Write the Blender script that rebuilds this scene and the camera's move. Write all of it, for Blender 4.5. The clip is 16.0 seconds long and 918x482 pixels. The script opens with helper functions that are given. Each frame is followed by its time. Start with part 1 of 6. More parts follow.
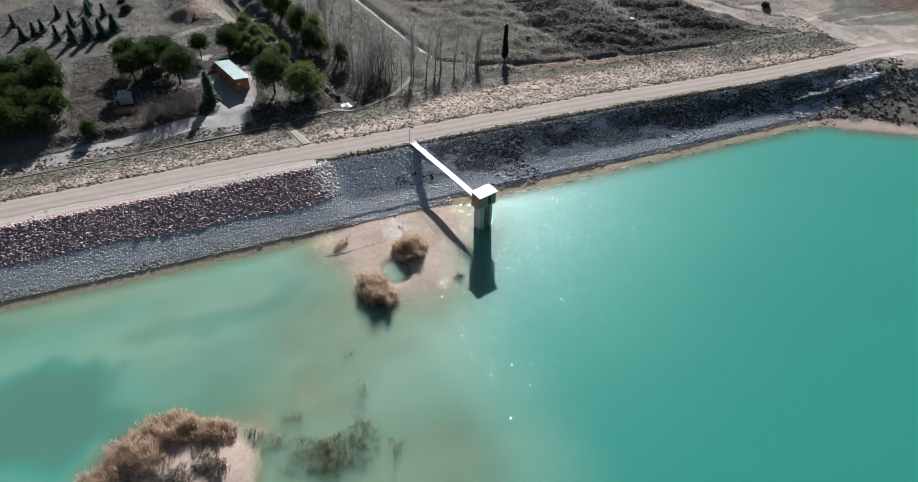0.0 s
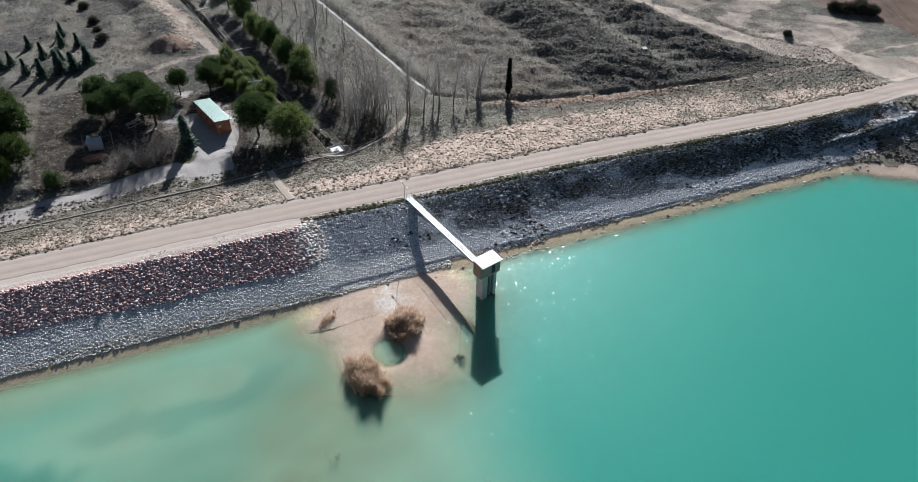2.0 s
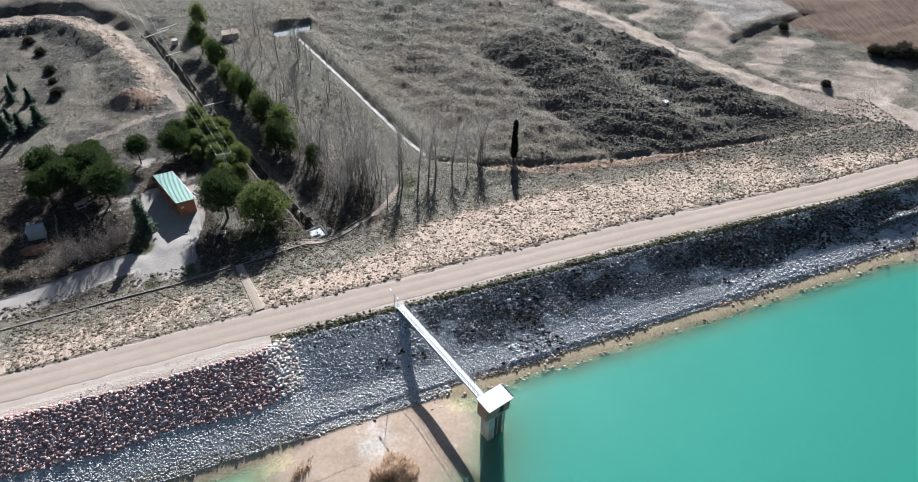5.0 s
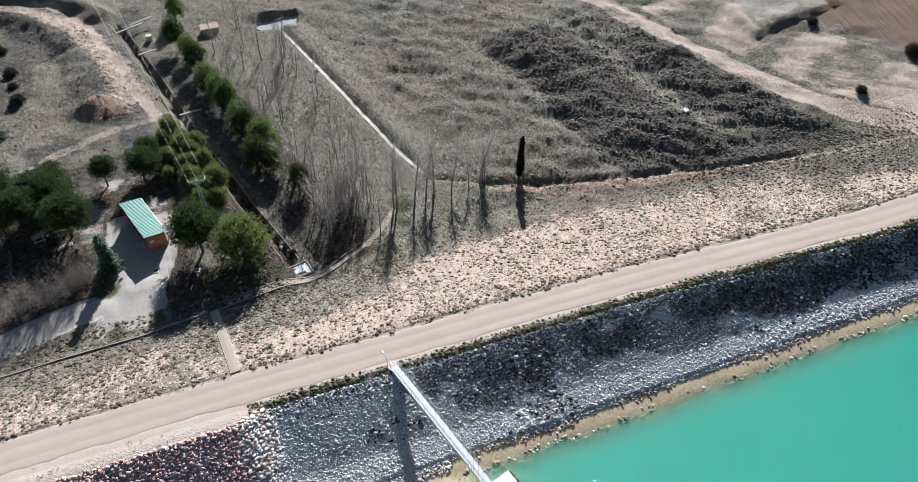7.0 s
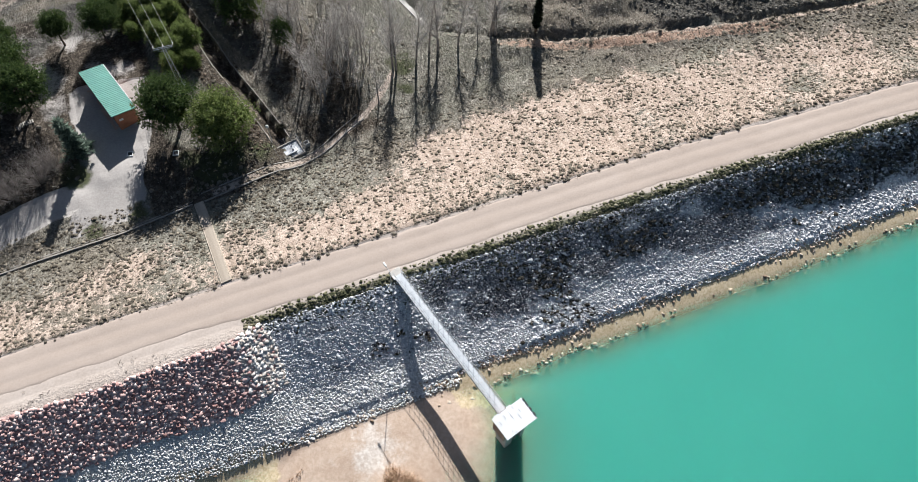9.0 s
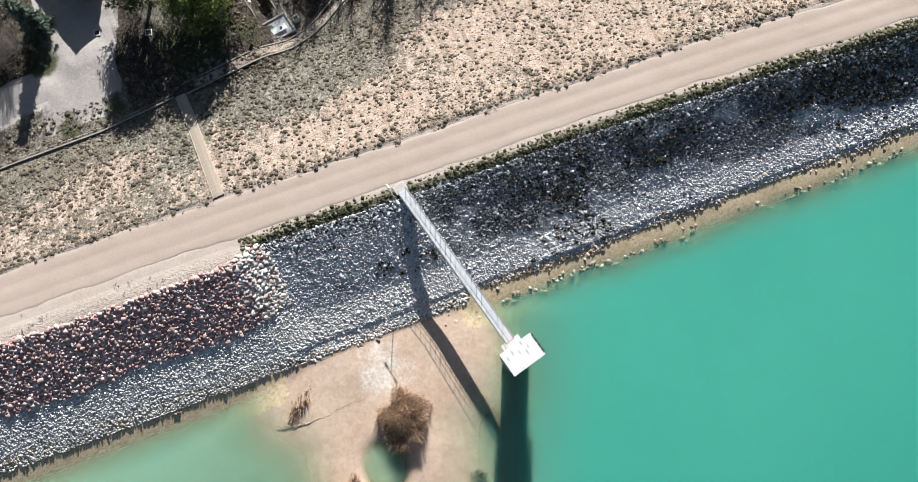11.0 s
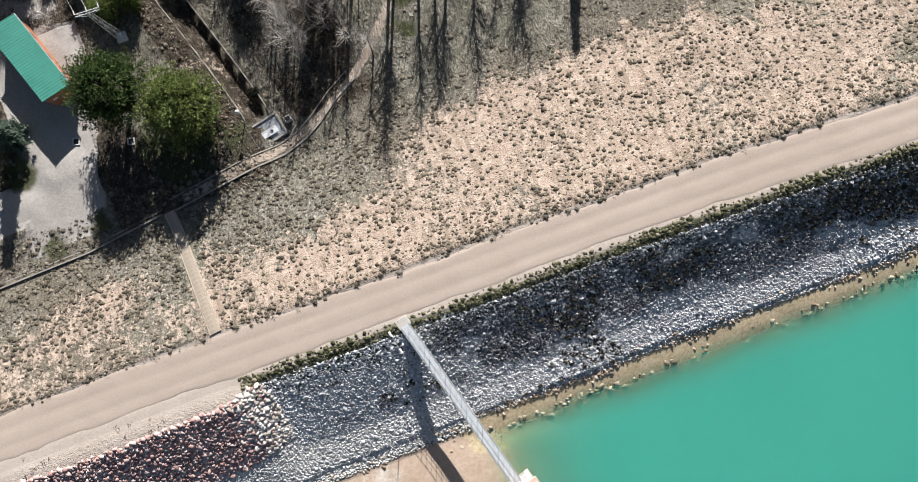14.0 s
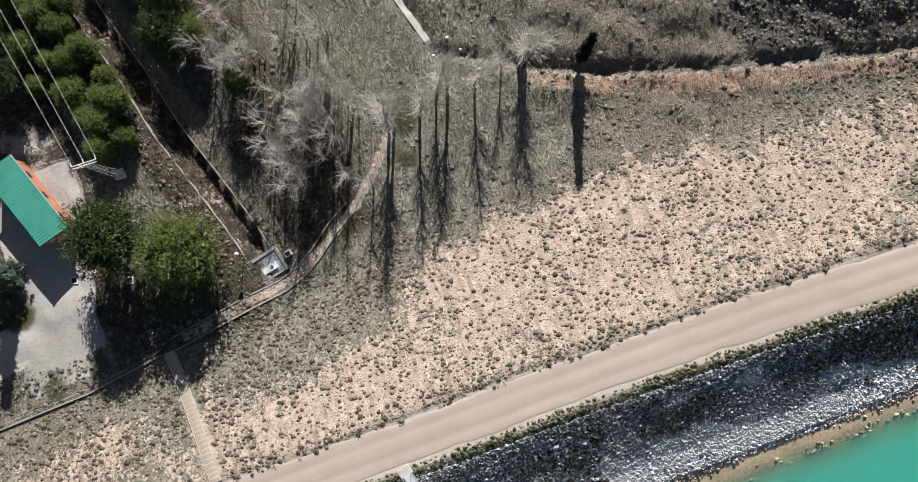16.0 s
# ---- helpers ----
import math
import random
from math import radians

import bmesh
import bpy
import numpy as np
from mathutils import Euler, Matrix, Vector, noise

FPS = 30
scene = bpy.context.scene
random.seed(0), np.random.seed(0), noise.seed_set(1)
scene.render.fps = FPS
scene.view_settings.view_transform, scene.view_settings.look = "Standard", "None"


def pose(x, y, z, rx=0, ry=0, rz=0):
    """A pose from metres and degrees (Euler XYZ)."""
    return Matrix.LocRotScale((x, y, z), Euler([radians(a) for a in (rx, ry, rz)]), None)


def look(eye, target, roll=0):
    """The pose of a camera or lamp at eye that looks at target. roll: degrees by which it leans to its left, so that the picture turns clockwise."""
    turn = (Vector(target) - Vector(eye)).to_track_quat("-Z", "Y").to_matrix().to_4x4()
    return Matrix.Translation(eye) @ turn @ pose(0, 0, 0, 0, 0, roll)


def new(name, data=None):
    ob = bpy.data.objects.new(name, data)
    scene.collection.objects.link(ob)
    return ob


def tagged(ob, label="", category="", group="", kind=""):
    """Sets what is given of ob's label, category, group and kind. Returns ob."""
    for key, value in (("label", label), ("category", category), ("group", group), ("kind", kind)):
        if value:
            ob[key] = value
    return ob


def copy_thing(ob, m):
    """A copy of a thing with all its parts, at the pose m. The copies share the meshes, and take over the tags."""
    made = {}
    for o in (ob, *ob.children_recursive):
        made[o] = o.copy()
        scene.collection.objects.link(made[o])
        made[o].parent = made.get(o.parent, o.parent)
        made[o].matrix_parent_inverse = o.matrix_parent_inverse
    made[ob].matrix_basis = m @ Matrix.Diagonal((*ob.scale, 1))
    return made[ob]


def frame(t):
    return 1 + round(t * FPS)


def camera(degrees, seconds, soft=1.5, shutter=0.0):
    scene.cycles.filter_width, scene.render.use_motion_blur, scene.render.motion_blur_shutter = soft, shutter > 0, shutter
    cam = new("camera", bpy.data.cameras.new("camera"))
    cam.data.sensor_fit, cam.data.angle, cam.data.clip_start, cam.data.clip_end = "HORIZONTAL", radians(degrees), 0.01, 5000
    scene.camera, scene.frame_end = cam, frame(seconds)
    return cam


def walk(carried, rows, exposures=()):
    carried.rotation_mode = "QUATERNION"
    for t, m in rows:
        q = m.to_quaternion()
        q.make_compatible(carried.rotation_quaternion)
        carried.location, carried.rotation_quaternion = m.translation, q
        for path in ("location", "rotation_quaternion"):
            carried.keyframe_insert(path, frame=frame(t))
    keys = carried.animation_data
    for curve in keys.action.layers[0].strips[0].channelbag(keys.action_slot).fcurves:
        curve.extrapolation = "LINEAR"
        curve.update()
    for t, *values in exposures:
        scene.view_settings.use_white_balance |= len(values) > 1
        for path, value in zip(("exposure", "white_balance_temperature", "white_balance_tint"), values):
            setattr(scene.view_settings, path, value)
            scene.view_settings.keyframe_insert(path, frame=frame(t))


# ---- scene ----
cam = camera(66.0, 16.0, soft=0.65)
PATH = [
    (0, (0.419, -3.721, 83.078), (0.435, -2.231, 81.744), 1.2),
    (0.5, (0.395, 0.588, 83.078), (0.41, 2.078, 81.744), 1.2),
    (1, (0.371, 4.898, 83.077), (0.387, 6.388, 81.743), 1.2),
    (1.5, (0.347, 9.209, 83.077), (0.363, 10.699, 81.743), 1.2),
    (2, (0.321, 13.524, 83.076), (0.337, 15.014, 81.742), 1.1),
    (2.5, (0.293, 17.842, 83.075), (0.31, 19.332, 81.741), 1.1),
    (3, (0.262, 22.164, 83.074), (0.279, 23.654, 81.74), 1.0),
    (3.5, (0.225, 26.486, 83.073), (0.242, 27.977, 81.739), 1.0),
    (4, (0.181, 30.807, 83.072), (0.199, 32.297, 81.738), 1.0),
    (4.5, (0.128, 35.125, 83.071), (0.147, 36.615, 81.738), 1.0),
    (5, (0.065, 39.441, 83.071), (0.085, 40.931, 81.738), 0.9),
    (5.2, (0.036, 41.166, 83.071), (0.056, 42.657, 81.738), 0.9),
    (7.3, (-0.316, 59.283, 83.073), (-0.29, 60.666, 81.628), 1.0),
    (7.5, (-0.352, 61.01, 83.073), (-0.329, 62.348, 81.586), 1.0),
    (8, (-0.45, 65.332, 83.073), (-0.431, 66.551, 81.488), 0.9),
    (8.5, (-0.555, 69.659, 83.073), (-0.538, 70.752, 81.398), 0.8),
    (9, (-0.664, 73.99, 83.073), (-0.651, 74.949, 81.318), 0.6),
    (9.5, (-0.777, 78.324, 83.073), (-0.767, 79.146, 81.249), 0.7),
    (10, (-0.892, 82.661, 83.072), (-0.885, 83.338, 81.19), 0.5),
    (10.2, (-0.937, 84.396, 83.072), (-0.931, 85.02, 81.172), 0.6),
    (12.3, (-1.413, 102.617, 83.07), (-1.416, 102.72, 81.073), -1.0),
    (12.5, (-1.454, 104.351, 83.07), (-1.455, 104.456, 81.073), -0.6),
    (13, (-1.542, 108.681, 83.071), (-1.543, 108.784, 81.074), -0.0),
    (13.5, (-1.62, 113.006, 83.072), (-1.62, 113.108, 81.075), 0.0),
    (14, (-1.689, 117.328, 83.073), (-1.689, 117.427, 81.076), 0.1),
    (14.5, (-1.752, 121.647, 83.074), (-1.753, 121.743, 81.077), 0.2),
    (15, (-1.811, 125.963, 83.076), (-1.812, 126.057, 81.078), 0.0),
    (15.5, (-1.868, 130.278, 83.077), (-1.868, 130.364, 81.079), 0.2),
    (16, (-1.925, 134.592, 83.078), (-1.925, 134.664, 81.079), -0.0),
]
walk(cam, [(t, look(eye, target, roll)) for t, eye, target, roll in PATH],
     exposures=[(0.0, 0.52, 5900, 10), (2.5, 0.66, 5900, 10), (5.0, 0.88, 5950, 10), (9.0, 0.97, 6200, 10), (12.5, 0.93, 6450, 10), (14.5, 0.83, 6450, 10), (16.0, 0.78, 6450, 10)])

# ---- light ----
SUN_HEIGHT, SUN_SIDE = 25.5, 1.5
world = bpy.data.worlds.new("sky")
scene.world = world
world.use_nodes = True
sky = world.node_tree.nodes.new("ShaderNodeTexSky")
sky.sky_type, sky.sun_disc = "NISHITA", False
sky.sun_elevation, sky.sun_rotation = radians(SUN_HEIGHT), radians(SUN_SIDE)
world.node_tree.links.new(sky.outputs[0], world.node_tree.nodes["Background"].inputs[0])
world.node_tree.nodes["Background"].inputs[1].default_value = 0.03
sun = new("sun", bpy.data.lights.new("sun", "SUN"))
sun.data.energy, sun.data.angle, sun.data.color = 5.0, radians(0.53), (1.0, 0.96, 0.91)
sun.matrix_world = look((math.sin(radians(SUN_SIDE)) * math.cos(radians(SUN_HEIGHT)) * 300, math.cos(radians(SUN_SIDE)) * math.cos(radians(SUN_HEIGHT)) * 300, math.sin(radians(SUN_HEIGHT)) * 300), (0, 0, 0))
# ---- plan of the place: u runs along the dam, v across it towards the valley ----
DAM_TURN = radians(20.75)
CU, SU = math.cos(DAM_TURN), math.sin(DAM_TURN)
U0, V0 = -7.0, 113.0


def place(u, v):
    """World x, y of a point of the dam's own plan."""
    return U0 + u * CU - v * SU, V0 + u * SU + v * CU


def plan(x, y):
    """Plan u, v of a world point."""
    dx, dy = x - U0, y - V0
    return dx * CU + dy * SU, -dx * SU + dy * CU


def lattice(ix, iy, seed):
    h = (ix.astype(np.int64) * 374761393 + iy.astype(np.int64) * 668265263 + seed * 974711) & 0x7FFFFFFF
    h = ((h ^ (h >> 13)) * 1274126177) & 0x7FFFFFFF
    return ((h ^ (h >> 16)) & 0xFFFF) / 65535.0


def value_noise(x, y, seed=0):
    ix, iy = np.floor(x), np.floor(y)
    fx, fy = x - ix, y - iy
    fx, fy = fx * fx * (3 - 2 * fx), fy * fy * (3 - 2 * fy)
    a, b = lattice(ix, iy, seed), lattice(ix + 1, iy, seed)
    c, d = lattice(ix, iy + 1, seed), lattice(ix + 1, iy + 1, seed)
    return (a + (b - a) * fx) * (1 - fy) + (c + (d - c) * fx) * fy


def fbm(x, y, size, seed=0, octaves=3):
    """Soft noise about zero, with features of the given size in metres."""
    total, weight, norm = 0.0, 1.0, 0.0
    for k in range(octaves):
        total = total + weight * (value_noise(x / size * 2 ** k, y / size * 2 ** k, seed + k) - 0.5)
        norm, weight = norm + weight, weight * 0.5
    return total / norm * 2


def ramp(x, a, b):
    s = np.clip((x - a) / (b - a), 0, 1)
    return s * s * (3 - 2 * s)


def band(x, a, b, soft=1.0):
    return ramp(x, a - soft / 2, a + soft / 2) * (1 - ramp(x, b - soft / 2, b + soft / 2))


def near_line(u, v, line):
    """Distance to a polyline, and the fraction of the way along it."""
    best, along, done = np.full(np.shape(u), 1e9), np.zeros(np.shape(u)), 0.0
    total = sum(math.dist(p, q) for p, q in zip(line, line[1:]))
    for (a, b), (c, d) in zip(line, line[1:]):
        length = math.dist((a, b), (c, d))
        s = np.clip(((u - a) * (c - a) + (v - b) * (d - b)) / length ** 2, 0, 1)
        gap = np.hypot(u - a - s * (c - a), v - b - s * (d - b))
        closer = gap < best
        best, along = np.where(closer, gap, best), np.where(closer, (done + s * length) / total, along)
        done += length
    return best, along


# lines of the plan
DITCH = [(-9.3, 28.4), (-10.0, 31.5), (-11.6, 37.0), (-14.4, 46.0), (-15.9, 53.0), (-18.4, 62.0), (-21.8, 76.0), (-26.2, 97.0), (-33.4, 126.5)]
CANAL = [(18.9, 44.2), (15.9, 56.0), (11.4, 78.6), (4.2, 113.5)]
GULLY = [(19.2, 44.0), (26.6, 40.2), (35.2, 35.4), (49.6, 30.2), (67.5, 24.8), (87.0, 20.2), (108.0, 17.0)]
TRACK_RIGHT = [(150, -18), (132, -9), (121, -2), (118, 7), (113, 16.5), (106.7, 21.8), (99.5, 30), (94.5, 40), (87, 64), (79.5, 94), (76, 130), (70, 200)]
TRACK_LEFT = [(-26.5, 78), (-30, 90), (-34.5, 107), (-40, 126), (-49, 142), (-66, 146), (-110, 140)]
TRACK_YARD = [(-32, 28), (-41.5, 27.5), (-50, 25.0), (-58.5, 23.8), (-75, 21.5), (-120, 18.0)]


def gully_line(u):
    return np.interp(u, [p[0] for p in GULLY], [p[1] for p in GULLY])


def bend(u):
    return -0.3 * np.clip(u - 122, 0, 400)


def crest(u):
    """Sideways shift of the crest road against the foot of the dam."""
    return np.interp(u, [-90, -40, -19, 1, 22, 43, 62, 82, 102, 112, 125], [0.05, -0.1, -0.25, -0.7, -0.95, -1.5, -2.5, -3.5, -3.6, -3.0, -4.0])


def fade(w):
    return ramp(w, -13.5, -1.5) * (1 - ramp(w, 8, 20))


def across(u, v):
    """Distance from the lake-side edge of the crest, towards the valley."""
    w = v - bend(u)
    return w - crest(u) * fade(w)


def at_w(u, w):
    """The plan's v at a distance across the dam."""
    return w + bend(u) + crest(u) * fade(w + crest(u) * fade(w))


SHORE_END = [(80, -16.4), (87, -16.9), (92.4, -19.5), (98, -22.7), (106, -26.9), (120, -34), (200, -70)]


def end_bank(u, v):
    """The natural bank beyond the end of the dam, sloping up from its own shore."""
    shore = np.interp(u, [p[0] for p in SHORE_END], [p[1] for p in SHORE_END])
    inland = v - shore
    rise = np.where(inland > 0, 0.09 * inland + 0.0055 * inland ** 2, 0.3 * inland)
    return np.minimum(rise * ramp(u, 80, 88), 4.9) - 3.0 * (1 - ramp(u, 80, 90)) + 0.25 * fbm(u, v, 3, 29) * ramp(inland, 0.5, 4)


# foot and brow of the scrub hill, by the plan's v
HILL_V = [8, 12, 16.6, 20, 23.3, 29.5, 37.7, 51, 64, 75, 89, 97]
HILL_FOOT = [104, 92, 80, 72, 63, 56, 51, 50.5, 50, 47.5, 45, 42]
HILL_BROW = [107, 105, 102.5, 99, 96, 93, 90, 86, 84, 82, 80, 79]


def hill_share(u, v):
    """0 at the foot of the scrub hill, 1 at its brow."""
    foot, brow = np.interp(v, HILL_V, HILL_FOOT), np.interp(v, HILL_V, HILL_BROW)
    return (u - foot) / (brow - foot)


def ground_z(u, v):
    """Height of the bare ground over the water."""
    u, v = np.asarray(u, float), np.asarray(v, float)
    w = across(u, v)
    # valley floor behind the dam
    left = 1.0 - 0.042 * np.clip(v - 45, 0, 160) + 0.25 * fbm(u, v, 14, 3)
    mid = -2.0 - 0.018 * np.clip(v - 25, 0, 200) + 0.2 * fbm(u, v, 9, 5)
    hill = -3.0 + 0.085 * np.clip(u - 24, 0, 95) - 0.018 * np.clip(v - 40, 0, 200)
    calm, _ = near_line(u, v, GULLY)
    up_hill = hill_share(u, v)
    on_hill = ramp(up_hill, -0.1, 0.05) * (1 - ramp(up_hill, 1.0, 1.25)) * (1 - ramp(v, 86, 100)) * ramp(v - gully_line(u), 2, 12)
    right = hill + on_hill * (1.5 * (ramp(up_hill, 0.02, 0.34) - up_hill * 0.6) - 0.9 * band(up_hill, 0.55, 0.74, 0.2) + 0.9 * ramp(up_hill, 0.74, 0.95))
    right = right + 1.1 * ramp(calm, 2, 14) * on_hill * fbm(up_hill * 30, v * 0.16, 9, 7) + 0.6 * ramp(calm, 1, 6) * fbm(u, v, 6, 9)
    edge_l = -7.0 - 0.255 * (v - 30)
    edge_r = 19.5 - 0.215 * (v - 44)
    land = left + (mid - left) * ramp(u - edge_l, -7, 1)
    canal_u = np.interp(v, [p[1] for p in CANAL], [p[0] for p in CANAL])
    land = land + (right - land) * ramp(u - edge_r, -1, 10)
    land = land + 0.8 * band(u - canal_u, 1.0, 9.0, 1.1) * (1 - ramp(u - canal_u, 2.5, 9.0)) * ramp(v, 46, 52) * (1 - ramp(v, 112, 116))
    # cut bank beyond the dirt track
    cut, _ = near_line(u, v, [(-37, 133), (-46, 146), (-60, 153), (-90, 154), (-130, 150)])
    land = land + 2.4 * (1 - ramp(cut + 1.2 * fbm(u, v, 5, 32), 1.0, 5.5))
    # spoil heap beside the dirt track
    heap, _ = near_line(u, v, [(-37.5, 85), (-39, 104), (-45, 124), (-58, 137), (-90, 138)])
    land = land + (2.0 + 0.8 * fbm(u, v, 5, 33)) * (1 - ramp(heap + 1.5 * fbm(u, v, 4, 34), 1.0, 6.5))
    land = land + 0.8 * (1 - ramp(np.hypot((u + 36.5) / 7.0, (v - 84.5) / 4.5) + 0.3 * fbm(u, v, 4, 36), 0.2, 1.15))
    # terraced bank behind the yard road
    land = land + 0.9 * ramp(v, 27.0, 29.5) * (1 - ramp(u, -52, -42))
    land = land + 1.1 * ramp(v - 58.5 - 0.15 * (u - 109), 0, 1.4) * band(u, 104, 132, 3) * (1 - ramp(v, 76, 100))
    # dam body
    down = 5.0 - 0.31 * (w - 6.2)
    wide = 2.0 * (1 - ramp(u, -21, -17))
    fall = np.clip(-0.2 - w, 0, 400)
    reach = np.clip(fall - wide, 0, 400) * 14.7 / (14.7 - wide)
    gentle = 5.0 - 0.325 * reach + 0.025 * np.clip(reach - 9.0, 0, 400)
    berm = 5.0 - 0.368 * reach + 0.13 * np.clip(reach - 9.6, 0, 400) - 0.5 * np.clip(reach - 13.0, 0, 400)
    gentle = gentle + (berm - gentle) * ramp(u, -19.5, -15.5)
    steep = 5.0 - 0.41 * reach + 0.07 * np.clip(reach - 4.6, 0, 400) + 0.12 * np.clip(reach - 9.8, 0, 400) - 0.8 * np.clip(reach - 13.0, 0, 400)
    up = gentle + (steep - gentle) * ramp(u, -5, 6)
    body = np.minimum(5.0 + 0 * w, np.where(w > 3, down, up))
    dry = np.maximum(land, body) + 0.15 * np.exp(-((land - body) / 0.6) ** 2)
    # bed of the reservoir
    spit, _ = near_line(u, v, [(-15, -17), (-5, -18), (-9, -22), (-11.5, -27)])
    tail, _ = near_line(u, v, [(-10, -25), (-18, -34), (-27, -46), (-33, -58), (-34, -80)])
    isle = np.hypot((u + 51) / 9.0, (v + 56.5) / 8.5)
    lagoon = ramp(-u, -4, 16)
    bed = -3.6 + 2.75 * lagoon - 1.3 * ramp(-u, 50, 66) * ramp(-v, 20, 34)
    bed = bed + 0.45 * fbm(u * 0.6, v, 13, 21) * (1 + 0.6 * lagoon)
    bed = np.maximum(bed, 0.16 - 0.0042 * np.clip(spit - 1.5, 0, 99) ** 2 - 0.02 * spit + 0.16 * fbm(u, v, 6, 23))
    bed = np.maximum(bed, -0.58 - 0.006 * tail ** 2 + 0.35 * fbm(u, v, 8, 25))
    bed = np.maximum(bed, 1.15 - 1.05 * isle ** 2 + 0.2 * fbm(u, v, 4, 27))
    pool = np.hypot((u + 13.2) / 2.9, (v + 28.8) / 3.0)
    bed = bed - 0.75 * (1 - ramp(pool, 0.5, 1.15))
    out = np.clip(-13.3 - w + 0.5 * fbm(u, v, 5, 28), 0, 60)
    shelf = 0.46 - 0.15 * out - 0.03 * np.clip(out, 0, 9) ** 2
    z = np.where(w < -8, np.maximum(np.maximum(body, bed), np.where(out > 0, shelf, -9)), dry)
    z = np.where((w < 0) & (u > 80), np.maximum(z, end_bank(u, v)), z)
    far = ramp(np.hypot(u - 20, v - 40), 260, 700)
    z = z - 0.14 * ramp(w, 1.0, 1.8) * (1 - ramp(w, 4.6, 5.4))
    # gullies and ditches
    gap, _ = near_line(u, v, GULLY)
    beyond = v - gully_line(u)
    z = z + 0.05 * ramp(beyond, 0.5, 1.4) * (1 - ramp(beyond, 3, 9)) * ramp(u, 24, 32)
    z = z - 0.65 * (1 - ramp(gap, 0.35, 0.85)) * (1 - ramp(u, 80, 92))
    gap, _ = near_line(u, v, CANAL)
    z = z - 0.45 * (1 - ramp(gap, 0.55, 1.0))
    gap, _ = near_line(u, v, DITCH)
    z = z - 1.7 * (1 - ramp(gap, 0.75, 1.2))
    pond = np.maximum(np.abs(u - 4.2 - 0.3 * (v - 117)) / 5.6, np.abs(v - 117.0) / 3.9)
    z = z + 0.9 * ramp(v, 118, 120) * (1 - ramp(np.hypot(u - 5, v - 123), 5, 10)) - 1.3 * (1 - ramp(pond, 0.85, 1.02))
    # rough ground
    wild = ramp(w, 22, 30) * (1 - ramp(w, 400, 500))
    z = z + wild * (0.12 + 0.34 * ramp(np.abs(u - 5), 14, 26) + 0.5 * ramp(u - 19.5 + 0.215 * (v - 44), 2, 8) * (1 - ramp(u, 90, 100))) * fbm(u + 0.5 * v, v * 0.8, 3.0, 31, 3)
    # far hills of the same plain
    return z + far * (3 + 8 * ramp(v, 300, 1500))

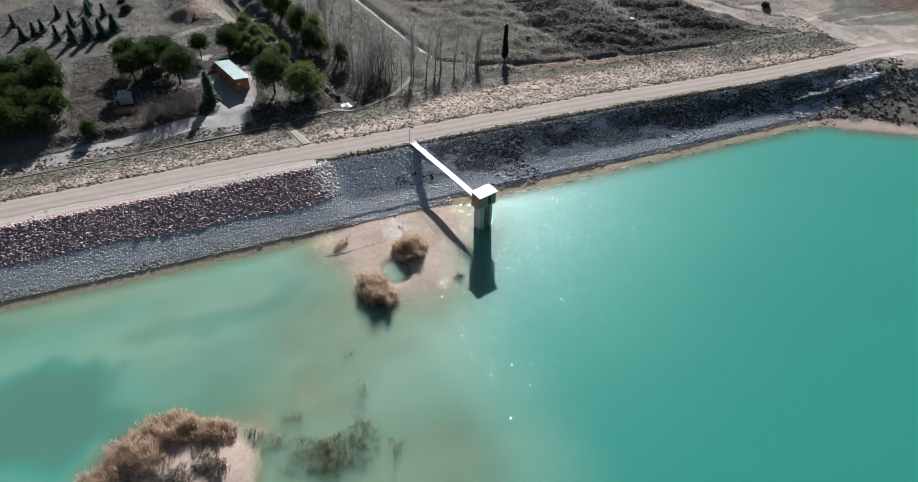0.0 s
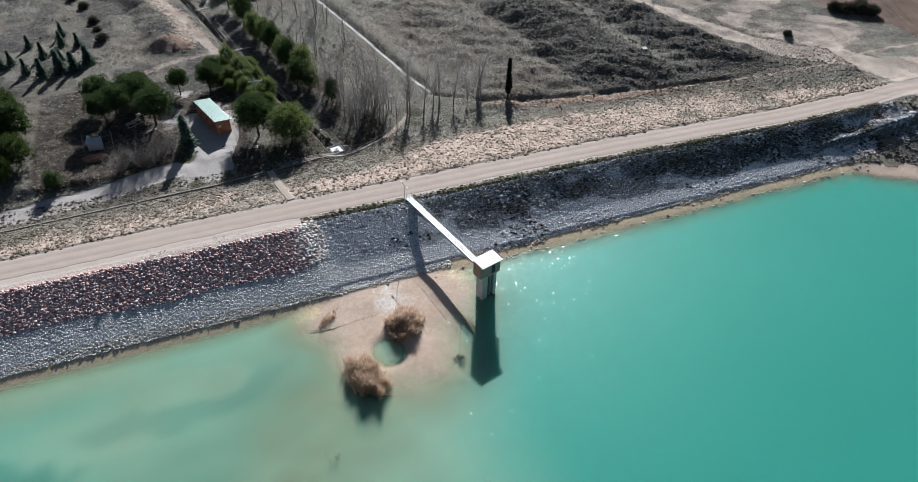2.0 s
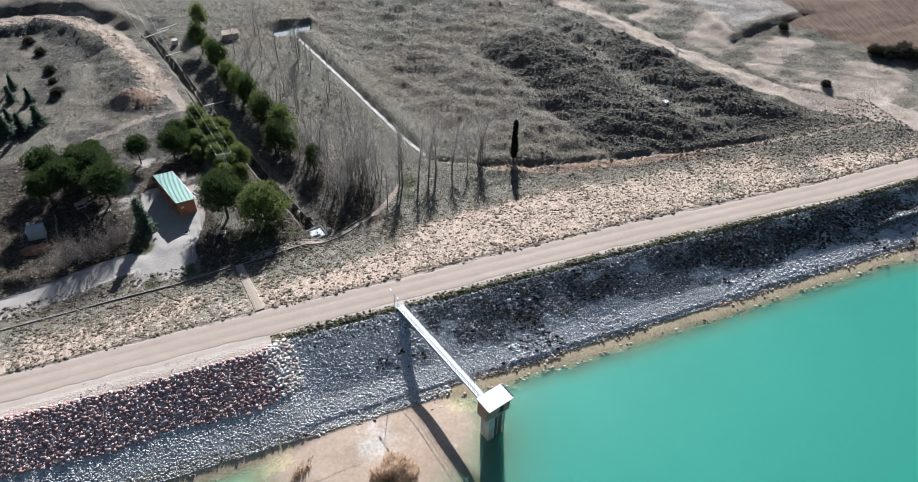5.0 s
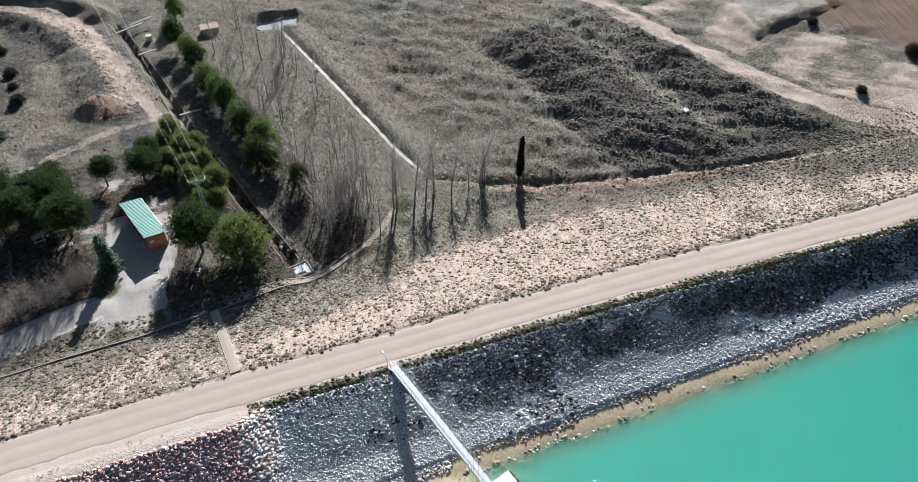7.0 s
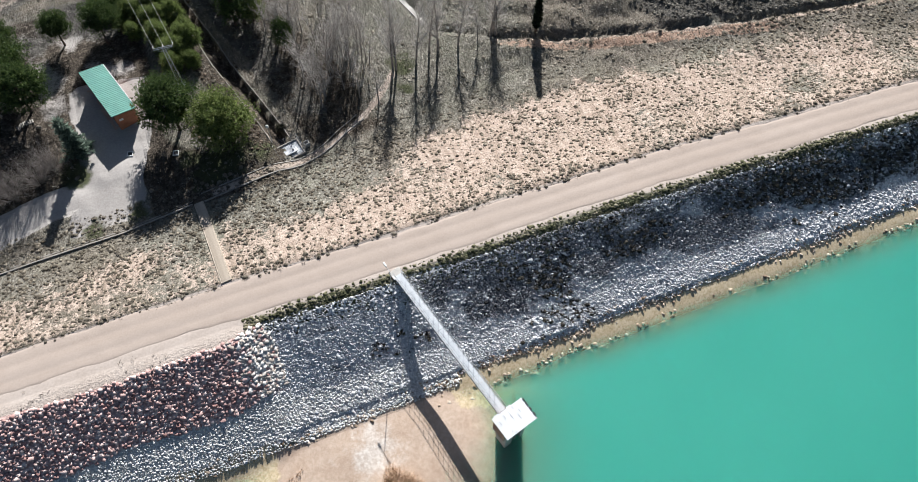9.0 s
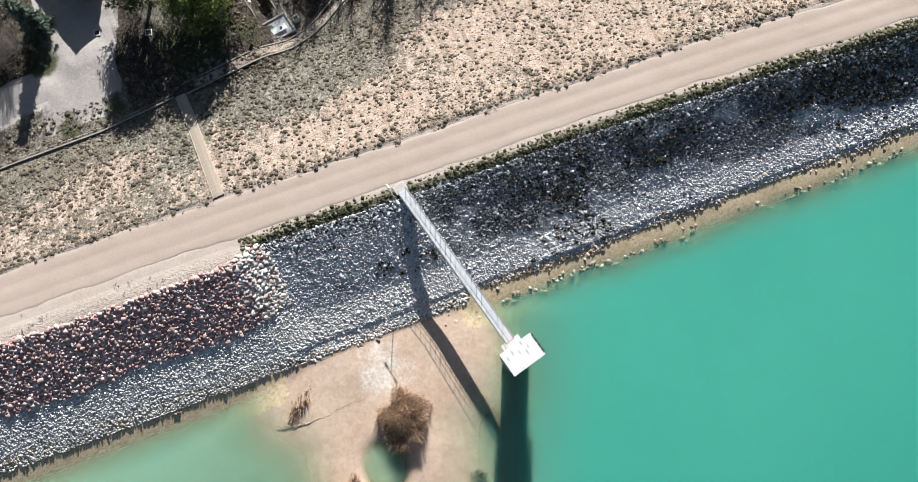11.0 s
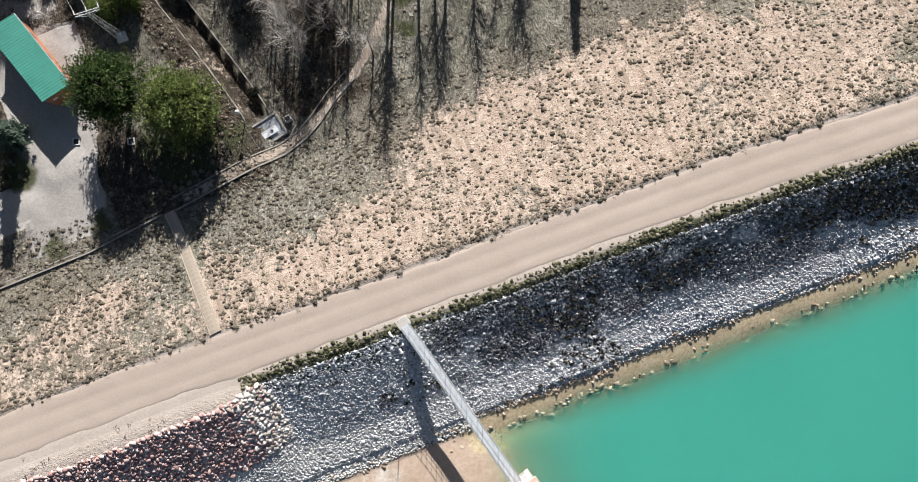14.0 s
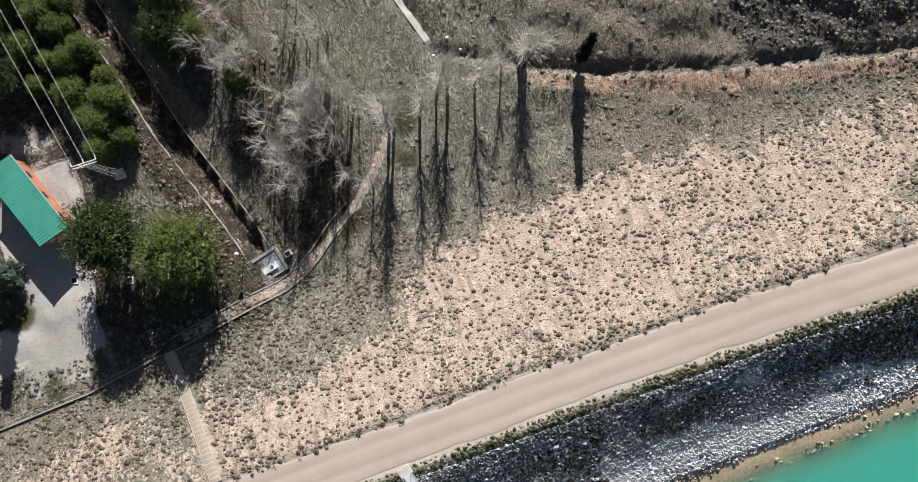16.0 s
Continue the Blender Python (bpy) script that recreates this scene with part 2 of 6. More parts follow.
# ---- materials ----
class Shader:
    """A node material, with short ways to make its nodes."""

    def __init__(self, name, rough=0.8, metal=0.0, spec=0.3):
        self.mat = bpy.data.materials.new(name)
        self.mat.use_nodes = True
        self.tree = self.mat.node_tree
        self.bsdf = self.tree.nodes["Principled BSDF"]
        self.put("Roughness", rough), self.put("Metallic", metal), self.put("Specular IOR Level", spec)
        self.geo = self.tree.nodes.new("ShaderNodeTexCoord").outputs["Object"]

    def link(self, value, socket):
        if isinstance(value, bpy.types.NodeSocket):
            self.tree.links.new(value, socket)
        elif isinstance(value, (tuple, list)):
            socket.default_value = (*value, 1)[:len(socket.default_value)]
        else:
            socket.default_value = value

    def put(self, name, value):
        self.link(value, self.bsdf.inputs[name])

    def world(self):
        return self.tree.nodes.new("ShaderNodeNewGeometry").outputs["Position"]

    def island(self):
        return self.tree.nodes.new("ShaderNodeNewGeometry").outputs["Random Per Island"]

    def random(self):
        return self.tree.nodes.new("ShaderNodeObjectInfo").outputs["Random"]

    def attr(self, name):
        n = self.tree.nodes.new("ShaderNodeAttribute")
        n.attribute_name = name
        return n.outputs["Fac"]

    def stretch(self, vec, scale, turn=0.0):
        n = self.tree.nodes.new("ShaderNodeMapping")
        n.inputs["Scale"].default_value, n.inputs["Rotation"].default_value = scale, (0, 0, turn)
        self.link(vec, n.inputs["Vector"])
        return n.outputs[0]

    def noise(self, scale, detail=3, rough=0.55, vec=None, warp=0.0):
        n = self.tree.nodes.new("ShaderNodeTexNoise")
        self.link(vec or self.geo, n.inputs["Vector"])
        for key, value in (("Scale", scale), ("Detail", detail), ("Roughness", rough), ("Distortion", warp)):
            n.inputs[key].default_value = value
        return n.outputs["Fac"]

    def cells(self, scale, vec=None, out="Color", feature="F1"):
        n = self.tree.nodes.new("ShaderNodeTexVoronoi")
        n.feature = feature
        self.link(vec or self.geo, n.inputs["Vector"])
        n.inputs["Scale"].default_value = scale
        return n.outputs[out]

    def calc(self, op, a, b=0.0, c=0.0):
        n = self.tree.nodes.new("ShaderNodeMath")
        n.operation = op
        for k, value in enumerate((a, b, c)):
            self.link(value, n.inputs[k])
        return n.outputs[0]

    def band(self, fac, lo, hi, a=0.0, b=1.0):
        n = self.tree.nodes.new("ShaderNodeMapRange")
        n.interpolation_type = "SMOOTHSTEP"
        self.link(fac, n.inputs["Value"])
        for key, value in (("From Min", lo), ("From Max", hi), ("To Min", a), ("To Max", b)):
            n.inputs[key].default_value = value
        return n.outputs[0]

    def ramp(self, fac, *stops):
        n = self.tree.nodes.new("ShaderNodeValToRGB")
        while len(n.color_ramp.elements) < len(stops):
            n.color_ramp.elements.new(0.5)
        for element, (at, colour) in zip(n.color_ramp.elements, stops):
            element.position, element.color = at, (*colour, 1)
        self.link(fac, n.inputs[0])
        return n.outputs[0]

    def mix(self, fac, a, b, kind="MIX"):
        n = self.tree.nodes.new("ShaderNodeMix")
        n.data_type, n.blend_type = "RGBA", kind
        self.link(fac, n.inputs[0]), self.link(a, n.inputs[6]), self.link(b, n.inputs[7])
        return n.outputs[2]

    def bump(self, height, strength=0.4, distance=0.05):
        n = self.tree.nodes.new("ShaderNodeBump")
        self.link(height, n.inputs["Height"])
        n.inputs["Strength"].default_value, n.inputs["Distance"].default_value = strength, distance
        self.put("Normal", n.outputs[0])
        return n.outputs[0]

    def colour(self, value):
        self.put("Base Color", value)
        return self


def plain(name, dark, light, scale=6.0, rough=0.8, metal=0.0, bump=0.25, distance=0.02, spec=0.3):
    """A surface of two tones: broad stains and fine grain."""
    s = Shader(name, rough, metal, spec)
    coarse, fine = s.noise(scale * 0.25, 4, 0.6), s.noise(scale * 4, 3, 0.6)
    s.colour(s.ramp(s.calc("ADD", s.calc("MULTIPLY", coarse, 0.65), s.calc("MULTIPLY", fine, 0.35)), (0.32, dark), (0.68, light)))
    s.bump(fine, bump, distance)
    return s.mat


def varied(name, *tones, rough=0.85, by="island", grain=3.0, spec=0.2, lift=0.25, thin=0.0):
    """Many pieces, each with its own tone, and grain within a piece."""
    s = Shader(name, rough, 0, spec)
    pick = s.island() if by == "island" else s.random()
    base = s.ramp(pick, *[(k / max(1, len(tones) - 1), c) for k, c in enumerate(tones)])
    s.colour(s.mix(lift * 2, base, s.ramp(s.noise(grain, 3), (0.3, (0.4, 0.4, 0.4)), (0.7, (0.62, 0.62, 0.62))), "OVERLAY"))
    if thin:
        through_leaf, mixer = s.tree.nodes.new("ShaderNodeBsdfTranslucent"), s.tree.nodes.new("ShaderNodeMixShader")
        s.link(base, through_leaf.inputs[0])
        mixer.inputs[0].default_value = thin
        s.tree.links.new(s.bsdf.outputs[0], mixer.inputs[1])
        s.tree.links.new(through_leaf.outputs[0], mixer.inputs[2])
        s.tree.links.new(mixer.outputs[0], s.tree.nodes["Material Output"].inputs[0])
    return s.mat


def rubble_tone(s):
    """Patches of white and of dark weathered stone, drawn out along the dam, with slope light painted in."""
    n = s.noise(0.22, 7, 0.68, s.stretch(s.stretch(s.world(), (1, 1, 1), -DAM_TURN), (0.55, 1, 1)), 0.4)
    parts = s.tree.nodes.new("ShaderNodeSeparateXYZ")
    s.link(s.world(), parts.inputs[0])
    # paints the sunlit low slope paler and the dim upper slope darker
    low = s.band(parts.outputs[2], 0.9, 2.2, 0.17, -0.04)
    # paler towards the left end
    left_lift = s.band(parts.outputs[0], -14.0, 6.0, 0.15, -0.01)
    return s.band(s.calc("ADD", n, s.calc("ADD", low, left_lift)), 0.46, 0.55)


def ground_material():
    s = Shader("ground", 0.92, 0, 0.15)
    w = s.world()
    broad, patch, lump, grit, fine = s.noise(0.035, 4, 0.6, w), s.noise(0.22, 4, 0.6, w), s.noise(0.9, 4, 0.65, w), s.noise(3.2, 4, 0.7, w), s.noise(11, 2, 0.6, w)
    mixed = s.calc("ADD", s.calc("MULTIPLY", grit, 0.5), s.calc("MULTIPLY", lump, 0.5))

    def zone(name, lo=0.42, hi=0.58, amount=0.35):
        return s.band(s.calc("ADD", s.attr(name), s.calc("MULTIPLY", s.calc("SUBTRACT", mixed, 0.5), amount * 2)), lo, hi)

    # dead grass and weeds over pale soil
    combed = s.noise(1.3, 4, 0.65, s.stretch(w, (1, 0.38, 1), 0.5), 2.6)
    sward = s.calc("ADD", s.calc("MULTIPLY", combed, 0.6), s.calc("MULTIPLY", grit, 0.4))
    grass = s.ramp(sward, (0.32, (0.0528, 0.0494, 0.0397)), (0.44, (0.139, 0.13, 0.107)), (0.54, (0.259, 0.244, 0.206)), (0.66, (0.48, 0.455, 0.394)))
    grass = s.mix(s.band(patch, 0.38, 0.66, 0.0, 0.55), grass, s.ramp(mixed, (0.32, (0.0576, 0.0571, 0.0406)), (0.68, (0.317, 0.31, 0.234))))
    colour = s.mix(s.band(broad, 0.42, 0.62, 0.0, 0.5), grass, s.ramp(mixed, (0.32, (0.0959, 0.0732, 0.0559)), (0.68, (0.307, 0.249, 0.198))))
    # brown litter, taken darker to paint in the shade of the trees
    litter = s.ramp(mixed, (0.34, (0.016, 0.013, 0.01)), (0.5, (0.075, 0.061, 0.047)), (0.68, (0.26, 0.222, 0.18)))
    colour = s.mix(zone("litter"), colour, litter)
    scrub = s.ramp(mixed, (0.32, (0.035, 0.033, 0.029)), (0.5, (0.105, 0.099, 0.088)), (0.68, (0.28, 0.262, 0.232)))
    colour = s.mix(zone("scrub"), colour, scrub)
    soil = s.ramp(mixed, (0.32, (0.29, 0.216, 0.168)), (0.48, (0.42, 0.33, 0.268)), (0.64, (0.585, 0.485, 0.41)))
    soil = s.mix(s.band(patch, 0.5, 0.75, 0.0, 0.5), soil, (0.36, 0.29, 0.23))
    rill = s.noise(1.0, 4, 0.6, s.stretch(s.stretch(w, (1, 1, 1), -DAM_TURN), (1.5, 0.16, 1)), 0.3)
    soil = s.mix(s.band(rill, 0.36, 0.5, 0.75, 0.0), soil, (0.27, 0.212, 0.165))
    colour = s.mix(zone("soil", amount=1.1), colour, soil)
    colour = s.mix(zone("clay", amount=0.8), colour, s.ramp(mixed, (0.32, (0.22, 0.135, 0.09)), (0.5, (0.38, 0.262, 0.195)), (0.68, (0.52, 0.4, 0.315))))
    field = s.ramp(s.calc("ADD", s.calc("MULTIPLY", s.noise(1.0, 3, 0.6, s.stretch(w, (1.6, 0.06, 1), -0.9)), 0.7), s.calc("MULTIPLY", patch, 0.3)), (0.35, (0.14, 0.095, 0.07)), (0.65, (0.25, 0.175, 0.135)))
    colour = s.mix(zone("field", amount=0.1), colour, field)
    pale = s.ramp(s.calc("ADD", s.calc("MULTIPLY", patch, 0.6), s.calc("MULTIPLY", grit, 0.4)), (0.3, (0.34, 0.27, 0.22)), (0.5, (0.48, 0.4, 0.335)), (0.7, (0.63, 0.545, 0.47)))
    colour = s.mix(zone("pale", amount=0.25), colour, pale)
    yard = s.ramp(s.calc("ADD", s.calc("MULTIPLY", patch, 0.5), s.calc("MULTIPLY", grit, 0.5)), (0.3, (0.29, 0.27, 0.252)), (0.7, (0.49, 0.46, 0.435)))
    colour = s.mix(zone("yard", amount=0.2), colour, yard)
    # stone patches together with the slope light painted by rubble_tone
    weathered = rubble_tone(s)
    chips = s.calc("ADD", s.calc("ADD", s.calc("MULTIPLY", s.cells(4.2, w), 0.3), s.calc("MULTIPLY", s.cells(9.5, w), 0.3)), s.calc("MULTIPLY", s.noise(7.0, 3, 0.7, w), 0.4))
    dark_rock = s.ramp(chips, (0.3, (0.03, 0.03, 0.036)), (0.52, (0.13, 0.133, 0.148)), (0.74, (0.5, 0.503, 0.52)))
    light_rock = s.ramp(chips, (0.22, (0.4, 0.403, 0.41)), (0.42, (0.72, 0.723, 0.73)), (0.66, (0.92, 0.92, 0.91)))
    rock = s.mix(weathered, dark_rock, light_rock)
    rock = s.mix(s.attr("red"), rock, s.ramp(chips, (0.3, (0.42, 0.27, 0.245)), (0.7, (0.7, 0.53, 0.49))))
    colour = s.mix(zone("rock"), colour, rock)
    silt = s.ramp(s.calc("ADD", s.calc("MULTIPLY", patch, 0.35), s.calc("MULTIPLY", s.cells(8.0, w), 0.4)), (0.2, (0.42, 0.415, 0.4)), (0.36, (0.68, 0.67, 0.65)), (0.55, (0.88, 0.87, 0.85)))
    colour = s.mix(zone("silt"), colour, silt)
    shoulder = s.ramp(s.calc("ADD", s.calc("MULTIPLY", grit, 0.6), s.calc("MULTIPLY", patch, 0.4)), (0.32, (0.43, 0.36, 0.31)), (0.68, (0.58, 0.51, 0.455)))
    colour = s.mix(zone("shoulder", amount=0.2), colour, shoulder)
    sand = s.ramp(s.calc("ADD", s.calc("MULTIPLY", lump, 0.5), s.calc("MULTIPLY", patch, 0.5)), (0.3, (0.43, 0.315, 0.235)), (0.5, (0.53, 0.41, 0.32)), (0.7, (0.62, 0.505, 0.41)))
    sand = s.mix(zone("bleach", 0.2, 0.95, 1.0), sand, s.ramp(grit, (0.3, (0.6, 0.54, 0.48)), (0.7, (0.78, 0.73, 0.67))))
    sand = s.mix(s.band(s.noise(2.2, 5, 0.75, w, 0.6), 0.42, 0.62, 0.0, 0.4), sand, (0.36, 0.265, 0.195))
    sand = s.mix(s.band(fine, 0.56, 0.68, 0.0, 0.35), sand, (0.72, 0.62, 0.52))
    colour = s.mix(zone("sand", amount=0.25), colour, sand)
    silty = s.ramp(s.calc("ADD", s.calc("MULTIPLY", lump, 0.4), s.calc("MULTIPLY", s.cells(5.0, w), 0.35)), (0.18, (0.42, 0.325, 0.195)), (0.34, (0.58, 0.47, 0.305)), (0.54, (0.7, 0.59, 0.42)))
    colour = s.mix(zone("shelf", amount=0.5), colour, silty)
    turf = s.ramp(mixed, (0.3, (0.03, 0.035, 0.018)), (0.7, (0.11, 0.12, 0.06)))
    colour = s.mix(zone("turf", 0.35, 0.7), colour, turf)
    s.colour(colour)
    facets = s.calc("ADD", s.calc("MULTIPLY", s.noise(2.4, 4, 0.8, w), 0.6), s.calc("MULTIPLY", s.cells(3.2, w), 0.12))
    calm = s.calc("MULTIPLY", s.calc("MINIMUM", s.calc("ADD", s.calc("ADD", s.calc("ADD", s.attr("sand"), s.calc("MULTIPLY", s.attr("rock"), 0.7)), s.attr("shelf")), s.calc("ADD", s.attr("shoulder"), s.calc("MULTIPLY", s.attr("yard"), 0.85))), 1.0), -0.9)
    relief = s.calc("ADD", s.calc("MULTIPLY", facets, s.attr("rock")), s.calc("MULTIPLY", mixed, s.calc("ADD", 1.0, calm)))
    s.bump(s.calc("ADD", s.calc("ADD", relief, s.calc("MULTIPLY", fine, s.calc("ADD", 0.3, s.calc("MULTIPLY", calm, 0.3)))), s.calc("MULTIPLY", s.calc("MULTIPLY", combed, 3.2), s.attr("grassy"))), 0.85, 0.3)
    return s.mat


def road_material():
    s = Shader("gravel_road", 0.95, 0, 0.1)
    w = s.world()
    along = s.stretch(w, (1, 1, 1), -DAM_TURN)
    streak = s.noise(1.0, 4, 0.6, s.stretch(along, (0.03, 0.8, 1)))
    grit, patch = s.noise(5.5, 4, 0.7, w), s.noise(0.3, 4, 0.6, w)
    tone = s.calc("ADD", s.calc("MULTIPLY", streak, 0.3), s.calc("ADD", s.calc("MULTIPLY", grit, 0.45), s.calc("MULTIPLY", patch, 0.25)))
    s.colour(s.ramp(tone, (0.34, (0.42, 0.343, 0.288)), (0.5, (0.47, 0.39, 0.333)), (0.66, (0.52, 0.44, 0.382))))
    s.bump(grit, 0.35, 0.04)
    return s.mat


def water_material():
    s = Shader("turquoise_water", 0.5, 0, 0.1)
    w = s.world()
    deep = s.attr("depth")
    murk = s.noise(0.045, 4, 0.55, w, 0.4)
    body = s.ramp(s.calc("ADD", s.noise(0.012, 2, 0.5, w), s.calc("MULTIPLY", s.calc("SUBTRACT", murk, 0.5), 0.35)), (0.35, (0.045, 0.305, 0.235)), (0.65, (0.06, 0.35, 0.272)))
    body = s.mix(s.attr("open_water"), body, (0.036, 0.27, 0.207))
    body = s.mix(s.attr("cloud"), body, (0.25, 0.405, 0.285))
    body = s.mix(s.attr("weed_bed"), body, (0.1, 0.2, 0.145))
    s.colour(body)
    s.bsdf.subsurface_method = "BURLEY"
    s.put("Subsurface Weight", 1.0), s.put("Subsurface Radius", (0.5, 1.0, 0.9)), s.put("Subsurface Scale", 2.2)
    waves = s.calc("ADD", s.noise(1.2, 2, 0.6, w), s.calc("MULTIPLY", s.noise(0.4, 1, 0.5, w), 0.6))
    ripple = s.tree.nodes.new("ShaderNodeBump")
    s.link(waves, ripple.inputs["Height"])
    ripple.inputs["Strength"].default_value, ripple.inputs["Distance"].default_value = 1.0, 0.03
    s.put("Coat Weight", 0.5), s.put("Coat Roughness", 0.3), s.put("Coat IOR", 1.33), s.put("Coat Normal", ripple.outputs[0])
    clear = s.tree.nodes.new("ShaderNodeBsdfTransparent")
    s.link(s.mix(s.band(deep, 0.0, 0.7), (1, 1, 1), (0.78, 0.88, 0.7)), clear.inputs[0])
    mixer = s.tree.nodes.new("ShaderNodeMixShader")
    cover = s.calc("SUBTRACT", 1.0, s.calc("POWER", 2.718, s.calc("MULTIPLY", s.calc("POWER", deep, 1.4), -1.5)))
    s.link(cover, mixer.inputs[0])
    s.tree.links.new(clear.outputs[0], mixer.inputs[1])
    s.tree.links.new(s.bsdf.outputs[0], mixer.inputs[2])
    s.tree.links.new(mixer.outputs[0], s.tree.nodes["Material Output"].inputs[0])
    return s.mat


# ---- ground, road and water ----
def steps(*spans):
    """Grid lines: (start, end, spacing) one after the other."""
    out = []
    for a, b, d in spans:
        out.extend(np.linspace(a, b, max(2, int(round((b - a) / d)) + 1))[:-1])
    return np.array(out + [spans[-1][1]])


def sheet(name, us, vs, height, attributes, material):
    """A grid over the plan, as one object, with named weights at its points."""
    uu, vv = np.meshgrid(us, vs)
    z = height(uu, vv)
    x, y = place(uu, vv)
    nu, nv = len(us), len(vs)
    k = np.arange(nu * nv).reshape(nv, nu)
    quads = np.stack((k[:-1, :-1], k[:-1, 1:], k[1:, 1:], k[1:, :-1]), -1).reshape(-1, 4)
    mesh = bpy.data.meshes.new(name)
    mesh.vertices.add(nu * nv), mesh.loops.add(quads.size), mesh.polygons.add(len(quads))
    mesh.vertices.foreach_set("co", np.stack((x, y, z), -1).ravel())
    mesh.loops.foreach_set("vertex_index", quads.ravel())
    mesh.polygons.foreach_set("loop_start", np.arange(0, quads.size, 4))
    mesh.polygons.foreach_set("use_smooth", np.ones(len(quads), bool))
    mesh.update(calc_edges=True)
    for key, make in attributes.items():
        mesh.attributes.new(key, "FLOAT", "POINT").data.foreach_set("value", np.broadcast_to(make(uu, vv, z), uu.shape).astype(np.float32).ravel())
    mesh.materials.append(material)
    return new(name, mesh)




def zone_soil(u, v, z):
    w = across(u, v)
    top = np.interp(u, [-90, -24, -8, 6, 18, 30, 44, 60, 90, 110], [15, 14.5, 13.5, 18.5, 22.5, 23, 21.5, 19.5, 15, 12])
    rills = 2.6 * fbm(u * 1.0, w * 0.13, 1.5, 37, 3) + 2.0 * fbm(u, w, 7, 39)
    near = ramp(w, 5.4, 5.9) * (1 - ramp(w + rills, top - 3.5, top + 4.5))
    worn = 0.72 + 0.45 * fbm(u, v, 8, 41) + 0.1 * ramp(u, 0, 20) - 0.12 * ramp(-u, 4, 14) - 0.2 * ramp(u, 30, 62)
    dam_side = gully_line(u) - v
    rim = 0.75 * band(dam_side, 0.6, 1.7, 0.8) * ramp(u, 24, 30)
    bank = band(u + 0.255 * (v - 30), -14.5, -8.8, 2) * band(v, 28, 62, 4) * (0.22 + 0.4 * fbm(u, v, 4, 40))
    heap = 0.62 * (1 - ramp(near_line(u, v, [(-31, 88), (-35, 106), (-42, 124), (-54, 139), (-90, 140)])[0], 2, 6))
    return np.maximum.reduce([near * worn, rim, bank, heap])


def zone_clay(u, v, z):
    dam_side = gully_line(u) - v
    strip = band(dam_side, 1.1, 3.6, 0.8) * ramp(u, 24, 32) * (1 - ramp(u, 66, 78)) * (0.75 + 0.4 * fbm(u, v, 5, 42))
    mound = 0.66 * (1 - ramp(np.hypot((u + 36.5) / 7.5, (v - 83.5) / 4.5), 0.4, 1.2))
    litter = 0.45 * (1 - ramp(np.hypot((u + 19.5) / 4.0, (v - 33.5) / 4.0), 0.3, 1.2))
    return np.maximum.reduce([strip, litter, mound])


def zone_rock(u, v, z):
    w = across(u, v)
    return band(w, -13.9, -0.6, 1.2) * (1 - ramp(end_bank(u, v) - z + 0.6 * fbm(u, v, 5, 57), -0.08, 0.25)) * (1 - ramp(u, 108, 112))


def zone_silt(u, v, z):
    w = across(u, v)
    return band(w + 0.6 * fbm(u, v, 5, 58), -14.6, -9.2 - 0.9 * ramp(u, -20, -8), 1.2) * (1 - ramp(u, -4, 4)) * 0.9 + 0.4 * band(w, -13.6, -10.5, 2.4) * ramp(u, 0, 6) * (0.6 + 0.8 * fbm(u, v, 6, 59))


def zone_shoulder(u, v, z):
    w = across(u, v)
    return np.maximum(band(w, -2.4 + 1.2 * ramp(-u, 38, 55) + 0.8 * fbm(u, v, 5, 43), 3.0, 0.8) * (1 - ramp(u, -21, -18)), 0.8 * band(w, -0.1, 5.9, 0.6))


def zone_pale(u, v, z):
    gap, _ = near_line(u, v, TRACK_RIGHT)
    gap2, _ = near_line(u, v, TRACK_LEFT)
    bare = ramp(u - np.interp(v, [10, 20, 30, 40, 64, 94], [118, 107, 100, 95, 88, 80]), 1, 7) * (1 - ramp(u - 0.45 * (60 - v), 112, 122)) * ramp(v, 12, 22) * (0.5 + 0.5 * fbm(u, v, 10, 45))
    w = v - bend(u)
    end = ramp(u, 108, 116) * band(w, -20, 14, 6) * 0.55
    walkline = 0.64 * (1 - ramp(near_line(u, v, [(-20, 21.9), (-11.4, 23.2), (-6.4, 24.0), (-1.7, 26.4), (3.4, 29.8), (6.5, 32.5), (12, 38.5)])[0], 0.35, 1.15))
    lane = 0.5 * (1 - ramp(near_line(u, v, [(-26.5, 78), (-34, 76.5), (-44, 72), (-50, 66)])[0], 0.8, 3))
    return np.maximum.reduce([1 - ramp(gap + 0.8 * fbm(u, v, 6, 44), 2.4, 4.4), lane, (0.58 + 0.3 * fbm(u, v, 4, 46)) * (1 - ramp(gap2, 0.8, 2.6)), bare, end, walkline])


